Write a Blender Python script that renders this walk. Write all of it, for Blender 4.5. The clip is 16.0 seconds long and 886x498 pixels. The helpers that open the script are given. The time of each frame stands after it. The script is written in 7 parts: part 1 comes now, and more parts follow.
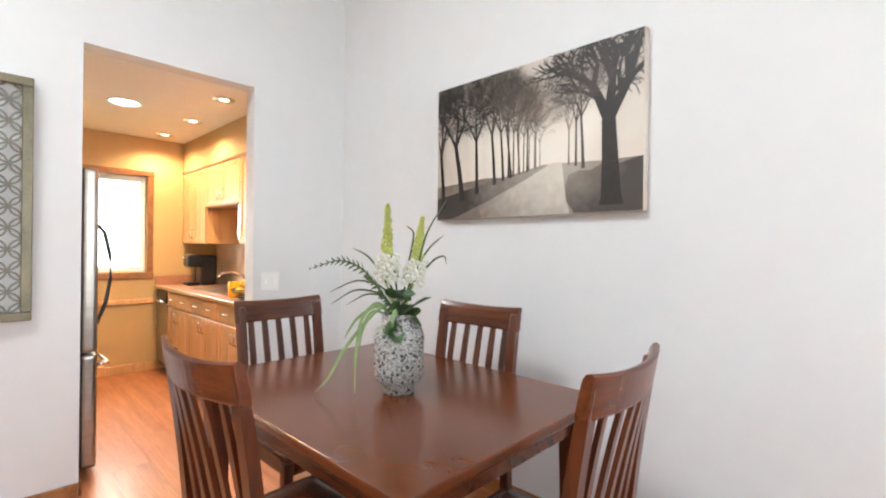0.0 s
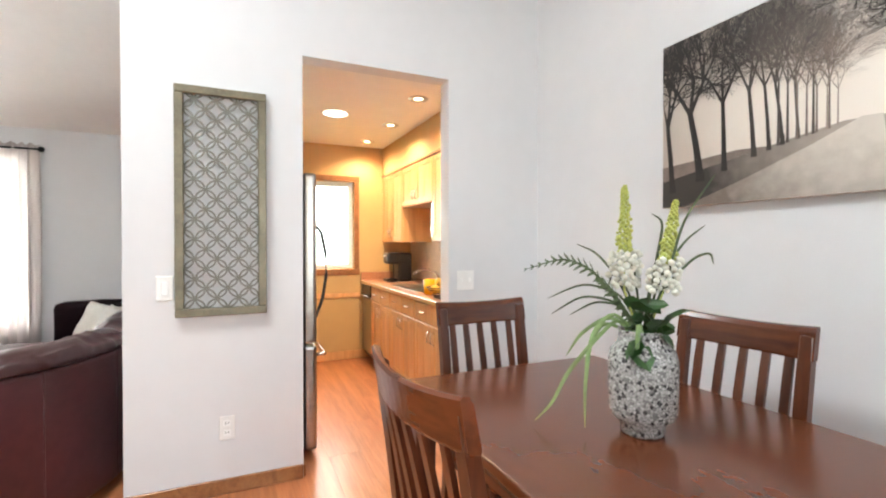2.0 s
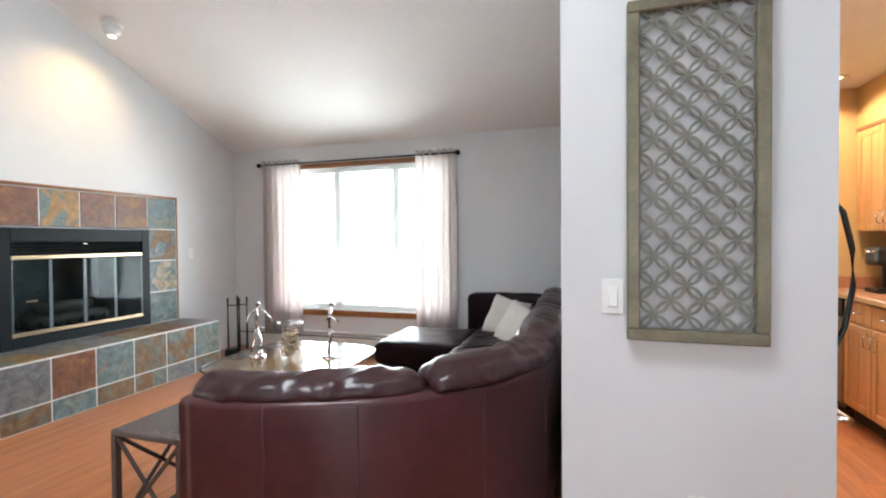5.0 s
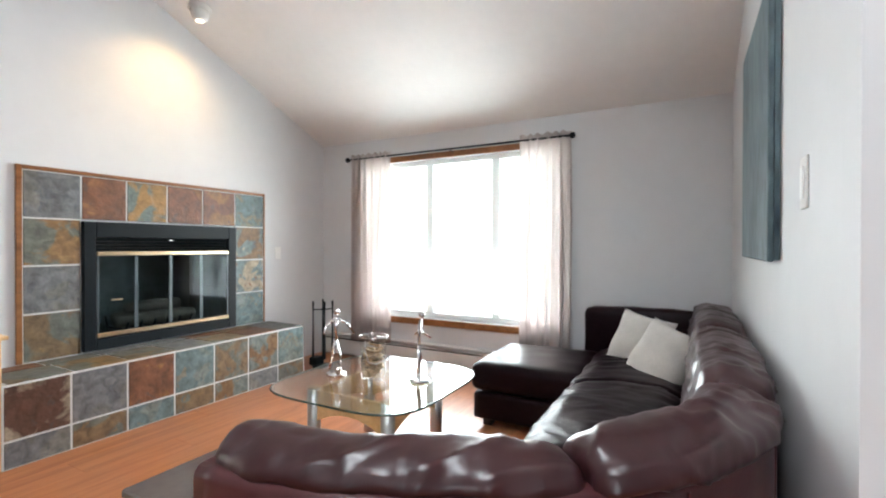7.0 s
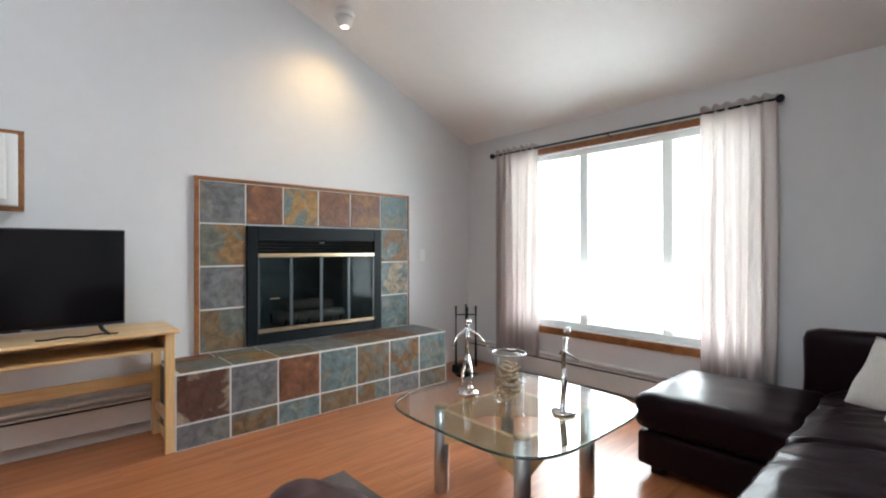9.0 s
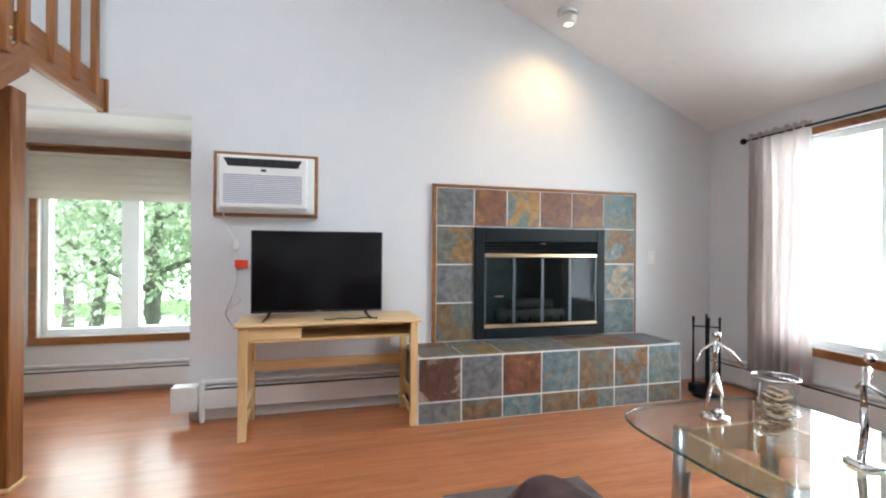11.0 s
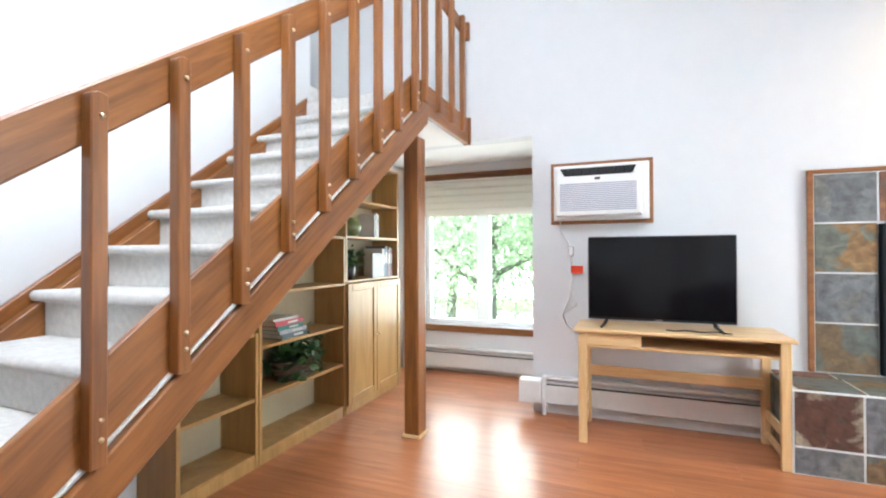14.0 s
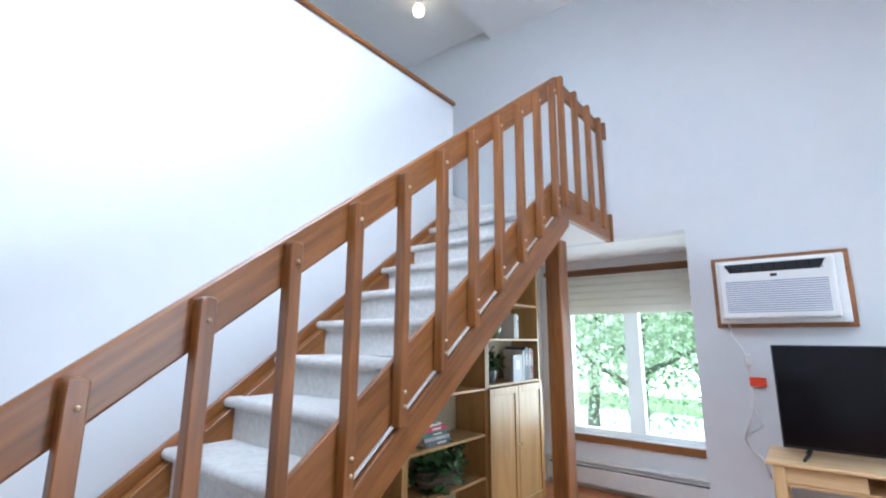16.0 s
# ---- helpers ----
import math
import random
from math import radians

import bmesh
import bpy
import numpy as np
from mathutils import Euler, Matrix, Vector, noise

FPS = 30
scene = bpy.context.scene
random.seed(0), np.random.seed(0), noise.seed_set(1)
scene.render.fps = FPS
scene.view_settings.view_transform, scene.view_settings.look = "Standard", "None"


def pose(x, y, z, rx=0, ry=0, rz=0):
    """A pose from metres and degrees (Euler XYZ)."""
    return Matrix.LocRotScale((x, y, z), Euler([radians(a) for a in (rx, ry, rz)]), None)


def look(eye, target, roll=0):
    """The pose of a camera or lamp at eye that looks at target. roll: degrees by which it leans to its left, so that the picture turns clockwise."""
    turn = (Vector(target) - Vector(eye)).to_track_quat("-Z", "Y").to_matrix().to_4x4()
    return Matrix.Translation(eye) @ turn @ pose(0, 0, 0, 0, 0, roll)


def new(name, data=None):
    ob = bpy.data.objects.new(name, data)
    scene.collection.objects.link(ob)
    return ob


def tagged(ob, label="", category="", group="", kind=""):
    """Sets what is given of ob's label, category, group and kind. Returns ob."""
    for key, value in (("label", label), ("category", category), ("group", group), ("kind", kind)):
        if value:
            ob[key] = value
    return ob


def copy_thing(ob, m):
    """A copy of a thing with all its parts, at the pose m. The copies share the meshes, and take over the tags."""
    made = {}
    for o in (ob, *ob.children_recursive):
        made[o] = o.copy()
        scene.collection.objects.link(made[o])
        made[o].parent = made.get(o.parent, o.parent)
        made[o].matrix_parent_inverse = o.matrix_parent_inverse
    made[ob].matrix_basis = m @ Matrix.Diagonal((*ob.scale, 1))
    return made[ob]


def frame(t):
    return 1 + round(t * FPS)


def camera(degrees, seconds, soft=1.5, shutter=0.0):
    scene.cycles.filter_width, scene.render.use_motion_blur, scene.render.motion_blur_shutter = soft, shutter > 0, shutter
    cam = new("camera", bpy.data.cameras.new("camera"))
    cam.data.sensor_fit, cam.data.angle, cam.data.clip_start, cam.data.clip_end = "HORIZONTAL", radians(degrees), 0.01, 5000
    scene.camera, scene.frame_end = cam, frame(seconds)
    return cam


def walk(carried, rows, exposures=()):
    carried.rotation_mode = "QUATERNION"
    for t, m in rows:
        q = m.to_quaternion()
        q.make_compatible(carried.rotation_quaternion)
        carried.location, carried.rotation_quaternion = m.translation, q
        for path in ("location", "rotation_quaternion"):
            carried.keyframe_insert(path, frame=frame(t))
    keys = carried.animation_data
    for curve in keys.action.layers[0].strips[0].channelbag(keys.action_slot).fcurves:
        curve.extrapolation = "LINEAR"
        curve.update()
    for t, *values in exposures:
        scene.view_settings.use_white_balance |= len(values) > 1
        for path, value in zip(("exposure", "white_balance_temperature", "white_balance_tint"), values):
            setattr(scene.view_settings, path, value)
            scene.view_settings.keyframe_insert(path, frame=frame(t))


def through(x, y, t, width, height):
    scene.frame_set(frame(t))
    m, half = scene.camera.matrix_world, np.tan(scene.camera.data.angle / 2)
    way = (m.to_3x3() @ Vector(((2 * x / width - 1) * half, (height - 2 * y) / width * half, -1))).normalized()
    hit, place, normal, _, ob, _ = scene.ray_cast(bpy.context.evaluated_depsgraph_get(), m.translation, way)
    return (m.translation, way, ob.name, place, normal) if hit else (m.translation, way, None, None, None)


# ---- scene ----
cam = camera(88.3, 16.0, soft=2.1)
PATH = [
    (0, (0.405, 0.356, 1.240), (-0.982, 1.797, 1.239), 0.7),
    (0.5, (0.342, 0.355, 1.247), (-1.177, 1.657, 1.244), 0.3),
    (1, (0.258, 0.383, 1.247), (-1.375, 1.539, 1.222), -0.2),
    (1.5, (0.170, 0.425, 1.236), (-1.559, 1.430, 1.211), -0.4),
    (2, (0.079, 0.423, 1.237), (-1.745, 1.244, 1.217), 0.0),
    (2.5, (-0.026, 0.376, 1.233), (-1.931, 0.985, 1.205), 0.3),
    (3, (-0.199, 0.299, 1.229), (-2.163, 0.676, 1.218), 0.4),
    (3.5, (-0.336, 0.237, 1.231), (-2.334, 0.318, 1.218), 0.0),
    (4, (-0.519, 0.183, 1.228), (-2.508, -0.027, 1.207), -0.2),
    (4.5, (-0.655, 0.124, 1.228), (-2.603, -0.327, 1.195), -0.6),
    (5, (-0.781, 0.021, 1.223), (-2.689, -0.575, 1.185), -0.5),
    (7.5, (-1.472, -0.378, 1.174), (-3.193, -1.396, 1.173), 0.4),
    (8, (-1.575, -0.405, 1.172), (-3.240, -1.513, 1.178), 0.6),
    (8.5, (-1.658, -0.430, 1.173), (-3.186, -1.720, 1.172), 0.1),
    (9, (-1.728, -0.482, 1.170), (-3.066, -1.968, 1.170), -0.1),
    (11.5, (-1.661, -0.522, 1.162), (-1.960, -2.499, 1.167), 0.4),
    (12, (-1.632, -0.518, 1.166), (-1.685, -2.517, 1.170), 0.3),
    (12.5, (-1.575, -0.515, 1.176), (-1.458, -2.512, 1.171), 0.3),
    (13, (-1.550, -0.510, 1.174), (-1.222, -2.483, 1.172), 0.2),
    (13.5, (-1.527, -0.505, 1.170), (-1.008, -2.436, 1.180), 0.0),
    (14, (-1.513, -0.514, 1.180), (-0.773, -2.372, 1.197), -0.2),
    (14.5, (-1.498, -0.512, 1.178), (-0.580, -2.287, 1.250), -0.4),
    (15, (-1.472, -0.506, 1.212), (-0.435, -2.212, 1.373), -0.2),
    (15.5, (-1.478, -0.492, 1.255), (-0.326, -2.104, 1.534), 0.1),
    (16, (-1.447, -0.485, 1.295), (-0.239, -2.032, 1.686), 0.4),
]
EXPOSE = [(0.0, 1.47, 6500, 10), (1.5, 1.48, 6550, 10), (2.5, 1.5, 6600, 10), (3.5, 1.36, 6550, 10), (4.5, 1.08, 6300, 10), (5.0, 1.04, 6150, 10), (7.5, 1.04, 6250, 10), (8.5, 0.8, 6200, 10), (9.0, 0.61, 6150, 10), (11.5, 1.14, 6000, 10), (12.5, 1.47, 6200, 10), (14.0, 1.48, 5950, 10), (15.5, 1.15, 5350, 10), (16.0, 1.03, 5300, 10)]
walk(cam, [(t, look(eye, target, roll)) for t, eye, target, roll in PATH], EXPOSE)

# ---- light ----
world = bpy.data.worlds.new("world")
scene.world = world
world.use_nodes = True
wn = world.node_tree
sky = wn.nodes.new("ShaderNodeTexSky")
sky.sky_type, sky.sun_disc = "NISHITA", False
sky.sun_elevation, sky.sun_rotation = radians(52), radians(60)
wn.links.new(sky.outputs[0], wn.nodes["Background"].inputs[0])
wn.nodes["Background"].inputs[1].default_value = 0.15


def lamp(name, kind, m, energy, color, size=1.0, size_y=None, angle=None, blend=0.5, spread=math.pi):
    d = bpy.data.lights.new(name, kind)
    d.energy, d.color = energy, color
    if kind == "AREA":
        d.shape, d.size, d.size_y = "RECTANGLE", size, size_y or size
        d.spread = spread
    elif kind == "SUN":
        d.angle = angle
    else:
        d.shadow_soft_size = size
        if kind == "SPOT":
            d.spot_size, d.spot_blend = angle, blend
    ob = new(name, d)
    ob.matrix_world = m
    return ob


# the sun stands behind the house, over the dining side
SUN_DIR = Vector((0.55, 0.32, 0.78))
lamp("sun", "SUN", look(SUN_DIR * 30, (0, 0, 0)), 4.5, (1.0, 0.95, 0.88), angle=radians(0.6))
# sky light at the real windows
lamp("sky_light_living", "AREA", look((-5.372, -2.30, 1.25), (0, -2.25, 2.15)), 50, (0.95, 0.98, 1.0), 2.0, 1.52, spread=radians(150))
lamp("sky_light_alcove", "AREA", look((-0.2, -4.935, 1.02), (-0.2, -3.0, 1.02)), 14, (0.97, 1.0, 0.98), 1.16, 1.06)
lamp("sky_light_kitchen", "AREA", look((-6.2, 1.1, 2.9), (-4.3, 1.1, 1.0)), 36, (0.95, 0.98, 1.0), 1.2, 1.0)
# added unseen roof light over the open middle, for stairs and dining wall
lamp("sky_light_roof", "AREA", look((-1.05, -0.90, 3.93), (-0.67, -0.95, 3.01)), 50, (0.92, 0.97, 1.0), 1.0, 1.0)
lamp("sky_light_dining", "AREA", look((3.02, 0.9, 1.45), (0.0, 0.9, 1.45)), 28, (0.88, 0.94, 1.0), 1.5, 1.8)

# ---- materials ----


def mat(name, base, rough=0.5, metal=0.0, spread=0.0, scale=6.0, bump=0.0, bscale=60.0, coat=0.0, stretch=None, second=None,
        rand=0.0, transmission=0.0, spec=0.5, rough_var=0.0, sheen=0.0):
    """A surface: base colour with noise at two scales, fine relief, an even random shade for each object."""
    m = bpy.data.materials.new(name)
    m.use_nodes = True
    n, l = m.node_tree.nodes, m.node_tree.links
    b = n["Principled BSDF"]
    b.inputs["Roughness"].default_value = rough
    b.inputs["Metallic"].default_value = metal
    b.inputs["Coat Weight"].default_value = coat
    b.inputs["Coat Roughness"].default_value = 0.15
    b.inputs["Specular IOR Level"].default_value = spec
    b.inputs["Transmission Weight"].default_value = transmission
    b.inputs["Sheen Weight"].default_value = sheen
    b.inputs["Base Color"].default_value = (*base, 1)
    tc = n.new("ShaderNodeTexCoord")
    mp = n.new("ShaderNodeMapping")
    l.new(tc.outputs["Object"], mp.inputs[0])
    if stretch:
        mp.inputs["Scale"].default_value = stretch
    if spread or second:
        t1 = n.new("ShaderNodeTexNoise")
        t1.inputs["Scale"].default_value, t1.inputs["Detail"].default_value = scale, 6
        t2 = n.new("ShaderNodeTexNoise")
        t2.inputs["Scale"].default_value, t2.inputs["Detail"].default_value = scale * 7, 4
        oi = n.new("ShaderNodeObjectInfo")
        off = n.new("ShaderNodeVectorMath")
        off.operation = "MULTIPLY_ADD"
        cmb = n.new("ShaderNodeCombineXYZ")
        for k in range(3):
            l.new(oi.outputs["Random"], cmb.inputs[k])
        off.inputs[1].default_value = (37, 53, 71)
        l.new(cmb.outputs[0], off.inputs[0])
        l.new(mp.outputs[0], off.inputs[2])
        for t in (t1, t2):
            l.new(off.outputs[0], t.inputs["Vector"])
        mx = n.new("ShaderNodeMix")
        l.new(t1.outputs[0], mx.inputs[2])
        l.new(t2.outputs[0], mx.inputs[3])
        mx.inputs[0].default_value = 0.4
        rp = n.new("ShaderNodeValToRGB")
        lo = second or [c * (1 - spread) for c in base]
        hi = [min(1, c * (1 + spread * 0.6)) for c in base]
        rp.color_ramp.elements[0].color, rp.color_ramp.elements[1].color = (*lo, 1), (*hi, 1)
        rp.color_ramp.elements[0].position, rp.color_ramp.elements[1].position = 0.33, 0.67
        l.new(mx.outputs[0], rp.inputs[0])
        out = rp.outputs[0]
        if rand:
            hs = n.new("ShaderNodeHueSaturation")
            mr = n.new("ShaderNodeMapRange")
            mr.inputs[3].default_value, mr.inputs[4].default_value = 1 - rand, 1 + rand
            l.new(oi.outputs["Random"], mr.inputs[0])
            l.new(mr.outputs[0], hs.inputs["Value"])
            l.new(out, hs.inputs["Color"])
            out = hs.outputs[0]
        l.new(out, b.inputs["Base Color"])
        if rough_var:
            rv = n.new("ShaderNodeMapRange")
            rv.inputs[3].default_value, rv.inputs[4].default_value = max(0.02, rough - rough_var), rough + rough_var
            l.new(t1.outputs[0], rv.inputs[0])
            l.new(rv.outputs[0], b.inputs["Roughness"])
    if bump:
        t3 = n.new("ShaderNodeTexNoise")
        t3.inputs["Scale"].default_value, t3.inputs["Detail"].default_value = bscale, 5
        l.new(mp.outputs[0], t3.inputs["Vector"])
        bp = n.new("ShaderNodeBump")
        bp.inputs["Strength"].default_value, bp.inputs["Distance"].default_value = bump, 0.01
        l.new(t3.outputs[0], bp.inputs["Height"])
        l.new(bp.outputs[0], b.inputs["Normal"])
    return m


def wood(name, dark, light, axis, rough=0.35, coat=0.0, scale=1.0, rand=0.06, relief=0.12, tilt=0.0):
    """Long grain along an axis of the object, with cathedral figure and fine pores."""
    m = bpy.data.materials.new(name)
    m.use_nodes = True
    n, l = m.node_tree.nodes, m.node_tree.links
    b = n["Principled BSDF"]
    b.inputs["Roughness"].default_value, b.inputs["Coat Weight"].default_value = rough, coat
    b.inputs["Coat Roughness"].default_value = 0.18
    tc, mp, oi = n.new("ShaderNodeTexCoord"), n.new("ShaderNodeMapping"), n.new("ShaderNodeObjectInfo")
    st = [9 * scale] * 3
    st["xyz".index(axis)] = 0.7 * scale
    mp.inputs["Scale"].default_value = st
    if tilt:
        vr = n.new("ShaderNodeVectorRotate")
        vr.rotation_type = "X_AXIS"
        vr.inputs["Angle"].default_value = tilt
        l.new(tc.outputs["Object"], vr.inputs["Vector"])
        l.new(vr.outputs[0], mp.inputs[0])
    else:
        l.new(tc.outputs["Object"], mp.inputs[0])
    cmb, off = n.new("ShaderNodeCombineXYZ"), n.new("ShaderNodeVectorMath")
    off.operation = "MULTIPLY_ADD"
    off.inputs[1].default_value = (31, 47, 59)
    for k in range(3):
        l.new(oi.outputs["Random"], cmb.inputs[k])
    l.new(cmb.outputs[0], off.inputs[0])
    l.new(mp.outputs[0], off.inputs[2])
    t1, t2 = n.new("ShaderNodeTexNoise"), n.new("ShaderNodeTexNoise")
    t1.inputs["Scale"].default_value, t1.inputs["Detail"].default_value, t1.inputs["Distortion"].default_value = 1.1, 5, 1.6
    t2.inputs["Scale"].default_value, t2.inputs["Detail"].default_value = 9, 3
    for t in (t1, t2):
        l.new(off.outputs[0], t.inputs["Vector"])
    mx = n.new("ShaderNodeMix")
    mx.inputs[0].default_value = 0.35
    l.new(t1.outputs[0], mx.inputs[2])
    l.new(t2.outputs[0], mx.inputs[3])
    rp = n.new("ShaderNodeValToRGB")
    rp.color_ramp.elements[0].color, rp.color_ramp.elements[1].color = (*dark, 1), (*light, 1)
    rp.color_ramp.elements[0].position, rp.color_ramp.elements[1].position = 0.36, 0.62
    l.new(mx.outputs[0], rp.inputs[0])
    hs, mr = n.new("ShaderNodeHueSaturation"), n.new("ShaderNodeMapRange")
    mr.inputs[3].default_value, mr.inputs[4].default_value = 1 - rand, 1 + rand
    l.new(oi.outputs["Random"], mr.inputs[0])
    l.new(mr.outputs[0], hs.inputs["Value"])
    l.new(rp.outputs[0], hs.inputs["Color"])
    l.new(hs.outputs[0], b.inputs["Base Color"])
    bp = n.new("ShaderNodeBump")
    bp.inputs["Strength"].default_value, bp.inputs["Distance"].default_value = relief, 0.004
    l.new(mx.outputs[0], bp.inputs["Height"])
    l.new(bp.outputs[0], b.inputs["Normal"])
    return m


def glow(name, color, strength):
    m = bpy.data.materials.new(name)
    m.use_nodes = True
    b = m.node_tree.nodes["Principled BSDF"]
    b.inputs["Base Color"].default_value = (*color, 1)
    b.inputs["Emission Color"].default_value = (*color, 1)
    b.inputs["Emission Strength"].default_value = strength
    return m


def pane_glass(name, tint, gloss, edge=0.75):
    """Thin flat glass: mostly clear, with a mirror share that grows at grazing angles."""
    m = bpy.data.materials.new(name)
    m.use_nodes = True
    n, l = m.node_tree.nodes, m.node_tree.links
    out = n["Material Output"]
    n.remove(n["Principled BSDF"])
    tr, gl, mx = n.new("ShaderNodeBsdfTransparent"), n.new("ShaderNodeBsdfGlossy"), n.new("ShaderNodeMixShader")
    lw, pw, mr = n.new("ShaderNodeLayerWeight"), n.new("ShaderNodeMath"), n.new("ShaderNodeMapRange")
    tr.inputs[0].default_value = (*tint, 1)
    gl.inputs["Roughness"].default_value = 0.015
    lw.inputs["Blend"].default_value = 0.5
    pw.operation = "POWER"
    pw.inputs[1].default_value = 3.2
    mr.inputs[3].default_value, mr.inputs[4].default_value = gloss, edge
    l.new(lw.outputs["Facing"], pw.inputs[0])
    l.new(pw.outputs[0], mr.inputs[0])
    l.new(mr.outputs[0], mx.inputs[0])
    l.new(tr.outputs[0], mx.inputs[1])
    l.new(gl.outputs[0], mx.inputs[2])
    l.new(mx.outputs[0], out.inputs[0])
    return m


def sheer(name, color, share, through=0.5):
    """Thin curtain cloth that lets light through."""
    m = bpy.data.materials.new(name)
    m.use_nodes = True
    n, l = m.node_tree.nodes, m.node_tree.links
    out = n["Material Output"]
    n.remove(n["Principled BSDF"])
    df, tl, tr = n.new("ShaderNodeBsdfDiffuse"), n.new("ShaderNodeBsdfTranslucent"), n.new("ShaderNodeBsdfTransparent")
    m1, m2 = n.new("ShaderNodeMixShader"), n.new("ShaderNodeMixShader")
    df.inputs[0].default_value = tl.inputs[0].default_value = (*color, 1)
    m1.inputs[0].default_value, m2.inputs[0].default_value = through, share
    l.new(df.outputs[0], m1.inputs[1])
    l.new(tl.outputs[0], m1.inputs[2])
    l.new(m1.outputs[0], m2.inputs[1])
    l.new(tr.outputs[0], m2.inputs[2])
    l.new(m2.outputs[0], out.inputs[0])
    return m


PAINT = mat("wall_paint", (0.68, 0.69, 0.70), 0.6, spread=0.03, scale=1.5, bump=0.05, bscale=220)
CEIL = mat("ceiling_paint", (0.84, 0.83, 0.81), 0.75, spread=0.03, scale=2, bump=0.12, bscale=160)
OCHRE = mat("ochre_paint", (0.56, 0.375, 0.165), 0.55, spread=0.05, scale=1.5, bump=0.05, bscale=220)
WHITE = mat("white_plastic", (0.80, 0.80, 0.78), 0.35, spread=0.03, scale=8)
WHITEPAINT = mat("white_frame_paint", (0.86, 0.87, 0.86), 0.4, spread=0.04, scale=5, bump=0.03)
HEATER = mat("heater_enamel", (0.70, 0.70, 0.68), 0.4, spread=0.06, scale=4)
OAK = wood("stair_oak", (0.150, 0.052, 0.0105), (0.300, 0.113, 0.0255), "y", 0.42, 0.08)
OAKS = wood("sloping_stair_oak", (0.150, 0.052, 0.0105), (0.290, 0.110, 0.0255), "y", 0.42, 0.08, 1.1, 0.06, 0.12, 0.648)
OAKZ = wood("oak_upright", (0.145, 0.050, 0.0105), (0.285, 0.108, 0.0250), "z", 0.42, 0.08)
OAKX = wood("oak_trim", (0.20, 0.078, 0.025), (0.34, 0.145, 0.05), "x", 0.35, 0.2)
CHERRY = wood("cherry_stain", (0.050, 0.0110, 0.0037), (0.128, 0.0330, 0.0105), "x", 0.27, 0.08, 0.8)
CHERRYZ = wood("cherry_stain_upright", (0.044, 0.0105, 0.0038), (0.105, 0.027, 0.0090), "z", 0.28, 0.10)
BACKBOARD = mat("pale_backing_board", (0.38, 0.32, 0.20), 0.6, spread=0.06, scale=5)
BIRCH = wood("birch_veneer", (0.34, 0.190, 0.058), (0.45, 0.270, 0.095), "z", 0.4, 0.1, 0.8)
PINE = wood("pine", (0.62, 0.40, 0.17), (0.78, 0.55, 0.28), "x", 0.4, 0.1)
PINEZ = wood("pine_upright", (0.62, 0.40, 0.17), (0.78, 0.55, 0.28), "z", 0.4, 0.1)
MAPLE = wood("maple_front", (0.58, 0.305, 0.125), (0.72, 0.415, 0.190), "z", 0.35, 0.2, 0.8)
PLANK = wood("floor_laminate", (0.325, 0.108, 0.038), (0.490, 0.190, 0.078), "x", 0.35, 0.28, 0.9, 0.08, 0.02)
LEATHER = mat("burgundy_leather", (0.072, 0.021, 0.0235), 0.31, spread=0.3, scale=3, bump=0.05, bscale=110, rough_var=0.07, spec=0.42)
LEATHER_CUSHION = mat("creased_plum_leather", (0.040, 0.0125, 0.0145), 0.31, spread=0.3, scale=3, bump=0.07, bscale=16, rough_var=0.05, spec=0.5)
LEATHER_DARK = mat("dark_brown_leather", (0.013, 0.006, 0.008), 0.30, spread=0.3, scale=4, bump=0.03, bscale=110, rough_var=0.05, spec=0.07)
CARPET = mat("cream_carpet", (0.76, 0.74, 0.70), 0.95, spread=0.16, scale=40, bump=1.0, bscale=260, sheen=0.1)
STEEL = mat("stainless_steel", (0.40, 0.365, 0.33), 0.28, 1.0, spread=0.1, scale=2, stretch=(1, 1, 20))
CHROME = mat("chrome", (0.80, 0.80, 0.80), 0.12, 1.0)
NICKEL = mat("brushed_nickel", (0.55, 0.55, 0.56), 0.3, 1.0, spread=0.08, scale=9)
BRASS = mat("pale_brass", (0.66, 0.52, 0.34), 0.28, 1.0, spread=0.08, scale=9)
BLACK = mat("black_plastic", (0.012, 0.012, 0.013), 0.3, spread=0.2, scale=8)
BLACKMETAL = mat("black_stove_metal", (0.007, 0.0105, 0.0130), 0.45, 0.0, spec=0.18, spread=0.3, scale=8, bump=0.05)
SCREEN = mat("tv_screen", (0.004, 0.004, 0.005), 0.12, spec=0.4)
SOOT = mat("sooty_firebrick", (0.16, 0.165, 0.16), 0.95, spread=0.4, scale=7, spec=0.1)
DARKMETAL = mat("dark_side_table_metal", (0.10, 0.080, 0.074), 0.26, 0.2, spread=0.2, scale=6)
GROUT = mat("pale_grout", (0.66, 0.68, 0.67), 0.9, spread=0.12, scale=20, bump=0.3, bscale=120)
GLASS = pane_glass("window_glass", (0.97, 0.99, 0.98), 0.03)
FIREGLASS = pane_glass("smoked_fire_glass", (0.72, 0.80, 0.82), 0.012, 0.10)
JARGLASS = pane_glass("clear_jar_glass", (0.96, 0.97, 0.96), 0.03, 0.3)
TABLEGLASS = pane_glass("table_glass", (0.93, 0.97, 0.955), 0.05)
# slight translucency brightens the backlit frames, imitating window glare
VINYL = sheer("window_vinyl_with_glare", (0.86, 0.88, 0.87), 0.0, 0.16)
CURTAIN = sheer("sheer_curtain", (0.62, 0.565, 0.545), 0.12)
SHADE = sheer("roman_shade_cloth", (0.80, 0.77, 0.71), 0.0, 0.3)
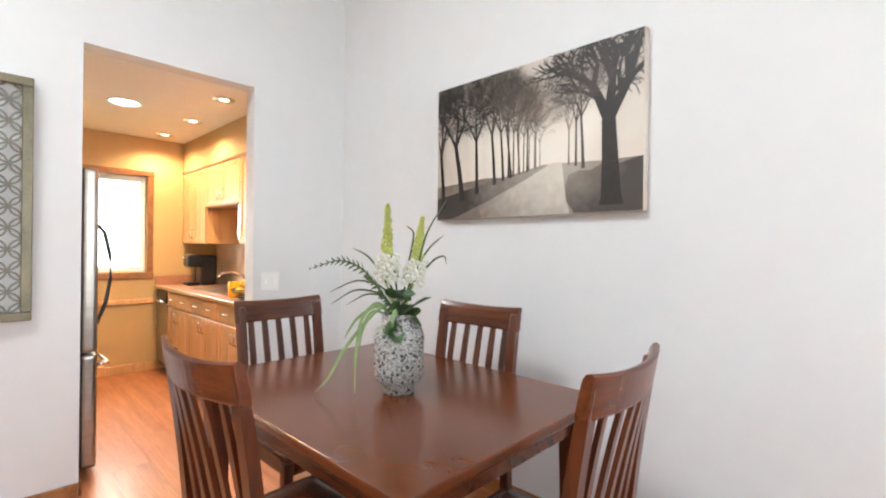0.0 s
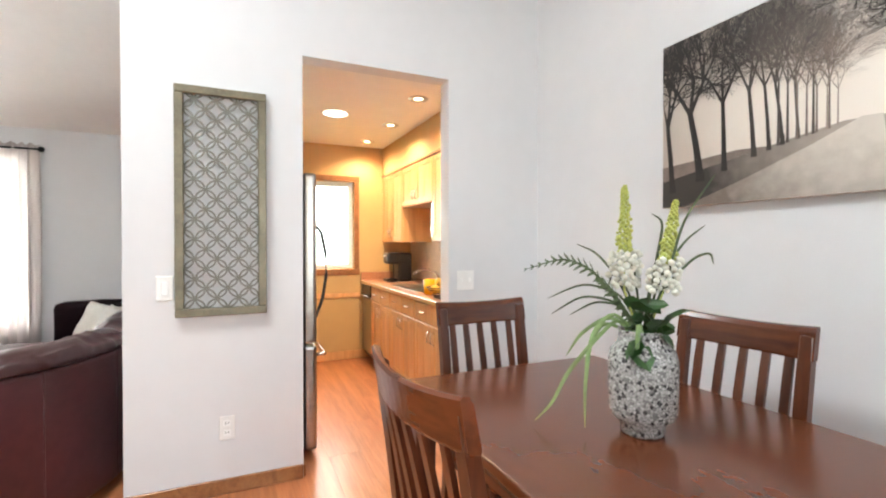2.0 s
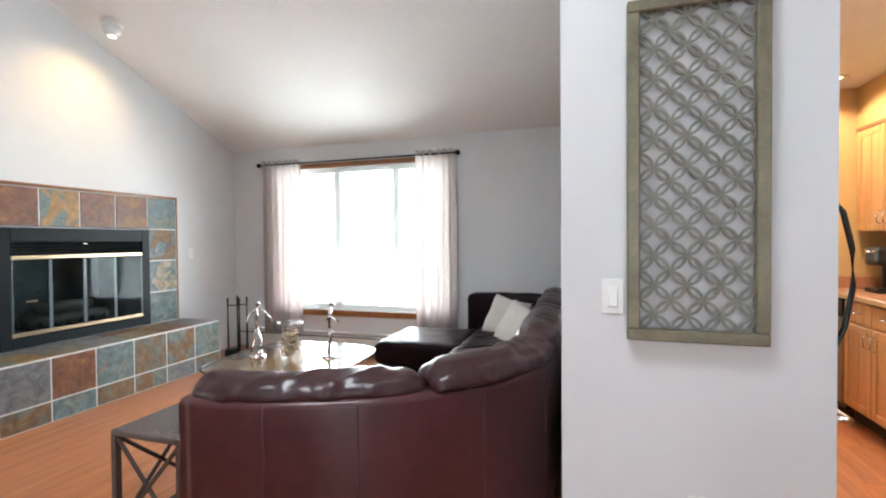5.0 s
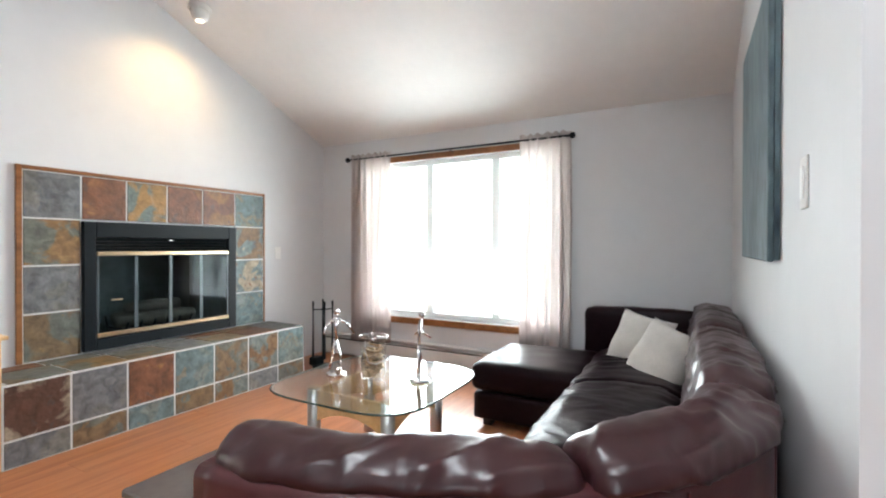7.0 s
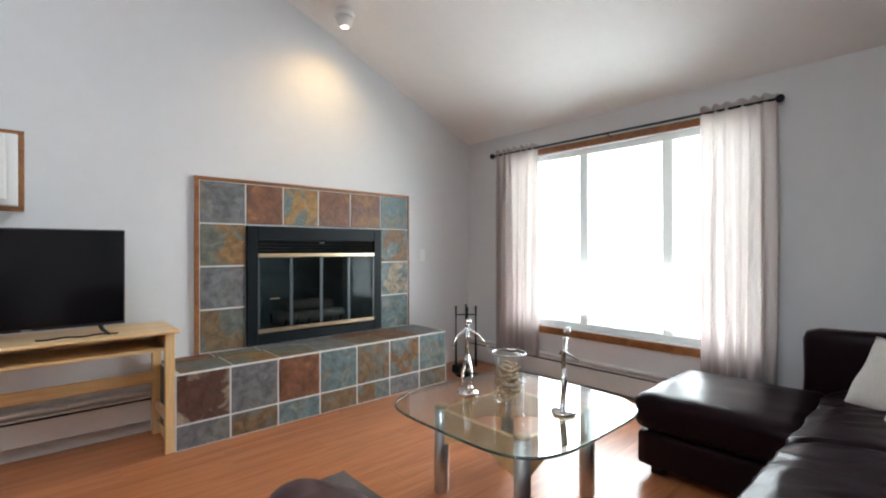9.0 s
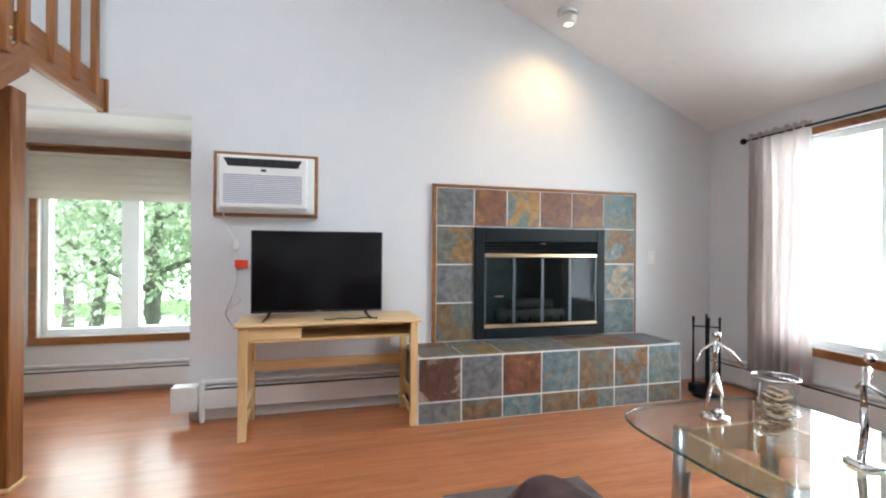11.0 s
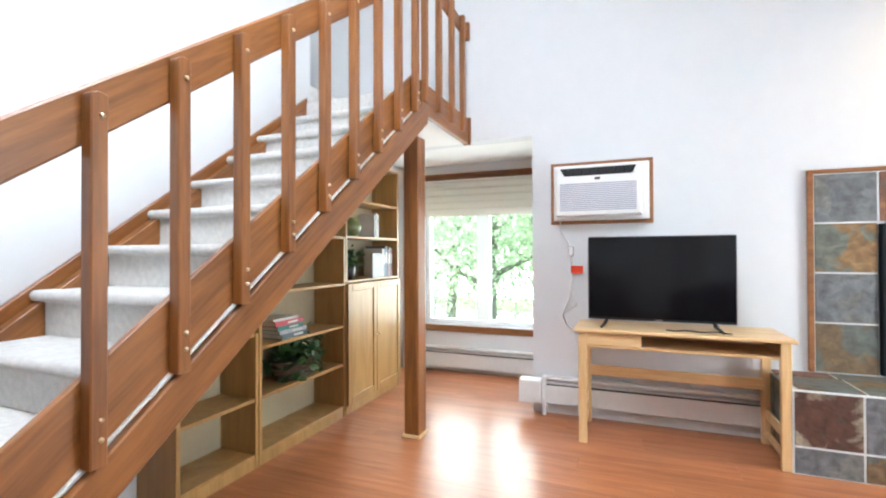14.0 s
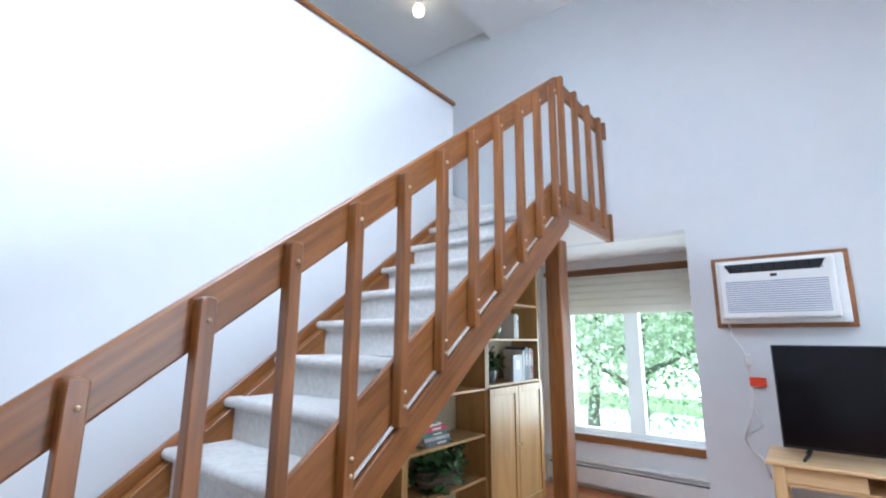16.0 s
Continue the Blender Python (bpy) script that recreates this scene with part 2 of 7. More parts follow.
PILLOW = mat("cream_pillow", (0.62, 0.58, 0.53), 0.9, spread=0.1, scale=12, bump=0.5, bscale=200, sheen=0.3)
# leaf colours bleached far beyond real foliage, to imitate hazy overexposed daylight
LEAFMAT = sheer("glare_bleached_leaves", (0.46, 0.60, 0.34), 0.0)
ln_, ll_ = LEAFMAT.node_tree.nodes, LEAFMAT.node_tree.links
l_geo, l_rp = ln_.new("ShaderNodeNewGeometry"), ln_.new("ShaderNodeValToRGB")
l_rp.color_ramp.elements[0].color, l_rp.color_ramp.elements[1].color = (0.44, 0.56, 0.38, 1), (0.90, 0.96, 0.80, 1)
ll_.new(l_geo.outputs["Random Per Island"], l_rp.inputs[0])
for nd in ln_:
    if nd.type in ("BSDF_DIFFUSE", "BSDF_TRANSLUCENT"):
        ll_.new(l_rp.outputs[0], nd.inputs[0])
# bark of the outdoor trees, paled to put the haze into its colour
HAZYBARK = mat("haze_paled_bark", (0.28, 0.265, 0.24), 0.9, spread=0.3, scale=9, bump=0.7, bscale=30)
BARK = mat("bark", (0.12, 0.10, 0.08), 0.9, spread=0.4, scale=9, bump=0.7, bscale=30)
GRASS = mat("lawn", (0.10, 0.17, 0.05), 0.9, spread=0.4, scale=1.2)
PLANT = mat("house_plant_leaves", (0.030, 0.085, 0.020), 0.45, spread=0.5, scale=14)
LIME = mat("lime_flower", (0.46, 0.50, 0.12), 0.6, spread=0.3, scale=30)
PETAL = mat("white_petals", (0.66, 0.66, 0.57), 0.6, spread=0.08, scale=30)
REED = mat("pale_green_blades", (0.22, 0.34, 0.13), 0.5, spread=0.35, scale=12)
FERN = mat("dark_fern", (0.055, 0.085, 0.030), 0.5, spread=0.45, scale=14)
SILVERPANEL = mat("antique_silver_panel", (0.190, 0.168, 0.112), 0.42, 0.35, spread=0.35, scale=9, bump=0.2)
SCREEN_LATTICE = mat("grey_lattice", (0.180, 0.172, 0.142), 0.5, 0.1, spread=0.25, scale=10, bump=0.2)

# ---- mesh helpers ----


def shade(ob, smooth):
    if smooth:
        ob.data.polygons.foreach_set("use_smooth", [True] * len(ob.data.polygons))


def part(name, bm, material, parent=None, label="", smooth=False):
    """Links a bmesh as one mesh object, under a thing or a part when one is given."""
    me = bpy.data.meshes.new(name)
    bmesh.ops.recalc_face_normals(bm, faces=bm.faces)
    bm.to_mesh(me)
    bm.free()
    me.materials.append(material)
    ob = new(name, me)
    shade(ob, smooth)
    if parent is not None:
        ob.parent = parent
    if label:
        tagged(ob, label)
    return ob


def thing(name, label, category, at=(0, 0, 0), rz=0, group="", kind=""):
    ob = new(name)
    ob.empty_display_size = 0.1
    ob.matrix_world = pose(*at, 0, 0, rz)
    return tagged(ob, label, category, group, kind)


def bm_box(x0, x1, y0, y1, z0, z1, bevel=0.0, seg=1, bm=None):
    bm = bm or bmesh.new()
    v = [bm.verts.new(p) for p in ((x0, y0, z0), (x1, y0, z0), (x1, y1, z0), (x0, y1, z0), (x0, y0, z1), (x1, y0, z1), (x1, y1, z1), (x0, y1, z1))]
    fs = [bm.faces.new([v[i] for i in q]) for q in ((0, 3, 2, 1), (4, 5, 6, 7), (0, 1, 5, 4), (1, 2, 6, 5), (2, 3, 7, 6), (3, 0, 4, 7))]
    if bevel:
        es = {e for f in fs for e in f.edges}
        bmesh.ops.bevel(bm, geom=list(es), offset=bevel, segments=seg, affect="EDGES", profile=0.6)
    return bm


def bm_prism(points, axis, lo, hi, bevel=0.0):
    """A flat outline in the two other axes, made thick along an axis."""
    bm = bmesh.new()

    def at(p, c):
        q = list(p)
        q.insert("xyz".index(axis), c)
        return q
    a, b = [bm.verts.new(at(p, lo)) for p in points], [bm.verts.new(at(p, hi)) for p in points]
    bm.faces.new(a)
    bm.faces.new(b)
    k = len(points)
    for i in range(k):
        bm.faces.new((a[i], a[(i + 1) % k], b[(i + 1) % k], b[i]))
    if bevel:
        bmesh.ops.bevel(bm, geom=list(bm.edges), offset=bevel, segments=1, affect="EDGES")
    return bm


def bm_lathe(profile, seg=24, center=(0, 0, 0), bm=None, cap=True):
    """Turns (radius, height) pairs round a vertical axis."""
    bm = bm or bmesh.new()
    rings = []
    for r, z in profile:
        rings.append([bm.verts.new((center[0] + r * math.cos(2 * math.pi * i / seg), center[1] + r * math.sin(2 * math.pi * i / seg), center[2] + z)) for i in range(seg)])
    for a, b in zip(rings, rings[1:]):
        for i in range(seg):
            bm.faces.new((a[i], a[(i + 1) % seg], b[(i + 1) % seg], b[i]))
    for ring in (rings[0], rings[-1]) if cap else ():
        bm.faces.new(ring)
    return bm


def bm_tube(points, radius, seg=8, bm=None, flat=1.0):
    """A round bar along points; radius may be a list; flat squeezes it."""
    bm = bm or bmesh.new()
    pts = [Vector(p) for p in points]
    rad = radius if isinstance(radius, (list, tuple)) else [radius] * len(pts)
    rings = []
    for i, p in enumerate(pts):
        d = (pts[min(i + 1, len(pts) - 1)] - pts[max(i - 1, 0)]).normalized()
        u = d.cross(Vector((0, 0, 1)))
        u = u.normalized() if u.length > 0.05 else Vector((1, 0, 0))
        w = d.cross(u).normalized()
        rings.append([bm.verts.new(p + rad[i] * (math.cos(2 * math.pi * k / seg) * u + flat * math.sin(2 * math.pi * k / seg) * w)) for k in range(seg)])
    for a, b in zip(rings, rings[1:]):
        for k in range(seg):
            bm.faces.new((a[k], a[(k + 1) % seg], b[(k + 1) % seg], b[k]))
    bm.faces.new(rings[0])
    bm.faces.new(rings[-1])
    return bm


def wall_with_holes(name, along, fixed0, fixed1, a0, a1, z0, z1, holes, material, label="", parent=None):
    """A thick straight wall, along x or y, with openings (a, b, bottom, top) cut through it."""
    bm = bmesh.new()
    cuts = sorted({a0, a1, *[h[0] for h in holes], *[h[1] for h in holes]})
    for lo, hi in zip(cuts, cuts[1:]):
        spans = [(z0, z1)]
        for h in holes:
            if h[0] < hi - 1e-6 and h[1] > lo + 1e-6:
                spans = [s for b, t in spans for s in ((b, min(t, h[2])), (max(b, h[3]), t)) if s[1] - s[0] > 1e-4]
        for b, t in spans:
            if along == "x":
                bm_box(lo, hi, fixed0, fixed1, b, t, bm=bm)
            else:
                bm_box(fixed0, fixed1, lo, hi, b, t, bm=bm)
    bmesh.ops.remove_doubles(bm, verts=bm.verts, dist=1e-5)
    seen = {}
    for f in list(bm.faces):
        key = tuple(round(c, 4) for c in f.calc_center_median())
        seen.setdefault(key, []).append(f)
    bmesh.ops.delete(bm, geom=[f for fs in seen.values() if len(fs) > 1 for f in fs], context="FACES_ONLY")
    return tagged(part(name, bm, material, parent), label, "wall", kind="structure")


def structure(name, bm, material, label="", category="", smooth=False):
    return tagged(part(name, bm, material, smooth=smooth), label, category, kind="structure")


# ---- the shell of the place ----
KX, PY, WX, FY = -2.425, 2.235, -5.21, -3.94       # dining wall, picture wall, window wall, fireplace wall
SLOPE, EAVE = 0.415, 2.285


def ceil_z(x):
    return EAVE + SLOPE * (x - WX)


structure("ground", bm_box(-60, 60, -60, 60, -1.6, -1.2), GRASS, "green lawn outside the house", "ground")
structure("subfloor", bm_box(-5.45, 3.2, -5.1, 2.5, -0.25, -0.021), SOOT, "dark floor base under the laminate", "floor")
wall_with_holes("wall_dining", "y", KX - 0.12, KX, -0.06, PY, 0, 3.6, [(0.738, 1.588, -0.02, 2.232)], PAINT, "pale grey painted wall with a tall kitchen opening")
wall_with_holes("wall_picture", "x", PY, PY + 0.15, KX - 0.12, 2.9, 0, 4.7, [], PAINT, "pale grey painted dining wall")
wall_with_holes("wall_living_north", "x", -0.06, 0.06, WX, KX - 0.12, 0, 3.6, [], PAINT, "grey painted living room wall beside the sofa")
wall_with_holes("wall_window", "y", WX - 0.18, WX, FY - 0.15, 0.06, -1.3, 2.6, [(-3.34, -1.28, 0.47, 2.03)], PAINT, "grey painted wall with a wide window")
wall_with_holes("wall_fireplace", "x", FY - 0.15, FY, WX, 3.0, 0, 5.2, [(-0.872, 0.64, -0.02, 2.06), (-4.0, -2.95, 0.5, 1.27)], PAINT, "pale grey wall with a slate fireplace")
wall_with_holes("wall_stairs", "y", 0.63, 0.74, -3.25, -0.12, 0, 3.19, [], PAINT, "white half wall beside the carpeted stairs")
wall_with_holes("wall_east", "y", 2.9, 3.05, -4.2, 2.4, 0, 5.2, [(0.1, 1.7, 0.5, 2.4)], PAINT, "pale grey wall with a window behind the dining table")
wall_with_holes("wall_alcove_end", "x", -4.95, -4.8, -1.05, 0.9, -1.3, 2.4, [(-0.80, 0.40, 0.46, 1.90)], PAINT, "pale grey alcove wall with a window")
wall_with_holes("wall_alcove_side", "y", -1.05, -0.872, -4.8, FY - 0.15, 0, 2.3, [], PAINT, "pale grey alcove side wall")
wall_with_holes("wall_alcove_stair_side", "y", 0.64, 0.8, -4.8, -3.33, 0, 2.3, [], PAINT, "pale grey wall behind the bookcases")
structure("alcove_ceiling", bm_box(-1.05, 0.9, -4.8, FY - 0.15, 2.06, 2.2), CEIL, "white alcove ceiling", "ceiling")
wall_with_holes("wall_kitchen_window", "y", -5.0, -4.84, 0.06, PY, -1.3, 2.5, [(0.62, 1.575, 0.975, 1.915)], OCHRE, "ochre kitchen wall with a window")
wall_with_holes("wall_kitchen_back", "x", PY, PY + 0.15, -5.0, KX - 0.12, 0, 2.5, [], OCHRE, "ochre kitchen wall behind the counter")
structure("wall_kitchen_south_lining", bm_box(-4.84, KX - 0.12, 0.062, 0.075, 0, 2.30), OCHRE, "ochre kitchen wall behind the fridge", "wall")
structure("wall_kitchen_door_lining", bm_box(KX - 0.132, KX - 0.121, 0.08, 0.736, 0, 2.30), OCHRE, "ochre kitchen wall beside the opening", "wall")
structure("kitchen_ceiling", bm_box(-4.84, KX - 0.12, 0.06, PY, 2.30, 2.45), CEIL, "warm white kitchen ceiling", "ceiling")
structure("kitchen_soffit", bm_box(-4.838, KX - 0.121, 1.90, PY - 0.002, 1.995, 2.298), OCHRE, "ochre soffit over the kitchen cabinets", "soffit")
# vaulted ceiling: rises from the window wall, then runs level over the loft
structure("ceiling", bm_prism([(WX - 0.2, ceil_z(WX - 0.2)), (-0.55, ceil_z(-0.55)), (0.67, ceil_z(-0.55)), (0.67, ceil_z(-0.55) + 0.2), (-0.6, ceil_z(-0.55) + 0.2), (WX - 0.2, ceil_z(WX - 0.2) + 0.15)], "y", -4.1, 2.4), CEIL, "white vaulted ceiling sloping up from the window", "ceiling")
structure("loft_ceiling", bm_box(0.672, 3.2, -4.1, 2.4, 4.33, 4.5), CEIL, "shaded flat ceiling over the loft", "ceiling")
structure("loft_floor", bm_box(0.74, 2.9, -3.94, -0.12, 2.36, 2.48), CARPET, "cream carpeted loft floor", "floor")
# unseen wall, added to block dining light and darken the loft
wall_with_holes("wall_loft_north", "x", -0.118, -0.02, 0.742, 2.9, 2.36, 4.33, [], PAINT, "unseen added wall keeping the loft dark")
# added, unseen glowing roof window behind the walk, over the dining side
roof_w = thing("window_roof", "added unseen roof window in the vaulted ceiling", "window", kind="structure")
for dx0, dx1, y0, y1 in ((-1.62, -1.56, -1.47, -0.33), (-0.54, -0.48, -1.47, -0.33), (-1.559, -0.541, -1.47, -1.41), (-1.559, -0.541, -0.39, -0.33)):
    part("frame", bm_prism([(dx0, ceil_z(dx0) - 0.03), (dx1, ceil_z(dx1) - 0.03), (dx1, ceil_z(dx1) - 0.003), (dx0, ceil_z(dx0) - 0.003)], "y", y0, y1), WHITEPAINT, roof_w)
part("pane", bm_prism([(-1.555, ceil_z(-1.555) - 0.012), (-0.545, ceil_z(-0.545) - 0.012), (-0.545, ceil_z(-0.545) - 0.004), (-1.555, ceil_z(-1.555) - 0.004)], "y", -1.405, -0.395), glow("added_roof_glow", (0.92, 0.97, 1.0), 2.0), roof_w, "added glowing pane")

# ---- windows, trim and heaters ----


def window(name, label, along, face, out, a0, a1, z0, z1, mullions, sill_label="varnished oak casing"):
    """A window in a wall that runs along x or y; face is the room side of the wall, out the way to the outside."""
    w = thing(name, label, "window", kind="structure")

    def bx(n0, n1, lo, hi, b, t, bev=0.003):
        n0, n1 = sorted((face + out * n0, face + out * n1))
        return bm_box(lo, hi, n0, n1, b, t, bev) if along == "x" else bm_box(n0, n1, lo, hi, b, t, bev)
    for nm, lo, hi, b, t in (("casing", a0 - 0.06, a1 + 0.06, z1, z1 + 0.055), ("sill", a0 - 0.06, a1 + 0.06, z0 - 0.065, z0 - 0.004),
                             ("casing", a0 - 0.055, a0 - 0.002, z0 - 0.003, z1 - 0.001), ("casing", a1 + 0.002, a1 + 0.055, z0 - 0.003, z1 - 0.001)):
        part(nm, bx(-0.018, -0.0005, lo, hi, b, t), OAKX, w, sill_label)
    e = 0.002
    for lo, hi, b, t in ((a0 + e, a0 + 0.045, z0 + e, z1 - e), (a1 - 0.045, a1 - e, z0 + e, z1 - e), (a0 + 0.046, a1 - 0.046, z0 + e, z0 + 0.05), (a0 + 0.046, a1 - 0.046, z1 - 0.05, z1 - e)):
        part("window_frame", bx(0.05, 0.13, lo, hi, b, t), VINYL, w)
    edges = [a0 + 0.046]
    for m, wd in mullions:
        part("mullion", bx(0.05, 0.13, m - wd / 2, m + wd / 2, z0 + 0.051, z1 - 0.051), VINYL, w)
        edges += [m - wd / 2, m + wd / 2]
    edges.append(a1 - 0.046)
    for lo, hi in zip(edges[::2], edges[1::2]):
        g = part("pane", bx(0.092, 0.097, lo + 0.001, hi - 0.001, z0 + 0.052, z1 - 0.052, 0), GLASS, w)
        g.visible_shadow = False
    return w


window("window_living", "wide white three-light window with oak casing", "y", WX, -1, -3.34, -1.28, 0.47, 2.03, ((-2.595, 0.075), (-1.895, 0.075)))
window("window_alcove", "white two-light window with oak casing", "x", -4.8, -1, -0.80, 0.40, 0.46, 1.90, ((-0.21, 0.13),))
window("window_kitchen", "white kitchen window with oak casing", "y", -4.84, -1, 0.62, 1.575, 0.975, 1.915, ())
window("window_dining", "white window behind the dining table", "y", 2.9, 1, 0.1, 1.7, 0.5, 2.4, ((0.9, 0.08),))


def baseboard(name, x0, x1, y0, y1, h=0.075):
    structure(name, bm_box(x0, x1, y0, y1, 0, h, 0.004), OAKX, "narrow varnished oak baseboard", "baseboard")


baseboard("baseboard", KX, KX + 0.014, -0.055, 0.736)
baseboard("baseboard", KX, KX + 0.014, 1.59, PY - 0.002)
baseboard("baseboard", KX + 0.016, 2.88, PY - 0.014, PY - 0.001)
baseboard("baseboard", KX - 0.12, KX + 0.0, 0.738, 0.751)
baseboard("baseboard", KX - 0.12, KX + 0.0, 1.575, 1.587)
structure("kitchen_baseboard", bm_box(-4.838, -4.826, 0.10, 1.74, 0, 0.09, 0.004), MAPLE, "pale wooden kitchen baseboard", "baseboard")
structure("kitchen_chair_rail", bm_box(-4.838, -4.822, 0.10, 1.64, 0.665, 0.715, 0.005), MAPLE, "wooden chair rail on the ochre wall", "chair rail")


def heater(label, along, face, out, a0, a1, h=0.235, base=0.035):
    """A hot-water baseboard heater with a curved hood, a dark slot and a front panel."""
    w = thing("baseboard_heater", label, "heater")

    def bx(n0, n1, lo, hi, b, t, bev=0.003):
        n0, n1 = sorted((face + out * n0, face + out * n1))
        return bm_box(lo, hi, n0, n1, b, t, bev) if along == "x" else bm_box(n0, n1, lo, hi, b, t, bev)
    part("back_plate", bx(0.001, 0.008, a0, a1, 0.002, h), HEATER, w)
    part("hood", bx(0.009, 0.058, a0 + 0.03, a1 - 0.03, h - 0.022, h, 0.006), HEATER, w)
    part("fin_core", bx(0.012, 0.05, a0 + 0.03, a1 - 0.03, base + 0.05, h - 0.055, 0), BLACKMETAL, w, "dark heating fins")
    part("front_panel", bx(0.058, 0.064, a0 + 0.03, a1 - 0.03, base, h - 0.058, 0.002), HEATER, w)
    part("damper", bx(0.03, 0.062, a0 + 0.03, a1 - 0.03, h - 0.046, h - 0.036, 0.002), HEATER, w)
    for lo in (a0, a1 - 0.03):
        part("end_cap", bx(0.001, 0.068, lo, lo + 0.029, 0.001, h + 0.002, 0.004), HEATER, w)
    return w


heater("white enamel baseboard heater under the living room window", "y", WX, 1, -3.90, -0.95)
heater("white enamel baseboard heater under the alcove window", "x", -4.8, 1, -0.86, 0.62, 0.245, 0.05)
dh = heater("white enamel baseboard heater behind the pine desk", "x", FY, 1, -2.335, -0.945, 0.275, 0.09)
part("valve_box", bm_box(-0.944, -0.785, FY + 0.001, FY + 0.11, 0.09, 0.255, 0.008, 2), HEATER, dh, "white enamel end box")

# ---- outlets and switches ----


def plate(label, category, along, face, out, a, z, w=0.072, h=0.118, gangs=1, kind="switch"):
    p = thing(category.replace(" ", "_"), label, category)

    def bx(n0, n1, lo, hi, b, t, bev=0.002):
        n0, n1 = sorted((face + out * n0, face + out * n1))
        return bm_box(lo, hi, n0, n1, b, t, bev) if along == "x" else bm_box(n0, n1, lo, hi, b, t, bev)
    part("plate", bx(0.0005, 0.006, a, a + w, z, z + h, 0.003), WHITE, p)
    for g in range(gangs):
        c = a + w * (g + 0.5) / gangs
        if kind == "outlet":
            for dz in (0.3, 0.7):
                part("socket", bx(0.0062, 0.009, c - 0.017, c + 0.017, z + h * dz - 0.014, z + h * dz + 0.014, 0.003), WHITEPAINT, p)
                for s in (-0.006, 0.006):
                    part("slot", bx(0.0092, 0.0096, c + s - 0.0012, c + s + 0.0012, z + h * dz - 0.004, z + h * dz + 0.006, 0), BLACK, p)
        elif kind == "rocker":
            part("rocker", bx(0.0062, 0.011, c - 0.016, c + 0.016, z + 0.025, z + h - 0.025, 0.003), WHITEPAINT, p)
        else:
            part("toggle", bx(0.0062, 0.016, c - 0.005, c + 0.005, z + h / 2 - 0.012, z + h / 2 + 0.012, 0.002), WHITEPAINT, p)
    return p


plate("white rocker switch plate beside the lattice panel", "light switch", "y", KX, 1, 0.072, 0.970, kind="rocker")
plate("white duplex outlet on the dining wall", "outlet", "y", KX, 1, 0.336, 0.268, kind="outlet")
plate("white double toggle switch beside the kitchen opening", "light switch", "y", KX, 1, 1.640, 0.957, 0.118, 0.12, 2)
plate("white duplex outlet under the desk", "outlet", "x", FY, 1, -1.99, 0.28, kind="outlet")
plate("white switch plate beside the slate fireplace", "light switch", "x", FY, 1, -4.60, 1.05)
plate("white thermostat plate beside the blue canvas", "thermostat", "x", -0.06, -1, -2.91, 1.28, 0.08, 0.14, kind="rocker")

# ---- stairs ----
RISERS, RISE, RUN, TOPY, PITCH = 13, 0.1738, 0.2315, -3.208, 0.757
SX0, SX1 = -0.36, 0.60            # inner edges of the two stringers


def line_z(y, z_at, y_at=-1.817):
    """Height on a line that climbs with the stairs."""
    return z_at + PITCH * (y_at - y)


stairs = thing("staircase", "oak staircase with cream carpeted steps and open underside", "staircase")


def tread_mesh():
    bm = bmesh.new()
    pts = [(0.012, -RISE + 0.003), (0.012, -0.048)]
    for i in range(9):
        a = radians(-90 + i * 22.5)
        pts.append((0.018 + 0.022 * math.cos(a), -0.022 + 0.022 * math.sin(a)))
    pts += [(-RUN - 0.004, 0.0), (-RUN - 0.004, -0.012), (-0.01, -0.05), (-0.01, -RISE + 0.003)]
    bm = bm_prism(pts, "x", SX0 + 0.003, SX1 - 0.003)
    return bm


step_me = None
for k in range(1, RISERS):
    if step_me is None:
        ob = part("step", tread_mesh(), CARPET, stairs, "cream carpeted step with a rounded nosing", smooth=False)
        step_me = ob.data
    else:
        ob = new("step", step_me)
        ob.parent = stairs
    ob.location = (0, TOPY + RUN * (RISERS - k), RISE * k)
landing_z = RISE * RISERS
part("landing", bm_box(SX0 + 0.003, 0.628, FY + 0.003, TOPY + 0.02, landing_z - 0.12, landing_z, 0.012, 2), CARPET, stairs, "cream carpeted landing")
part("upper_step", bm_box(0.66, 0.95, FY + 0.005, -3.27, landing_z - 0.1, landing_z + 0.165, 0.02, 2), CARPET, stairs, "cream carpeted step to the loft")
part("landing_soffit", bm_box(SX0 + 0.003, 0.628, FY + 0.003, -3.13, 2.045, 2.075), CEIL, stairs, "white underside of the landing")



def sloped(y0, y1, lo, hi, x0, x1, bevel=0.003):
    """A board that climbs with the stairs between two heights above the line."""
    return bm_prism([(y0, line_z(y0, lo)), (y1, line_z(y1, lo)), (y1, line_z(y1, hi)), (y0, line_z(y0, hi))], "x", x0, x1, bevel)


part("lower_stringer", bm_prism([(-0.455, 0.001), (-0.30, 0.001), (-3.05, line_z(-3.05, 1.165)), (-3.12, 2.075), (-3.12, line_z(-3.12, 1.002))], "x", -0.379, -0.300, 0.004), OAKS, stairs, "heavy oak stringer beam")
part("skirt_board", sloped(-0.45, -3.04, 1.1745, 1.378, -0.358, -0.338), OAKS, stairs, "oak skirt board along the steps")
# pale strip put in for the bright light showing between skirt and stringer
part("carpet_edge", sloped(-0.62, -3.04, 1.1660, 1.1740, -0.3660, -0.345, 0.001), CARPET, stairs, "pale strip put in for light through the gap")
part("wall_skirt", sloped(-0.22, -3.20, 1.00, 1.250, 0.602, 0.628), OAKS, stairs, "oak skirt board on the wall")
part("inner_stringer", sloped(-0.42, -3.10, 1.03, 1.19, 0.55, 0.60), OAKS, stairs)
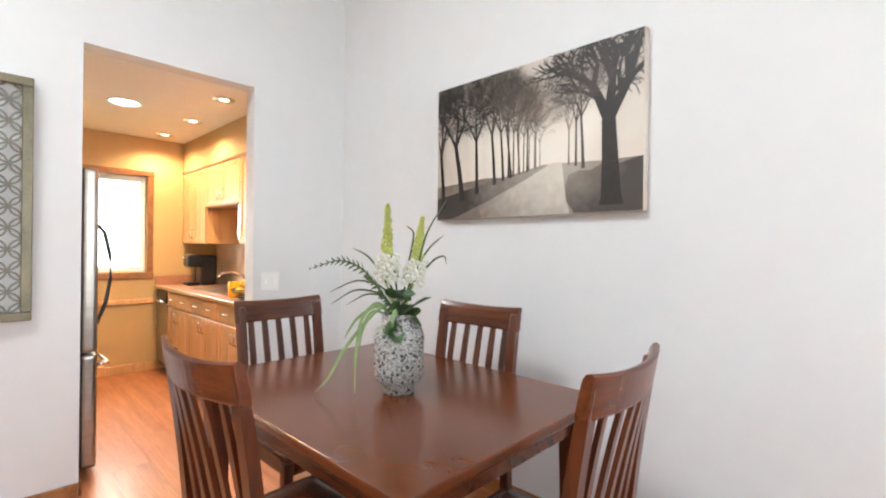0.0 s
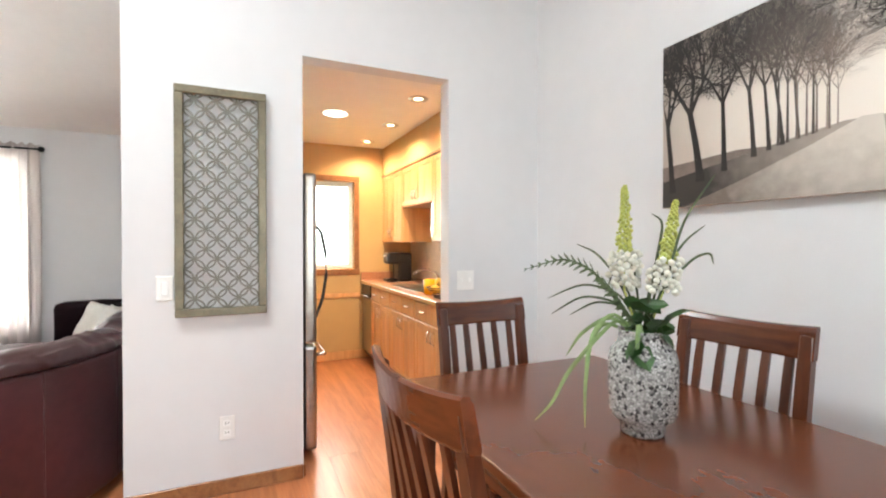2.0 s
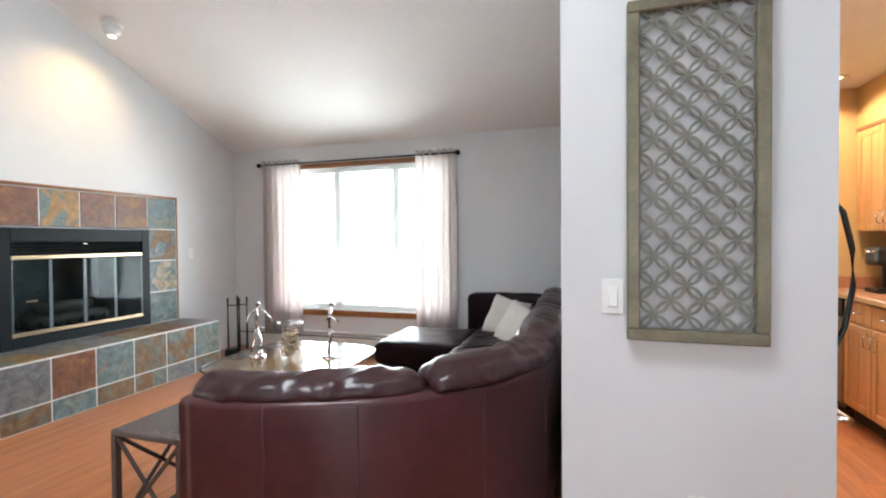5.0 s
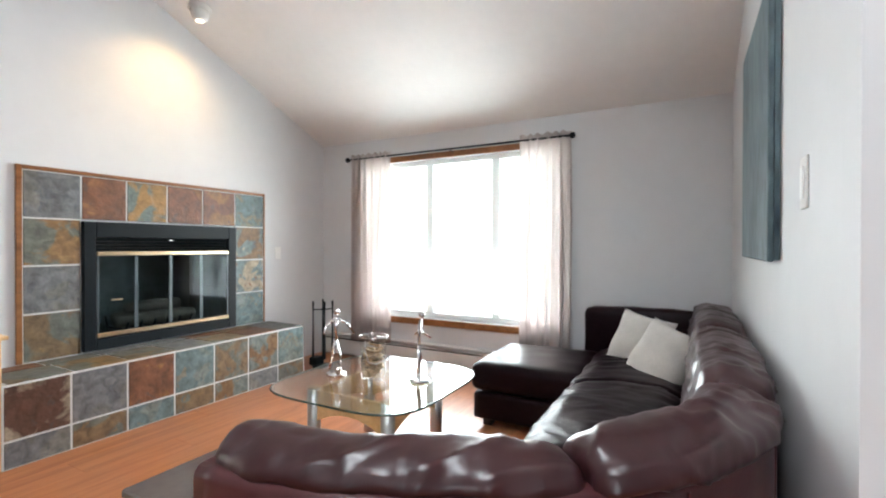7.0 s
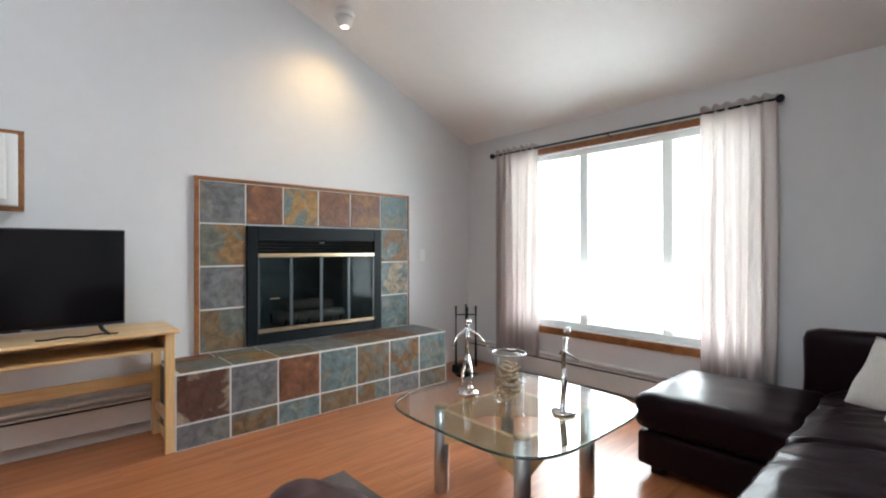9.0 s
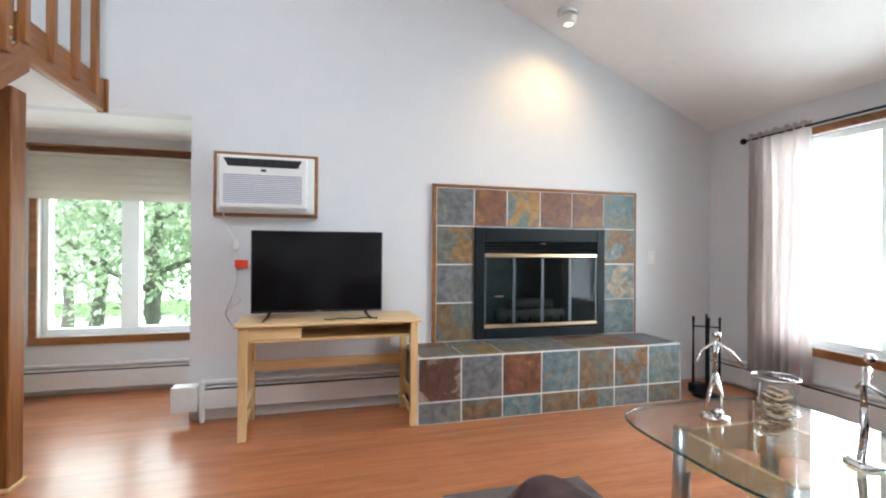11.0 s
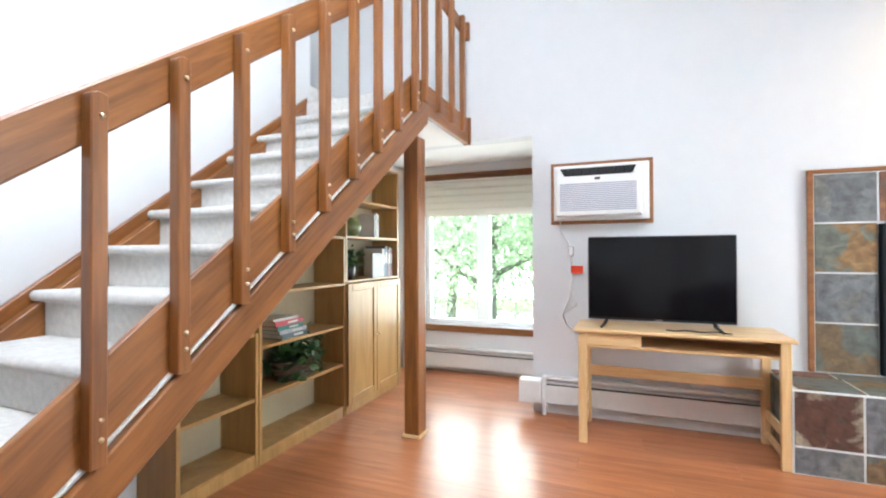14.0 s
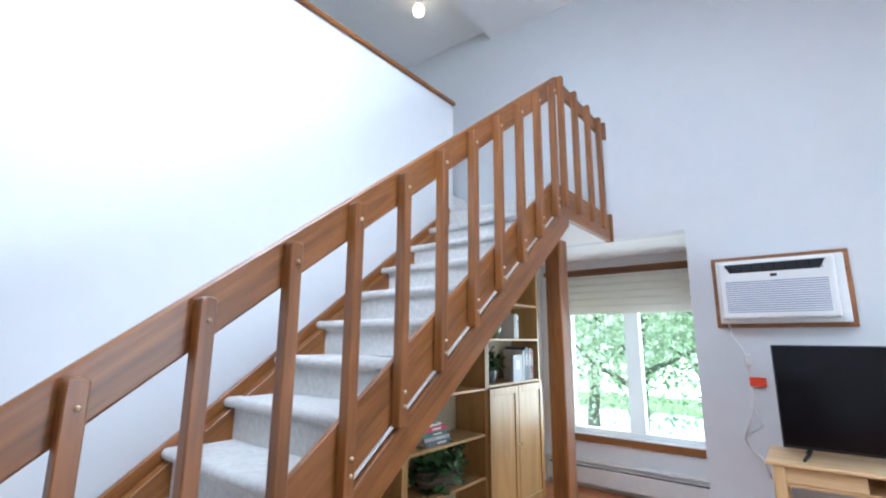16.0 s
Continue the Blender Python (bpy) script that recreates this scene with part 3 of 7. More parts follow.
rail_lo, rail_hi = 1.912, 2.050
part("handrail", sloped(-0.30, -3.045, rail_lo, rail_hi, -0.362, -0.336, 0.006), OAKS, stairs, "wide flat oak handrail")
RAIL_Z = line_z(-3.045, rail_hi)
part("landing_rail", bm_box(-0.362, -0.336, FY + 0.03, -3.046, RAIL_Z - 0.10, RAIL_Z, 0.005), OAK, stairs, "level oak rail at the landing")
part("rail_bracket", bm_box(-0.385, -0.315, FY + 0.002, FY + 0.03, RAIL_Z - 0.12, RAIL_Z + 0.02, 0.004), OAKZ, stairs, "oak rail block on the wall")
part("landing_rim", bm_box(-0.375, -0.335, FY + 0.025, -3.035, 2.035, 2.235, 0.004), OAK, stairs, "oak rim board at the landing")
part("rim_block", bm_box(-0.392, -0.33, FY + 0.002, FY + 0.024, 2.03, 2.245, 0.004), OAKZ, stairs)
bal_y = [-1.191 - 0.2168 * i for i in range(-4, 9)]
for y in bal_y:
    top = line_z(y, 2.026)
    low = max(0.02, line_z(y, 1.165))
    b = part("baluster", bm_prism([(y - 0.019, low), (y + 0.019, low), (y + 0.019, top - 0.006), (y + 0.008, top), (y - 0.008, top), (y - 0.019, top - 0.006)], "x", -0.402, -0.364, 0.003), OAKZ, stairs, "square oak baluster with chamfered top")
    for z in (top - 0.055, line_z(y, 1.275), line_z(y, 1.230)):
        bo = bmesh.new()
        bmesh.ops.create_uvsphere(bo, u_segments=10, v_segments=6, radius=0.0065, matrix=Matrix.Translation((-0.403, y - 0.003, z)))
        part("bolt", bo, BRASS, b, "brass carriage bolt", smooth=True)
for y in (-3.06, -3.29, -3.53, -3.76):
    part("landing_baluster", bm_box(-0.402, -0.364, y - 0.019, y + 0.019, 2.10, RAIL_Z - 0.008, 0.004), OAKZ, stairs, "square oak baluster")
post = thing("support_post", "square oak post holding up the stairs", "post", (-0.24, -3.212, 0))
part("shaft", bm_box(-0.052, 0.052, -0.058, 0.058, 0.012, 1.93, 0.006), OAKZ, post)
part("base_trim", bm_box(-0.064, 0.064, -0.07, 0.07, 0.0, 0.02, 0.004), PINE, post, "pale wooden trim round the foot")
structure("half_wall_cap", bm_box(0.605, 0.765, -3.275, -0.10, 3.191, 3.222, 0.005), OAK, "oak cap on the half wall", "trim")
structure("half_wall_end_trim", bm_box(0.632, 0.738, -3.27, -3.252, 2.20, 3.19, 0.003), PAINT, "painted end of the half wall", "trim")

# ---- fireplace ----
def slate(name, ground, patch, fleck, share):
    """Riven slate: a ground stone with mineral patches and small flecks, and a layered surface."""
    m = bpy.data.materials.new(name)
    m.use_nodes = True
    n, l = m.node_tree.nodes, m.node_tree.links
    b = n["Principled BSDF"]
    b.inputs["Roughness"].default_value = 0.45
    tc, oi, cmb, off = n.new("ShaderNodeTexCoord"), n.new("ShaderNodeObjectInfo"), n.new("ShaderNodeCombineXYZ"), n.new("ShaderNodeVectorMath")
    off.operation = "MULTIPLY_ADD"
    off.inputs[1].default_value = (91, 57, 73)
    for q in range(3):
        l.new(oi.outputs["Random"], cmb.inputs[q])
    l.new(cmb.outputs[0], off.inputs[0])
    l.new(tc.outputs["Object"], off.inputs[2])
    n1, n2, n3, n4 = [n.new("ShaderNodeTexNoise") for _ in range(4)]
    for nd, sc, dist in ((n1, 5.0, 0.8), (n2, 19, 0.5), (n3, 46, 0.2), (n4, 9.0, 0.9)):
        nd.inputs["Scale"].default_value, nd.inputs["Detail"].default_value, nd.inputs["Distortion"].default_value = sc, 6, dist
        l.new(off.outputs[0], nd.inputs["Vector"])
    col = None
    for nd, lo, hi, paint in ((n1, 0.60 - share * 0.25, 0.66 - share * 0.25, patch), (n4, 0.61, 0.66, fleck)):
        mask, mx = n.new("ShaderNodeValToRGB"), n.new("ShaderNodeMix")
        mask.color_ramp.elements[0].position, mask.color_ramp.elements[1].position = lo, hi
        l.new(nd.outputs[0], mask.inputs[0])
        mx.data_type = "RGBA"
        l.new(mask.outputs[0], mx.inputs[0])
        mx.inputs[6].default_value = (*ground, 1)
        if col is not None:
            l.new(col, mx.inputs[6])
        mx.inputs[7].default_value = (*paint, 1)
        col = mx.outputs[2]
    hs, vr = n.new("ShaderNodeHueSaturation"), n.new("ShaderNodeMapRange")
    vr.inputs[1].default_value, vr.inputs[2].default_value, vr.inputs[3].default_value, vr.inputs[4].default_value = 0.3, 0.7, 0.52, 1.18
    l.new(n2.outputs[0], vr.inputs[0])
    l.new(vr.outputs[0], hs.inputs["Value"])
    l.new(col, hs.inputs["Color"])
    l.new(hs.outputs[0], b.inputs["Base Color"])
    bump, add = n.new("ShaderNodeBump"), n.new("ShaderNodeMath")
    bump.inputs["Strength"].default_value, bump.inputs["Distance"].default_value = 0.5, 0.012
    add.operation = "MULTIPLY_ADD"
    add.inputs[1].default_value = 0.35
    l.new(n3.outputs[0], add.inputs[0])
    l.new(n2.outputs[0], add.inputs[2])
    l.new(add.outputs[0], bump.inputs["Height"])
    l.new(bump.outputs[0], b.inputs["Normal"])
    return m


STONES = {
    "g": slate("grey_slate", (0.165, 0.172, 0.176), (0.185, 0.185, 0.165), (0.12, 0.13, 0.14), 0.3),
    "r": slate("rust_slate", (0.185, 0.075, 0.036), (0.270, 0.130, 0.045), (0.12, 0.07, 0.05), 0.2),
    "d": slate("dark_rust_slate", (0.105, 0.050, 0.034), (0.330, 0.280, 0.200), (0.08, 0.06, 0.05), 0.3),
    "o": slate("ochre_slate", (0.255, 0.145, 0.055), (0.150, 0.160, 0.130), (0.30, 0.185, 0.07), 0.4),
    "t": slate("teal_slate", (0.135, 0.195, 0.200), (0.190, 0.225, 0.205), (0.22, 0.20, 0.15), 0.4),
    "c": slate("cream_veined_slate", (0.150, 0.195, 0.195), (0.380, 0.310, 0.210), (0.21, 0.11, 0.055), 0.55),
    "p": slate("patched_teal_slate", (0.155, 0.185, 0.175), (0.200, 0.110, 0.045), (0.36, 0.30, 0.20), 0.5),
    "m": slate("gold_and_teal_slate", (0.145, 0.185, 0.170), (0.330, 0.185, 0.055), (0.24, 0.16, 0.08), 0.5),
    "b": slate("brown_slate", (0.190, 0.125, 0.065), (0.140, 0.150, 0.130), (0.25, 0.16, 0.07), 0.4)}

fireplace = thing("fireplace", "slate tiled fireplace with black metal firebox and glass doors", "fireplace")
tile_meshes = {}


def tile(parent, c, size, axis, stone):
    """One slate tile of its own; alike sizes of one stone share a mesh."""
    key = (round(size[0], 3), round(size[1], 3), axis, stone)
    if key not in tile_meshes:
        a, b, d = size[0] / 2 - 0.0055, size[1] / 2 - 0.0055, 0.007
        dims = (-a, a, -d, d, -b, b) if axis == "y" else (-d, d, -a, a, -b, b) if axis == "x" else (-a, a, -b, b, -d, d)
        o = part("slate_tile", bm_box(*dims, 0.0025), STONES[stone], parent)
        tile_meshes[key] = o.data
    else:
        o = new("slate_tile", tile_meshes[key])
        o.parent = parent
    o.location = c
    return o


HX0, HX1, HY, HZ = -4.445, -2.341, -3.47, 0.443
hearth = part("hearth_body", bm_box(HX0 - 0.0035, HX1 + 0.0035, FY + 0.002, HY + 0.0035, 0.001, HZ + 0.0035), GROUT, fireplace, "pale grout bed of the raised hearth")
pitch = (HX1 - HX0) / 7
for i in range(7):
    cx = HX1 - pitch * (i + 0.5)
    tile(hearth, (cx, HY, 0.295), (pitch, 0.295), "y", "dgrtbpt"[i])
    tile(hearth, (cx, HY, 0.074), (pitch, 0.147), "y", "gbtbpgb"[i])
    tile(hearth, (cx - (0.02 if i < 6 else 0), HY - 0.155, HZ), (pitch, 0.31), "z", "bobgbrg"[i])
    tile(hearth, (cx, (HY - 0.31 + FY + 0.02) / 2, HZ), (pitch, HY - 0.31 - FY - 0.02), "z", "rbggrbg"[i])
for x in (HX0, HX1):
    for yc, w in ((HY - 0.155, 0.31), ((HY - 0.31 + FY) / 2, HY - 0.31 - FY)):
        tile(hearth, (x, yc, 0.295), (w, 0.295), "x", "t")
        tile(hearth, (x, yc, 0.074), (w, 0.147), "x", "b")
cols = [-4.372, -4.064, -3.756, -3.460, -3.168, -2.887, -2.578]
rows = [0.452, 0.752, 1.052, 1.352, 1.650]
bed = bm_box(cols[0], cols[1] - 0.004, FY + 0.001, FY + 0.019, rows[0], rows[4])
bm_box(cols[5] + 0.004, cols[6], FY + 0.001, FY + 0.019, rows[0], rows[4], bm=bed)
bm_box(cols[1] - 0.004, cols[5] + 0.004, FY + 0.001, FY + 0.019, rows[3] + 0.004, rows[4], bm=bed)
surround = part("surround", bed, GROUT, fireplace, "pale grout bed of the slate surround")
TOP, DESK_SIDE, WINDOW_SIDE = "trrmrg", "bgo", "tcp"
for i in range(6):
    for j in range(4):
        if j == 3 or i in (0, 5):
            tile(surround, ((cols[i] + cols[i + 1]) / 2, FY + 0.016, (rows[j] + rows[j + 1]) / 2), (cols[i + 1] - cols[i], rows[j + 1] - rows[j]), "y", TOP[i] if j == 3 else DESK_SIDE[j] if i == 5 else WINDOW_SIDE[j])
for dims in ((cols[6] + 0.001, cols[6] + 0.03, FY + 0.001, FY + 0.028, rows[0], 1.675), (cols[0] - 0.016, cols[0] - 0.001, FY + 0.001, FY + 0.026, rows[0], 1.675), (cols[0], cols[6], FY + 0.001, FY + 0.028, 1.652, 1.675)):
    part("edge_trim", bm_box(*dims, 0.003), OAKX, fireplace, "narrow varnished oak edge")
box = part("firebox_frame", bm_box(-4.058, -3.985, FY + 0.003, FY + 0.045, 0.46, 1.342, 0.003), BLACKMETAL, fireplace, "blue-black metal firebox frame")
for dims in ((-2.965, -2.892, 0.46, 1.342), (-3.984, -2.966, 1.236, 1.342), (-3.984, -2.966, 0.46, 0.535)):
    part("firebox_frame", bm_box(dims[0], dims[1], FY + 0.003, FY + 0.045, dims[2], dims[3], 0.003), BLACKMETAL, fireplace)
for i in range(4):
    z = 1.142 + i * 0.024
    part("louvre", bm_prism([(FY + 0.008, z + 0.012), (FY + 0.03, z), (FY + 0.032, z + 0.004), (FY + 0.01, z + 0.018)], "x", -3.982, -2.968), BLACKMETAL, fireplace, "black metal louvre")
part("damper_knob", bm_box(-3.50, -3.46, FY + 0.03, FY + 0.05, 1.215, 1.225, 0.003), NICKEL, fireplace)
for z in (1.108, 0.545):
    part("door_rail", bm_box(-3.98, -2.97, FY + 0.03, FY + 0.05, z, z + 0.030, 0.004), BRASS, fireplace, "pale brass door rail")
STILE = mat("grey_door_stile", (0.11, 0.135, 0.145), 0.35, 0.3, spread=0.1, scale=9)
door_w = (3.98 - 2.97) / 4
for i in range(4):
    x0 = -3.98 + door_w * i
    d = part("glass_door", bm_box(x0 + 0.012, x0 + door_w - 0.012, FY + 0.034, FY + 0.039, 0.577, 1.106), FIREGLASS, fireplace, "smoked glass fire door")
    d.visible_shadow = False
    for s in (x0 + 0.001, x0 + door_w - 0.011):
        part("door_stile", bm_box(s, s + 0.010, FY + 0.032, FY + 0.042, 0.577, 1.106), STILE, d)
part("door_handle", bm_tube([(-3.12, FY + 0.06, 0.80), (-3.05, FY + 0.06, 0.80)], 0.006), BRASS, fireplace)
fb = bm_box(-3.99, -2.96, FY - 0.55, FY - 0.53, 0.47, 1.30)
for dims in ((-4.02, -3.992, FY - 0.55, FY - 0.002, 0.47, 1.30), (-2.958, -2.93, FY - 0.55, FY - 0.002, 0.47, 1.30), (-4.02, -2.93, FY - 0.55, FY - 0.002, 1.30, 1.33), (-4.02, -2.93, FY - 0.55, FY - 0.002, 0.44, 0.468)):
    bm_box(*dims, bm=fb)
part("firebox", fb, SOOT, fireplace, "sooty firebrick firebox")
grate = bmesh.new()
for i in range(6):
    x = -3.75 + i * 0.1
    bm_tube([(x, FY - 0.12, 0.60), (x, FY - 0.15, 0.54), (x, FY - 0.42, 0.54), (x, FY - 0.45, 0.62)], 0.009, 6, grate)
part("grate", grate, BLACKMETAL, fireplace, "black iron grate")
for i, (y, z, r) in enumerate(((-0.20, 0.60, 0.05), (-0.34, 0.605, 0.055), (-0.27, 0.69, 0.045))):
    lg = bm_tube([(-3.80 + 0.04 * i, FY + y, z), (-3.55, FY + y + 0.02, z + 0.01), (-3.20 - 0.05 * i, FY + y, z)], [r, r * 1.05, r * 0.9], 10)
    tagged(part("fire_log", lg, BARK, None, "", True), "charred log on the iron grate", "log", "fire logs")

# fire tools on the floor beside the hearth
tools = thing("fireplace_tool_set", "black iron fireplace tool set on a round base", "fireplace tools", (-4.72, -3.49, 0))
part("base", bm_lathe([(0.10, 0.0), (0.105, 0.012), (0.05, 0.02), (0.012, 0.03)], 20), BLACKMETAL, tools, smooth=True)
part("stem", bm_tube([(0, 0, 0.02), (0, 0, 0.66)], 0.008), BLACKMETAL, tools)
part("crossbar", bm_tube([(-0.07, 0.06, 0.56), (0.07, -0.06, 0.56)], 0.006), BLACKMETAL, tools)
for i, (dx, dy) in enumerate(((-0.07, 0.06), (0.07, -0.06), (0.03, 0.05))):
    part("tool", bm_tube([(dx, dy, 0.08), (dx, dy, 0.5), (dx, dy, 0.64)], [0.012, 0.006, 0.010]), BLACKMETAL, tools, "black iron poker")
part("ash_pan", bm_box(-0.02, 0.10, -0.09, 0.0, 0.021, 0.10, 0.01), BLACKMETAL, tools)

# ---- living room: sofa ----
OUTER = [(-1.955, -1.27), (-1.965, -1.12), (-2.00, -0.95), (-2.05, -0.80), (-2.12, -0.65), (-2.20, -0.52), (-2.295, -0.405), (-2.41, -0.300), (-2.54, -0.215), (-2.69, -0.150), (-2.86, -0.118), (-3.10, -0.108), (-3.50, -0.105), (-4.80, -0.105)]


def spread_line(points, step):
    """Even points along a plan line."""
    out, pts = [], [Vector((*p, 0)) for p in points]
    seg = [(b - a).length for a, b in zip(pts, pts[1:])]
    total = sum(seg)
    k = max(2, int(total / step))
    for i in range(k + 1):
        d = total * i / k
        j = 0
        while j < len(seg) - 1 and d > seg[j]:
            d -= seg[j]
            j += 1
        out.append(pts[j].lerp(pts[j + 1], min(1, d / seg[j])))
    return out


def inward(pts):
    """Unit normals to the seat side of a plan line."""
    res = []
    for i in range(len(pts)):
        d = (pts[min(i + 1, len(pts) - 1)] - pts[max(i - 1, 0)]).normalized()
        res.append(Vector((d.y, -d.x, 0)) * -1)
    return res


def sweep(points, normals, profile, wob=0.0, cap=True, ends=0.0):
    """Sweeps a closed (inward, height) profile along a plan line; ends pull the profile in at both ends."""
    bm = bmesh.new()
    rings = []
    k = len(points)
    ci = sum(p[0] for p in profile) / len(profile)
    cz = sum(p[1] for p in profile) / len(profile)
    for i, (p, nn) in enumerate(zip(points, normals)):
        u = i / (k - 1)
        e = min(1.0, min(u, 1 - u) * 7) if ends else 1.0
        sc = 1 - ends * (1 - math.sqrt(max(0, 1 - (1 - e) ** 2))) if ends else 1.0
        ring = []
        for a, z in profile:
            a2, z2 = ci + (a - ci) * sc, cz + (z - cz) * sc
            q = p + nn * a2 + Vector((0, 0, z2))
            if wob:
                q += wob * noise.noise_vector(q * 6.0) + 0.5 * wob * noise.noise_vector(q * 17.0)
            ring.append(bm.verts.new(q))
        rings.append(ring)
    m = len(profile)
    for a, b in zip(rings, rings[1:]):
        for j in range(m):
            bm.faces.new((a[j], a[(j + 1) % m], b[(j + 1) % m], b[j]))
    if cap:
        bm.faces.new(rings[0])
        bm.faces.new(rings[-1])
    return bm


def rounded(a0, a1, z0, z1, r, seg=4):
    pts = []
    for ca, cz, st in ((a1 - r, z1 - r, 0), (a0 + r, z1 - r, 90), (a0 + r, z0 + r, 180), (a1 - r, z0 + r, 270)):
        for i in range(seg + 1):
            t = radians(st + 90 * i / seg)
            pts.append((ca + r * math.cos(t), cz + r * math.sin(t)))
    return pts


def creased(bm, seed, depth=1.0):
    """Rounds a stuffed leather form and pulls long uneven creases and small puckers into it."""
    for size in (0.06, 0.03, 0.02):
        bmesh.ops.subdivide_edges(bm, edges=[e for e in bm.edges if e.calc_length() > size], cuts=1, use_grid_fill=True)
    bmesh.ops.triangulate(bm, faces=[f for f in bm.faces if len(f.verts) > 4])
    for _ in range(3):
        bmesh.ops.smooth_vert(bm, verts=bm.verts, factor=0.5, use_axis_x=True, use_axis_y=True, use_axis_z=True)
    bm.normal_update()
    for v in bm.verts:
        p = v.co
        warp = 0.10 * noise.noise(p * 3.1 + Vector((seed, 0, 0)))
        long_ = noise.noise(Vector((p.x * 4 + seed * 3 + warp * 9, p.y * 4 - warp * 9, p.z * 13)))
        cross = noise.noise(Vector((p.x * 17 + warp * 30, p.y * 17 + seed * 5, p.z * 5)))
        fine = noise.noise(p * 34 + Vector((0, seed, 0)))
        fold = max(0.0, 1 - abs(long_) * 8) * 0.010 + max(0.0, 1 - abs(cross) * 6) * 0.003
        v.co = p + v.normal * depth * (0.0035 * cross + 0.0006 * fine - fold)
    return bm


sofa = thing("sectional_sofa", "curved burgundy leather sectional sofa with dark seat cushions", "sofa")
line = spread_line(OUTER, 0.05)
nrm = inward(line)
if nrm[0].x > 0:
    nrm = [-n for n in nrm]
part("back_shell", sweep(line, nrm, rounded(0.0, 0.13, 0.04, 0.705, 0.025, 3)), LEATHER, sofa, "smooth burgundy leather outer back", True)
for u in (0.085, 0.178, 0.30, 0.42):
    q = line[int(len(line) * u)] - nrm[int(len(line) * u)] * 0.0005
    part("seam", bm_tube([(q.x, q.y, 0.06), (q.x, q.y, 0.40), (q.x, q.y, 0.69)], 0.0035, 6), LEATHER, sofa, "stitched upright seam", True)
part("seat_base", sweep(line[8:], nrm[8:], rounded(0.132, 0.78, 0.05, 0.30, 0.03, 3)), LEATHER, sofa, "burgundy leather seat base", True)
part("end_panel", bm_box(-2.50, -1.962, -1.290, -1.262, 0.04, 0.43, 0.012, 2), LEATHER, sofa, "burgundy leather side panel")
n_pts = len(line)
cuts = [0, int(n_pts * 0.252), int(n_pts * 0.475), int(n_pts * 0.735), n_pts - 1]
for a, b in zip(cuts, cuts[1:]):
    pp, nn = line[a:b + 1], nrm[a:b + 1]
    up_ = (-0.012, 0.004, 0.028, 0.040)[cuts.index(a)]
    hang = 0.0 if a == 0 else 0.032
    prof = [(0.03, 0.695), (0.014 - hang, 0.712), (0.030 - hang, 0.752 + up_), (0.080, 0.780 + up_), (0.135, 0.786 + up_), (0.192, 0.758 + up_), (0.224, 0.670), (0.240, 0.530), (0.245, 0.44), (0.14, 0.48), (0.136, 0.68)]
    fine = spread_line([(p.x, p.y) for p in pp], 0.022)
    fn = inward(fine)
    if fn[0].dot(nn[0]) < 0:
        fn = [-n for n in fn]
    part("back_cushion", creased(sweep(fine, fn, prof, 0.007, True, 0.34), cuts.index(a)), LEATHER_CUSHION, sofa, "creased burgundy leather back cushion", True)
    sp = [(0.25, 0.315), (0.22, 0.36), (0.24, 0.43), (0.34, 0.475), (0.55, 0.482), (0.72, 0.465), (0.80, 0.425), (0.825, 0.37), (0.80, 0.315), (0.70, 0.303)]
    if b > cuts[1]:
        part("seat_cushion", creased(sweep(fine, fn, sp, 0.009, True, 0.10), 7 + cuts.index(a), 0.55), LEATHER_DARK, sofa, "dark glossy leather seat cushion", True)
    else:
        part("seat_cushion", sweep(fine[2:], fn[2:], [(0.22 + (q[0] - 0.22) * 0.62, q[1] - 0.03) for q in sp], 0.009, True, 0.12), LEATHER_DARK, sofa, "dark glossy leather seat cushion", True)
for x, y in ((-2.05, -1.22), (-2.62, -1.22), (-4.7, -0.2), (-3.2, -0.85)):
    part("foot", bm_lathe([(0.025, 0.0), (0.03, 0.045)], 12, (x, y, 0)), BLACK, sofa)


def puff(x0, x1, y0, y1, z0, z1, r, wob=0.008, n=16):
    """A stuffed block with rounded edges and light creases."""
    bm = bmesh.new()
    bmesh.ops.create_cube(bm, size=1.0)
    bmesh.ops.subdivide_edges(bm, edges=bm.edges[:], cuts=n, use_grid_fill=True)
    hx, hy, hz = (x1 - x0) / 2, (y1 - y0) / 2, (z1 - z0) / 2
    c = Vector(((x0 + x1) / 2, (y0 + y1) / 2, (z0 + z1) / 2))
    for v in bm.verts:
        p = Vector((v.co.x * 2 * hx, v.co.y * 2 * hy, v.co.z * 2 * hz))
        inner = Vector((max(-hx + r, min(hx - r, p.x)), max(-hy + r, min(hy - r, p.y)), max(-hz + r, min(hz - r, p.z))))
        d = p - inner
        if d.length > r:
            d = d.normalized() * r
        p = inner + d
        bulge = 0.012 * (1 - (p.x / hx) ** 2) * (1 - (p.y / hy) ** 2)
        p.z += bulge if p.z > 0 else 0
        v.co = c + p + wob * noise.noise_vector((c + p) * 7)
    return bm


chaise = thing("chaise", "dark leather chaise section with a low arm", "chaise")
part("base", puff(-4.78, -4.07, -1.58, -0.90, 0.05, 0.235, 0.03, 0.003, 8), LEATHER_DARK, chaise, smooth=True)
part("seat_cushion", puff(-4.80, -4.05, -1.60, -0.88, 0.237, 0.425, 0.06, 0.006, 18), LEATHER_DARK, chaise, "dark glossy leather seat", True)
part("arm", puff(-4.965, -4.815, -1.02, -0.16, 0.05, 0.735, 0.05, 0.005, 12), LEATHER_DARK, chaise, "low dark leather arm", True)
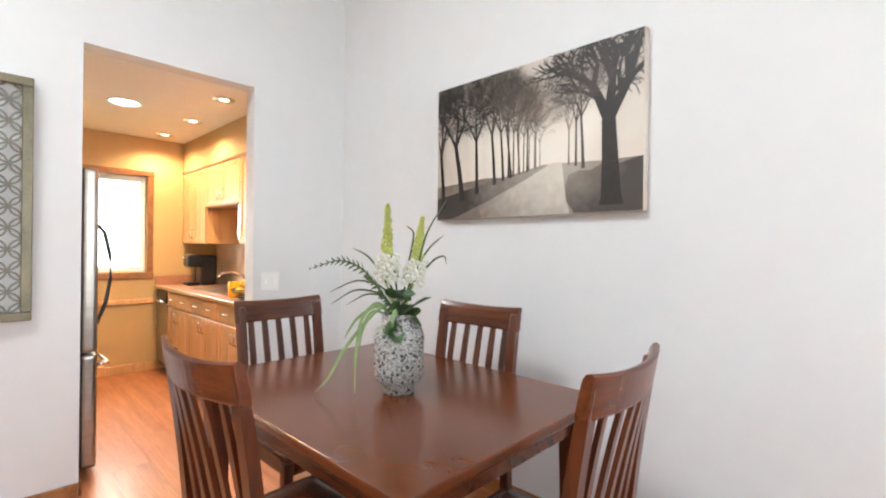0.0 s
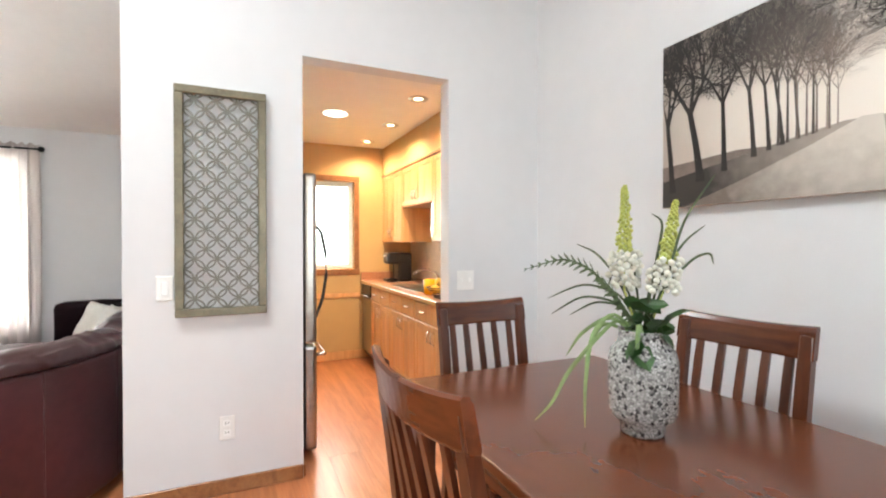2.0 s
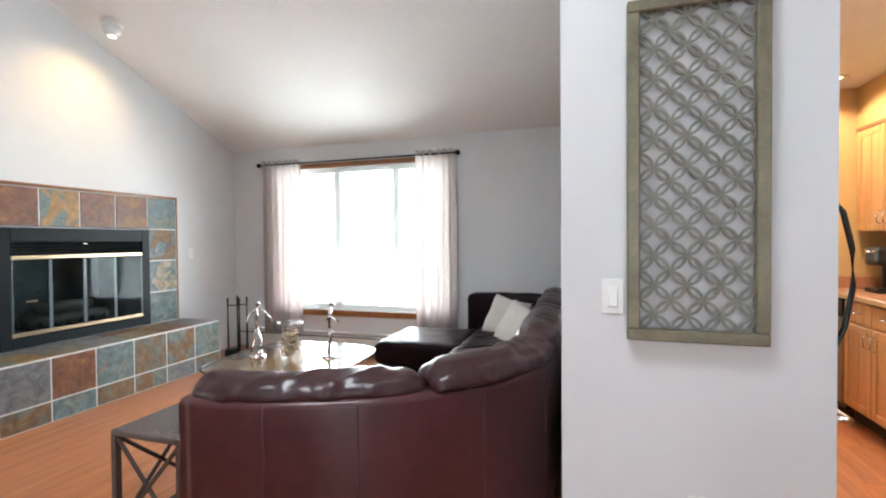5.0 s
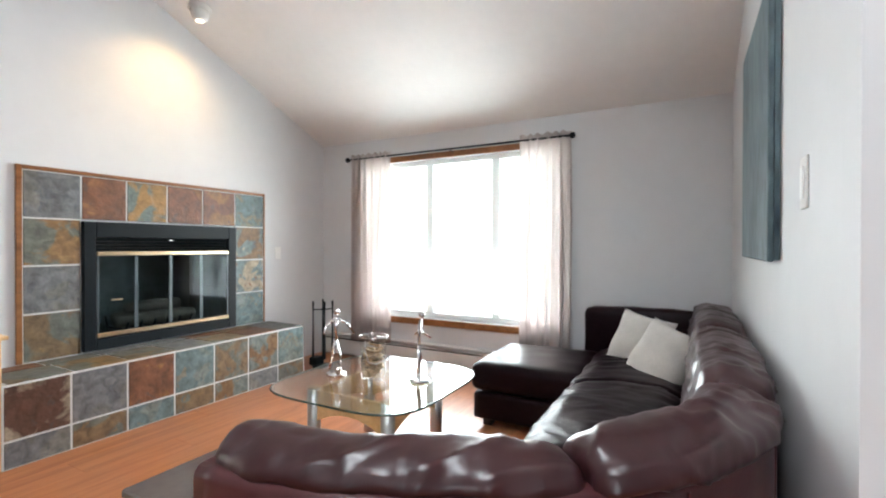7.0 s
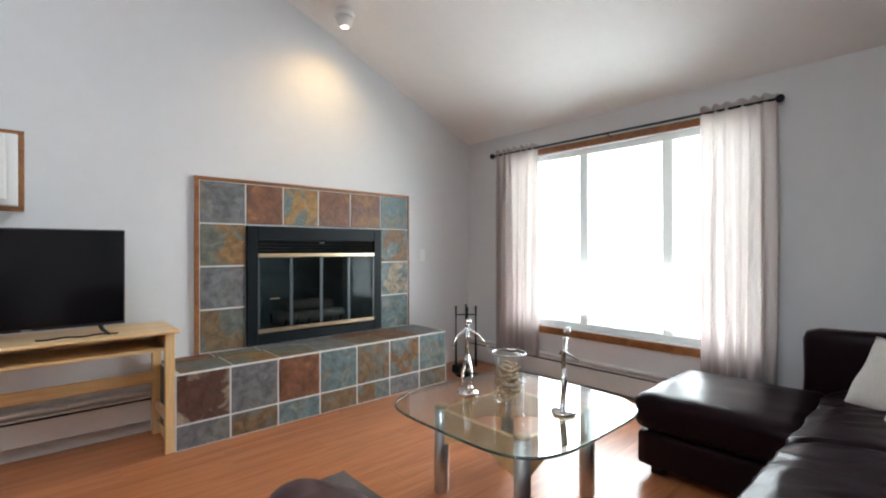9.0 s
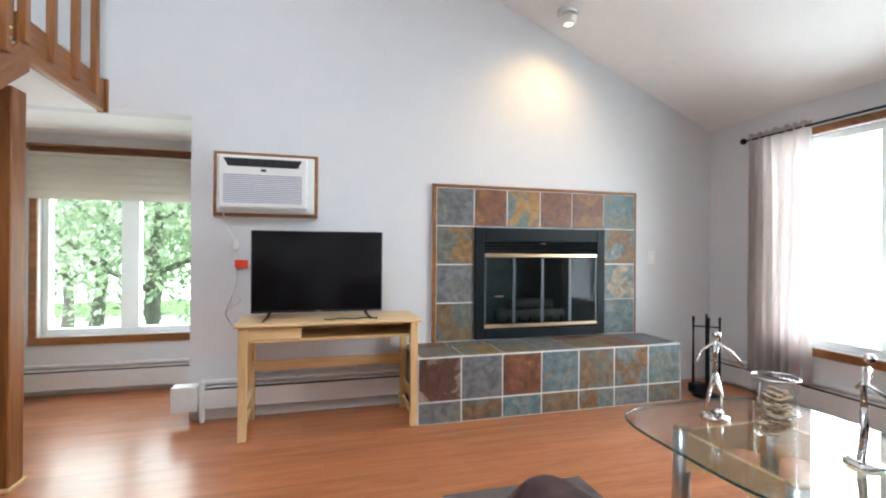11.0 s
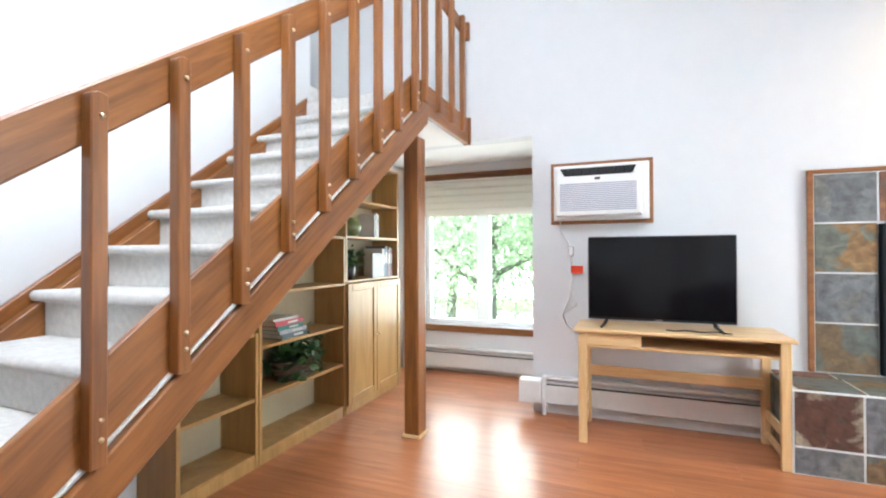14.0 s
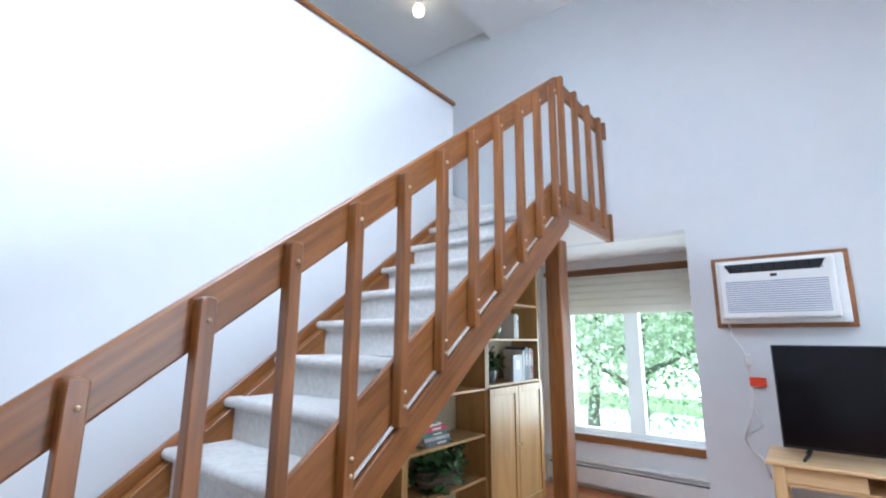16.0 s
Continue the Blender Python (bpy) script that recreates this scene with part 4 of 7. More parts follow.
for x, y in ((-4.70, -1.50), (-4.16, -1.50), (-4.70, -1.0), (-4.16, -1.0)):
    part("foot", bm_box(x - 0.03, x + 0.03, y - 0.03, y + 0.03, 0.0, 0.05, 0.004), BLACK, chaise)


def pillow(m, w):
    bm = bmesh.new()
    bmesh.ops.create_grid(bm, x_segments=18, y_segments=18, size=0.5)
    top = bm.verts[:]
    for v in top:
        u, t = v.co.x * 2, v.co.y * 2
        pin = 1 - 0.07 * (u * u * (1 - t * t) * 0 + (1 - abs(u)) * abs(t) ** 3 + (1 - abs(t)) * abs(u) ** 3)
        v.co = Vector((u * w / 2 * pin, t * w / 2 * pin, 0.085 * (max(0, 1 - u ** 4) * max(0, 1 - t ** 4)) ** 0.6))
    geo = bmesh.ops.duplicate(bm, geom=bm.verts[:] + bm.edges[:] + bm.faces[:])
    for v in geo["geom"]:
        if isinstance(v, bmesh.types.BMVert):
            v.co.z *= -1
    bmesh.ops.remove_doubles(bm, verts=bm.verts, dist=1e-4)
    for v in bm.verts:
        v.co += 0.008 * noise.noise_vector(v.co * 9)
    ob = part("cushion", bm, PILLOW, None, "", True)
    ob.matrix_world = m
    return tagged(ob, "cream woven throw pillow leaning on the sofa", "pillow", "sofa pillows")


pillow(pose(-4.500, -0.605, 0.572, 64, 8, 62), 0.36)
pillow(pose(-4.210, -0.462, 0.552, 62, 12, 46), 0.37)

# ---- coffee table ----
ctab = thing("coffee_table", "glass coffee table with grey metal legs and curved pale wooden aprons", "coffee table", (-3.445, -1.885, 0))
LEG = 0.245
outline = []
for i in range(72):
    a = 2 * math.pi * i / 72
    c, s_ = math.cos(a), math.sin(a)
    r = (abs(c) ** 4.2 + abs(s_) ** 4.2) ** (-1 / 4.2)
    outline.append((0.475 * r * c, 0.475 * r * s_))
gt = part("glass_top", bm_prism(outline, "z", 0.418, 0.430, 0.0015), TABLEGLASS, ctab, "clear rounded glass top")
gt.visible_shadow = False
EDGE = mat("green_glass_edge", (0.035, 0.075, 0.062), 0.15, spread=0.2, scale=20)
part("polished_edge", bm_tube([(p[0] * 1.002, p[1] * 1.002, 0.424) for p in outline + outline[:2]], 0.0052, 6), EDGE, gt, "dark green polished glass edge", True)
for sx in (-1, 1):
    for sy in (-1, 1):
        lg = part("leg", bm_lathe([(0.033, 0.0), (0.035, 0.006), (0.035, 0.405)], 24, (sx * LEG, sy * LEG, 0)), NICKEL, ctab, "grey metal tube leg", True)
        part("cap", bm_lathe([(0.033, 0.4055), (0.035, 0.410), (0.030, 0.4165)], 24, (sx * LEG, sy * LEG, 0)), BIRCH, lg, "pale wooden cap", True)
arc = [(-LEG + 0.03, 0.398), (LEG - 0.03, 0.398)] + [((LEG - 0.03) * (1 - 2 * i / 12), 0.232 + 0.062 * (1 - (1 - 2 * i / 12) ** 2)) for i in range(13)]
for s_ in (-1, 1):
    part("apron", bm_prism(arc, "y", s_ * LEG - 0.011, s_ * LEG + 0.011, 0.002), PINE, ctab, "curved pale wooden apron")
    part("apron", bm_prism(arc, "x", s_ * LEG - 0.011, s_ * LEG + 0.011, 0.002), PINE, ctab)


def figure(at, rz, stride):
    """A small plain wire-like metal sculpture on an oval base."""
    bm = bmesh.new()
    bm_lathe([(0.055, 0.0), (0.058, 0.006), (0.05, 0.014)], 20, (0, 0, 0), bm)
    hip, neck = Vector((0, 0, 0.20)), Vector((0.012, 0, 0.335))
    bm_tube([hip, (0.0, 0, 0.27), neck], [0.012, 0.010, 0.014], 8, bm)
    bm_tube([hip, (stride * 0.5, 0.012, 0.115), (stride * 0.25, 0.016, 0.014)], [0.012, 0.008, 0.007], 8, bm)
    bm_tube([hip, (-stride * 0.35, -0.012, 0.115), (-stride * 0.75, -0.016, 0.02)], [0.012, 0.008, 0.007], 8, bm)
    bm_tube([neck, (0.05, 0.05, 0.30), (0.03, 0.10, 0.24)], [0.010, 0.006, 0.006], 8, bm)
    bm_tube([neck, (-0.02, -0.05, 0.29), (0.03, -0.08, 0.25)], [0.010, 0.006, 0.006], 8, bm)
    bmesh.ops.create_uvsphere(bm, u_segments=12, v_segments=8, radius=0.018, matrix=Matrix.Translation(neck + Vector((0.004, 0, 0.032))))
    if stride > 0.05:
        bmesh.ops.create_uvsphere(bm, u_segments=12, v_segments=8, radius=0.02, matrix=Matrix.Translation((0.045, 0.0, 0.034)))
    ob = part("sculpture", bm, CHROME, None, "", True)
    ob.matrix_world = pose(*at, 0, 0, rz)
    return tagged(ob, "silver metal stick figure sculpture on the glass table", "sculpture", "metal sculptures")


figure((-3.388, -2.142, 0.4305), 60, 0.09)
figure((-3.51, -1.648, 0.4305), 150, 0.03)
jar = thing("glass_jar", "glass jar half full of shells and cord", "jar", (-3.432, -1.903, 0.4305))
jg = part("jar_body", bm_lathe([(0.058, 0.0), (0.070, 0.01), (0.071, 0.15), (0.078, 0.225), (0.080, 0.24)], 28), JARGLASS, jar, smooth=True)
jg.visible_shadow = False
part("rim", bm_tube([(0.080 * math.cos(i * 0.2618), 0.080 * math.sin(i * 0.2618), 0.24) for i in range(25)], 0.004, 6), NICKEL, jar)
part("handle", bm_tube([(0.078, 0.0, 0.225), (0.095, 0.012, 0.18), (0.082, 0.03, 0.11), (0.055, 0.058, 0.10), (0.0, 0.082, 0.115), (-0.055, 0.058, 0.10), (-0.082, 0.03, 0.11), (-0.095, 0.012, 0.18), (-0.078, 0.0, 0.225)], 0.004, 6), NICKEL, jar)
cord = bmesh.new()
random.seed(3)
for i in range(44):
    a, r, z = random.random() * 6.28, 0.032 + 0.026 * random.random(), 0.02 + 0.165 * random.random()
    bm_tube([(r * math.cos(a + 0.35 * j) * 0.95, r * math.sin(a + 0.35 * j) * 0.95, z + 0.006 * math.sin(j)) for j in range(9)], 0.0045 + 0.004 * random.random(), 5, cord)
for i in range(18):
    a, r, z = random.random() * 6.28, 0.04 * random.random(), 0.02 + 0.11 * random.random()
    bmesh.ops.create_uvsphere(cord, u_segments=8, v_segments=6, radius=0.012 + 0.008 * random.random(), matrix=Matrix.Translation((r * math.cos(a), r * math.sin(a), z)))
part("filling", cord, mat("cord_and_shells", (0.66, 0.52, 0.36), 0.8, spread=0.6, scale=40), jar, "tan cord and shells", True)


# ---- dark metal side table ----
stab = thing("side_table", "dark bronze metal side table with crossed side braces", "side table", (-2.19, -1.472, 0))
W, D, H = 0.197, 0.163, 0.543
part("tabletop", bm_box(-W, W, -D, D, H - 0.022, H, 0.004), DARKMETAL, stab)
part("shelf", bm_box(-W + 0.02, W - 0.02, -D + 0.02, D - 0.02, 0.16, 0.178, 0.002), DARKMETAL, stab)
for sx in (-1, 1):
    for sy in (-1, 1):
        part("leg", bm_box(sx * (W - 0.012) - 0.012, sx * (W - 0.012) + 0.012, sy * (D - 0.012) - 0.012, sy * (D - 0.012) + 0.012, 0, H - 0.0225, 0.002), DARKMETAL, stab)
for sx in (-1, 1):
    for d in (-1, 1):
        part("brace", bm_tube([(sx * (W - 0.012), d * (D - 0.02), 0.185), (sx * (W - 0.012), -d * (D - 0.02), H - 0.03)], 0.008, 6), DARKMETAL, stab)
for sy in (-1, 1):
    for d in (-1, 1):
        part("brace", bm_tube([(d * (W - 0.02), sy * (D - 0.012), 0.185), (-d * (W - 0.02), sy * (D - 0.012), H - 0.03)], 0.008, 6), DARKMETAL, stab)

# ---- pine desk, television, air conditioner ----
desk = thing("desk", "pale pine desk with one drawer and a low back stretcher", "desk", (-1.79, -3.675, 0))
part("desktop", bm_box(-0.575, 0.575, -0.215, 0.225, 0.688, 0.708, 0.005), PINE, desk)
for sx in (-1, 1):
    for y in (0.185, -0.195):
        part("leg", bm_box(sx * 0.525 - 0.025, sx * 0.525 + 0.025, y - 0.014, y + 0.02, 0.0, 0.687, 0.004), PINEZ, desk)
    part("side_panel", bm_box(sx * 0.525 - 0.009, sx * 0.525 + 0.009, -0.18, 0.17, 0.16, 0.22, 0.003), PINE, desk)
    part("side_rail", bm_box(sx * 0.525 - 0.009, sx * 0.525 + 0.009, -0.18, 0.17, 0.59, 0.686, 0.003), PINE, desk)
    part("foot_rail", bm_box(sx * 0.525 - 0.009, sx * 0.525 + 0.009, -0.18, 0.17, 0.05, 0.09, 0.003), PINE, desk)
part("stretcher", bm_box(-0.515, 0.515, -0.19, -0.172, 0.33, 0.40, 0.003), PINE, desk)
part("under_shelf", bm_box(-0.515, 0.515, -0.18, 0.19, 0.592, 0.607, 0.002), PINE, desk)
part("back_panel", bm_box(-0.515, 0.515, -0.19, -0.178, 0.608, 0.686), PINE, desk)
part("drawer", bm_box(0.19, 0.50, 0.17, 0.195, 0.610, 0.684, 0.003), PINE, desk, "shallow pine drawer front")
tv = thing("television", "black flat screen television standing on the pine desk", "television", (-1.705, -3.62, 0.708))
part("back_case", bm_box(-0.40, 0.40, -0.045, -0.012, 0.065, 0.55, 0.012, 2), BLACK, tv)
part("bezel", bm_box(-0.414, 0.414, -0.011, 0.008, 0.045, 0.572, 0.004), BLACK, tv)
part("screen", bm_box(-0.406, 0.406, 0.0085, 0.0095, 0.060, 0.564), SCREEN, tv, "glossy black screen")
part("logo_bar", bm_box(-0.02, 0.02, 0.0084, 0.0094, 0.049, 0.054), NICKEL, tv)
for sx in (-1, 1):
    part("stand_foot", bm_tube([(sx * 0.30, -0.012, 0.05), (sx * 0.31, 0.03, 0.025), (sx * 0.33, 0.10, 0.008)], [0.012, 0.010, 0.008], 8), BLACK, tv)
    part("stand_foot", bm_tube([(sx * 0.30, -0.012, 0.05), (sx * 0.31, -0.06, 0.025), (sx * 0.32, -0.11, 0.008)], [0.012, 0.010, 0.008], 8), BLACK, tv)
cb = bm_tube([(-1.74 - 0.026 * i, -3.545 + 0.018 * math.sin(i * 1.1), 0.714) for i in range(14)], 0.005, 6)
tagged(part("tv_cable", cb, BLACK, None, "", True), "black cable lying on the desk", "cable")

ac = thing("air_conditioner", "white wall air conditioner in an oak framed sleeve", "air conditioner", (-1.354, FY, 1.605))
for dims in ((-0.342, 0.342, 0.198, 0.222), (-0.342, 0.342, -0.222, -0.198), (-0.342, -0.318, -0.197, 0.197), (0.318, 0.342, -0.197, 0.197)):
    part("frame", bm_box(dims[0], dims[1], 0.001, 0.022, dims[2], dims[3], 0.003), OAKX, ac, "varnished oak frame")
part("sleeve", bm_box(-0.317, 0.317, 0.001, 0.05, -0.197, 0.197, 0.004), WHITE, ac)
part("front_cover", bm_box(-0.272, 0.296, 0.051, 0.135, -0.172, 0.18, 0.018, 3), WHITE, ac, "white plastic front cover")
part("air_outlet", bm_prism([(-0.205, 0.106), (0.232, 0.106), (0.262, 0.160), (-0.235, 0.160)], "y", 0.1345, 0.138), BLACK, ac, "dark air outlet")
for i in range(9):
    x = -0.215 + 0.055 * i
    part("vane", bm_box(x - 0.002, x + 0.002, 0.137, 0.141, 0.108, 0.157), BLACKMETAL, ac)
part("display", bm_box(-0.005, 0.03, 0.1355, 0.138, 0.075, 0.092, 0.001), BLACK, ac)
GRILLE = mat("grille_grey", (0.30, 0.32, 0.44), 0.5)
part("grille_back", bm_box(-0.235, 0.262, 0.1352, 0.1358, -0.135, 0.055), GRILLE, ac)
for i in range(15):
    z = -0.130 + 0.0130 * i
    part("grille_slat", bm_box(-0.235, 0.262, 0.1360, 0.1395, z, z + 0.0065, 0.001), WHITE, ac)
cord_pts = [(-1.075, FY + 0.03, 1.42), (-1.085, FY + 0.02, 1.33), (-1.13, FY + 0.015, 1.26), (-1.15, FY + 0.012, 1.20), (-1.155, FY + 0.012, 1.05), (-1.16, FY + 0.012, 0.93), (-1.13, FY + 0.012, 0.84), (-1.09, FY + 0.012, 0.72), (-1.12, FY + 0.012, 0.66), (-1.17, FY + 0.012, 0.62), (-1.20, FY + 0.012, 0.52)]
pc = thing("power_cord", "white power cord with an inline breaker and a red tag", "power cord")
part("cord", bm_tube(cord_pts, 0.005, 6), WHITE, pc, smooth=True)
part("breaker", bm_box(-1.172, -1.135, FY + 0.005, FY + 0.035, 1.155, 1.225, 0.006), WHITE, pc)
part("tag", bm_box(-1.235, -1.150, FY + 0.019, FY + 0.0215, 1.03, 1.085), mat("red_tag", (0.75, 0.06, 0.02), 0.5), pc, "small red paper tag")
part("loop", bm_tube([(-1.16, FY + 0.014, 0.90), (-1.19, FY + 0.014, 0.80), (-1.10, FY + 0.014, 0.74), (-1.14, FY + 0.014, 0.82), (-1.15, FY + 0.014, 0.95)], 0.004, 6), WHITE, pc, smooth=True)

# ---- bookcases under the stairs ----


def bookcase(label, y0, y1, height, shelves, doors=0.0, xf=0.37, xb=0.635):
    b = thing("bookcase", label, "bookcase", group="bookcases under the stairs")
    for y in (y0, y1 - 0.022):
        part("side", bm_box(xf, xb, y, y + 0.022, 0.0, height, 0.002), BIRCH, b)
    part("back", bm_box(xb - 0.008, xb - 0.001, y0 + 0.023, y1 - 0.023, 0.0, height - 0.002), BACKBOARD, b, "pale backing board")
    part("plinth", bm_box(xf + 0.004, xf + 0.02, y0 + 0.023, y1 - 0.023, 0.0, 0.064, 0.002), BIRCH, b)
    for z in shelves:
        part("shelf", bm_box(xf + 0.003, xb - 0.009, y0 + 0.023, y1 - 0.023, z - 0.009, z + 0.009, 0.002), BIRCH, b)
    if doors:
        mid = (y0 + y1) / 2
        for lo, hi, kn in ((y0 + 0.003, mid - 0.002, mid - 0.03), (mid + 0.002, y1 - 0.003, mid + 0.03)):
            d = part("door", bm_box(xf - 0.012, xf - 0.002, lo + 0.045, hi - 0.045, 0.125, doors - 0.05), BIRCH, b, "plain birch panel door")
            for q in ((lo, lo + 0.05, 0.07, doors), (hi - 0.05, hi, 0.07, doors), (lo + 0.051, hi - 0.051, 0.07, 0.128), (lo + 0.051, hi - 0.051, doors - 0.055, doors)):
                part("door_frame", bm_box(xf - 0.020, xf - 0.002, q[0], q[1], q[2], q[3], 0.002), BIRCH, d)
            part("knob", bm_lathe([(0.006, 0), (0.011, 0.008), (0.006, 0.014)], 12, (xf - 0.028, kn, 0.52)), BRASS, d, smooth=True)
    return b


bookcase("low birch veneer bookcase under the stairs, empty", -2.484, -1.985, 0.74, (0.07, 0.375, 0.731))
bookcase("birch veneer bookcase with books and a basket plant", -3.329, -2.489, 1.30, (0.07, 0.375, 0.652, 0.955, 1.291))
bookcase("tall birch bookcase with two panel doors below", -4.165, -3.334, 1.90, (0.07, 0.970, 1.300, 1.580, 1.891), 0.955)
random.seed(11)
BOOKCOL = [(0.45, 0.05, 0.08), (0.55, 0.53, 0.48), (0.05, 0.16, 0.14), (0.35, 0.36, 0.38), (0.03, 0.05, 0.10), (0.20, 0.03, 0.04), (0.60, 0.58, 0.52), (0.10, 0.12, 0.13)]
PAGES = mat("book_pages", (0.68, 0.64, 0.55), 0.8, spread=0.08, scale=60)
BOOKMAT = [mat("book_cover", c, 0.5, spread=0.1, scale=20) for c in BOOKCOL]


def book(m, t, w, h, k, label):
    """A closed book: cover boards and spine round a block of pages; stands on its foot, spine towards -x."""
    b = thing("book", label, "book", group="books on the shelves")
    b.matrix_world = m
    cv = bm_box(0, w, 0, 0.003, 0, h)
    bm_box(0, w, t - 0.003, t, 0, h, bm=cv)
    bm_box(-0.002, 0.003, 0.0, t, 0, h, bm=cv)
    part("cover", cv, BOOKMAT[k], b)
    part("pages", bm_box(0.0035, w - 0.004, 0.0035, t - 0.0035, 0.003, h - 0.004), PAGES, b)
    part("title_bar", bm_box(-0.0028, -0.0022, t * 0.3, t * 0.7, h * 0.45, h * 0.8), BOOKMAT[6 if k != 6 else 4], b)


z = 0.6615
for i, (k, w, dp, t) in enumerate(((7, 0.24, 0.17, 0.030), (3, 0.25, 0.18, 0.022), (2, 0.23, 0.17, 0.026), (0, 0.25, 0.18, 0.030), (1, 0.22, 0.16, 0.016))):
    book(pose(0.40 + 0.006 * i, -2.70 + 0.012 * i, z, 90), t, dp, w, k, "hardback book lying in a stack on the shelf")
    z += t + 0.0005
y = -4.10
for k, t, w, h in ((5, 0.030, 0.17, 0.24), (7, 0.036, 0.18, 0.25), (5, 0.018, 0.17, 0.23), (4, 0.040, 0.19, 0.26), (7, 0.026, 0.19, 0.235), (1, 0.02, 0.18, 0.24)):
    book(pose(0.40, y, 0.9795), t, w, h, k, "hardback book standing upright on the shelf")
    y += t + 0.002
book(pose(0.385, -3.885, 0.9795, 0, 0, 0), 0.15, 0.02, 0.20, 3, "grey box file standing on the shelf")
y = -3.86
for k, t, w, h in ((6, 0.02, 0.15, 0.19), (1, 0.018, 0.15, 0.20), (3, 0.015, 0.14, 0.18), (6, 0.012, 0.15, 0.19)):
    book(pose(0.40, y, 1.3095), t, w, h, k, "pale paperback standing upright on the shelf")
    y += t + 0.003


def leaf_cluster(count, rx, ry, rz, size, seed, droop=0.3):
    """Many single leaves of uneven size and turn in an open mound."""
    random.seed(seed)
    bm = bmesh.new()
    for i in range(count):
        a, u = random.random() * 6.283, random.random()
        el = math.asin(random.random())
        r = 0.45 + 0.55 * u
        c = Vector((rx * r * math.cos(a) * math.cos(el), ry * r * math.sin(a) * math.cos(el), rz * r * math.sin(el) - droop * rz * r * math.cos(el) * random.random()))
        s = size * (0.6 + 0.8 * random.random())
        m = Matrix.Translation(c) @ Euler((random.uniform(-0.9, 0.9), random.uniform(-0.9, 0.9), random.random() * 6.28)).to_matrix().to_4x4()
        pts = [(0, 0, 0), (0.35 * s, 0.32 * s, 0.05 * s), (0.75 * s, 0.26 * s, 0.04 * s), (1.0 * s, 0, -0.08 * s), (0.75 * s, -0.26 * s, 0.04 * s), (0.35 * s, -0.32 * s, 0.05 * s), (0.5 * s, 0, -0.03 * s)]
        v = [bm.verts.new(m @ Vector(p)) for p in pts]
        for q in ((0, 1, 6), (1, 2, 6), (2, 3, 6), (3, 4, 6), (4, 5, 6), (5, 0, 6)):
            bm.faces.new([v[j] for j in q])
    return bm


BASKET = mat("wicker", (0.10, 0.062, 0.038), 0.7, spread=0.4, scale=30, bump=0.5, bscale=90)
bp = thing("potted_plant", "leafy green plant in a dark wicker basket on the shelf", "plant", (0.49, -2.93, 0.3845))
bk = bmesh.new()
for i in range(8):
    zz, r = 0.008 + 0.015 * i, 0.086 + 0.003 * i
    bm_tube([(r * 0.95 * math.cos(j * 0.2618), r * 1.75 * math.sin(j * 0.2618), zz + 0.003 * math.sin(j * 6 + i * 3)) for j in range(25)], 0.0085, 6, bk)
part("basket", bk, BASKET, bp, "dark woven wicker basket", True)
part("leaves", leaf_cluster(360, 0.17, 0.24, 0.25, 0.062, 5, 0.6), PLANT, bp, "dense dark green leaves").location = (0, 0, 0.11)
sp_ = thing("potted_plant", "small dark green plant in a black pot", "plant", (0.47, -3.50, 0.9795))
part("pot", bm_lathe([(0.045, 0), (0.06, 0.03), (0.066, 0.10), (0.058, 0.115)], 20), BLACK, sp_, smooth=True)
part("leaves", leaf_cluster(120, 0.11, 0.12, 0.15, 0.045, 9, 0.3), PLANT, sp_).location = (0, 0, 0.12)
tagged(part("round_vase", bm_lathe([(0.03, 0.0), (0.07, 0.03), (0.085, 0.075), (0.06, 0.125), (0.04, 0.14), (0.042, 0.15)], 24, (0.48, -3.57, 1.3095)), mat("olive_glaze", (0.16, 0.18, 0.07), 0.25, spread=0.3, scale=12), None, "", True), "round olive green ceramic vase on the shelf", "vase")

# ---- curtains ----
rod = thing("curtain_rod", "dark metal curtain rod with ball ends", "curtain rod")
part("bar", bm_tube([(WX + 0.085, -3.50, 2.087), (WX + 0.085, -1.20, 2.087)], 0.009, 10), BLACKMETAL, rod, smooth=True)
for y in (-3.52, -1.175):
    fb_ = bmesh.new()
    bmesh.ops.create_uvsphere(fb_, u_segments=14, v_segments=10, radius=0.026, matrix=Matrix.Translation((WX + 0.085, y, 2.087)))
    part("finial", fb_, BLACKMETAL, rod, smooth=True)
for y in (-3.46, -2.30, -1.23):
    part("bracket", bm_tube([(WX + 0.001, y, 2.07), (WX + 0.05, y, 2.072), (WX + 0.085, y, 2.076)], 0.006, 6), BLACKMETAL, rod)


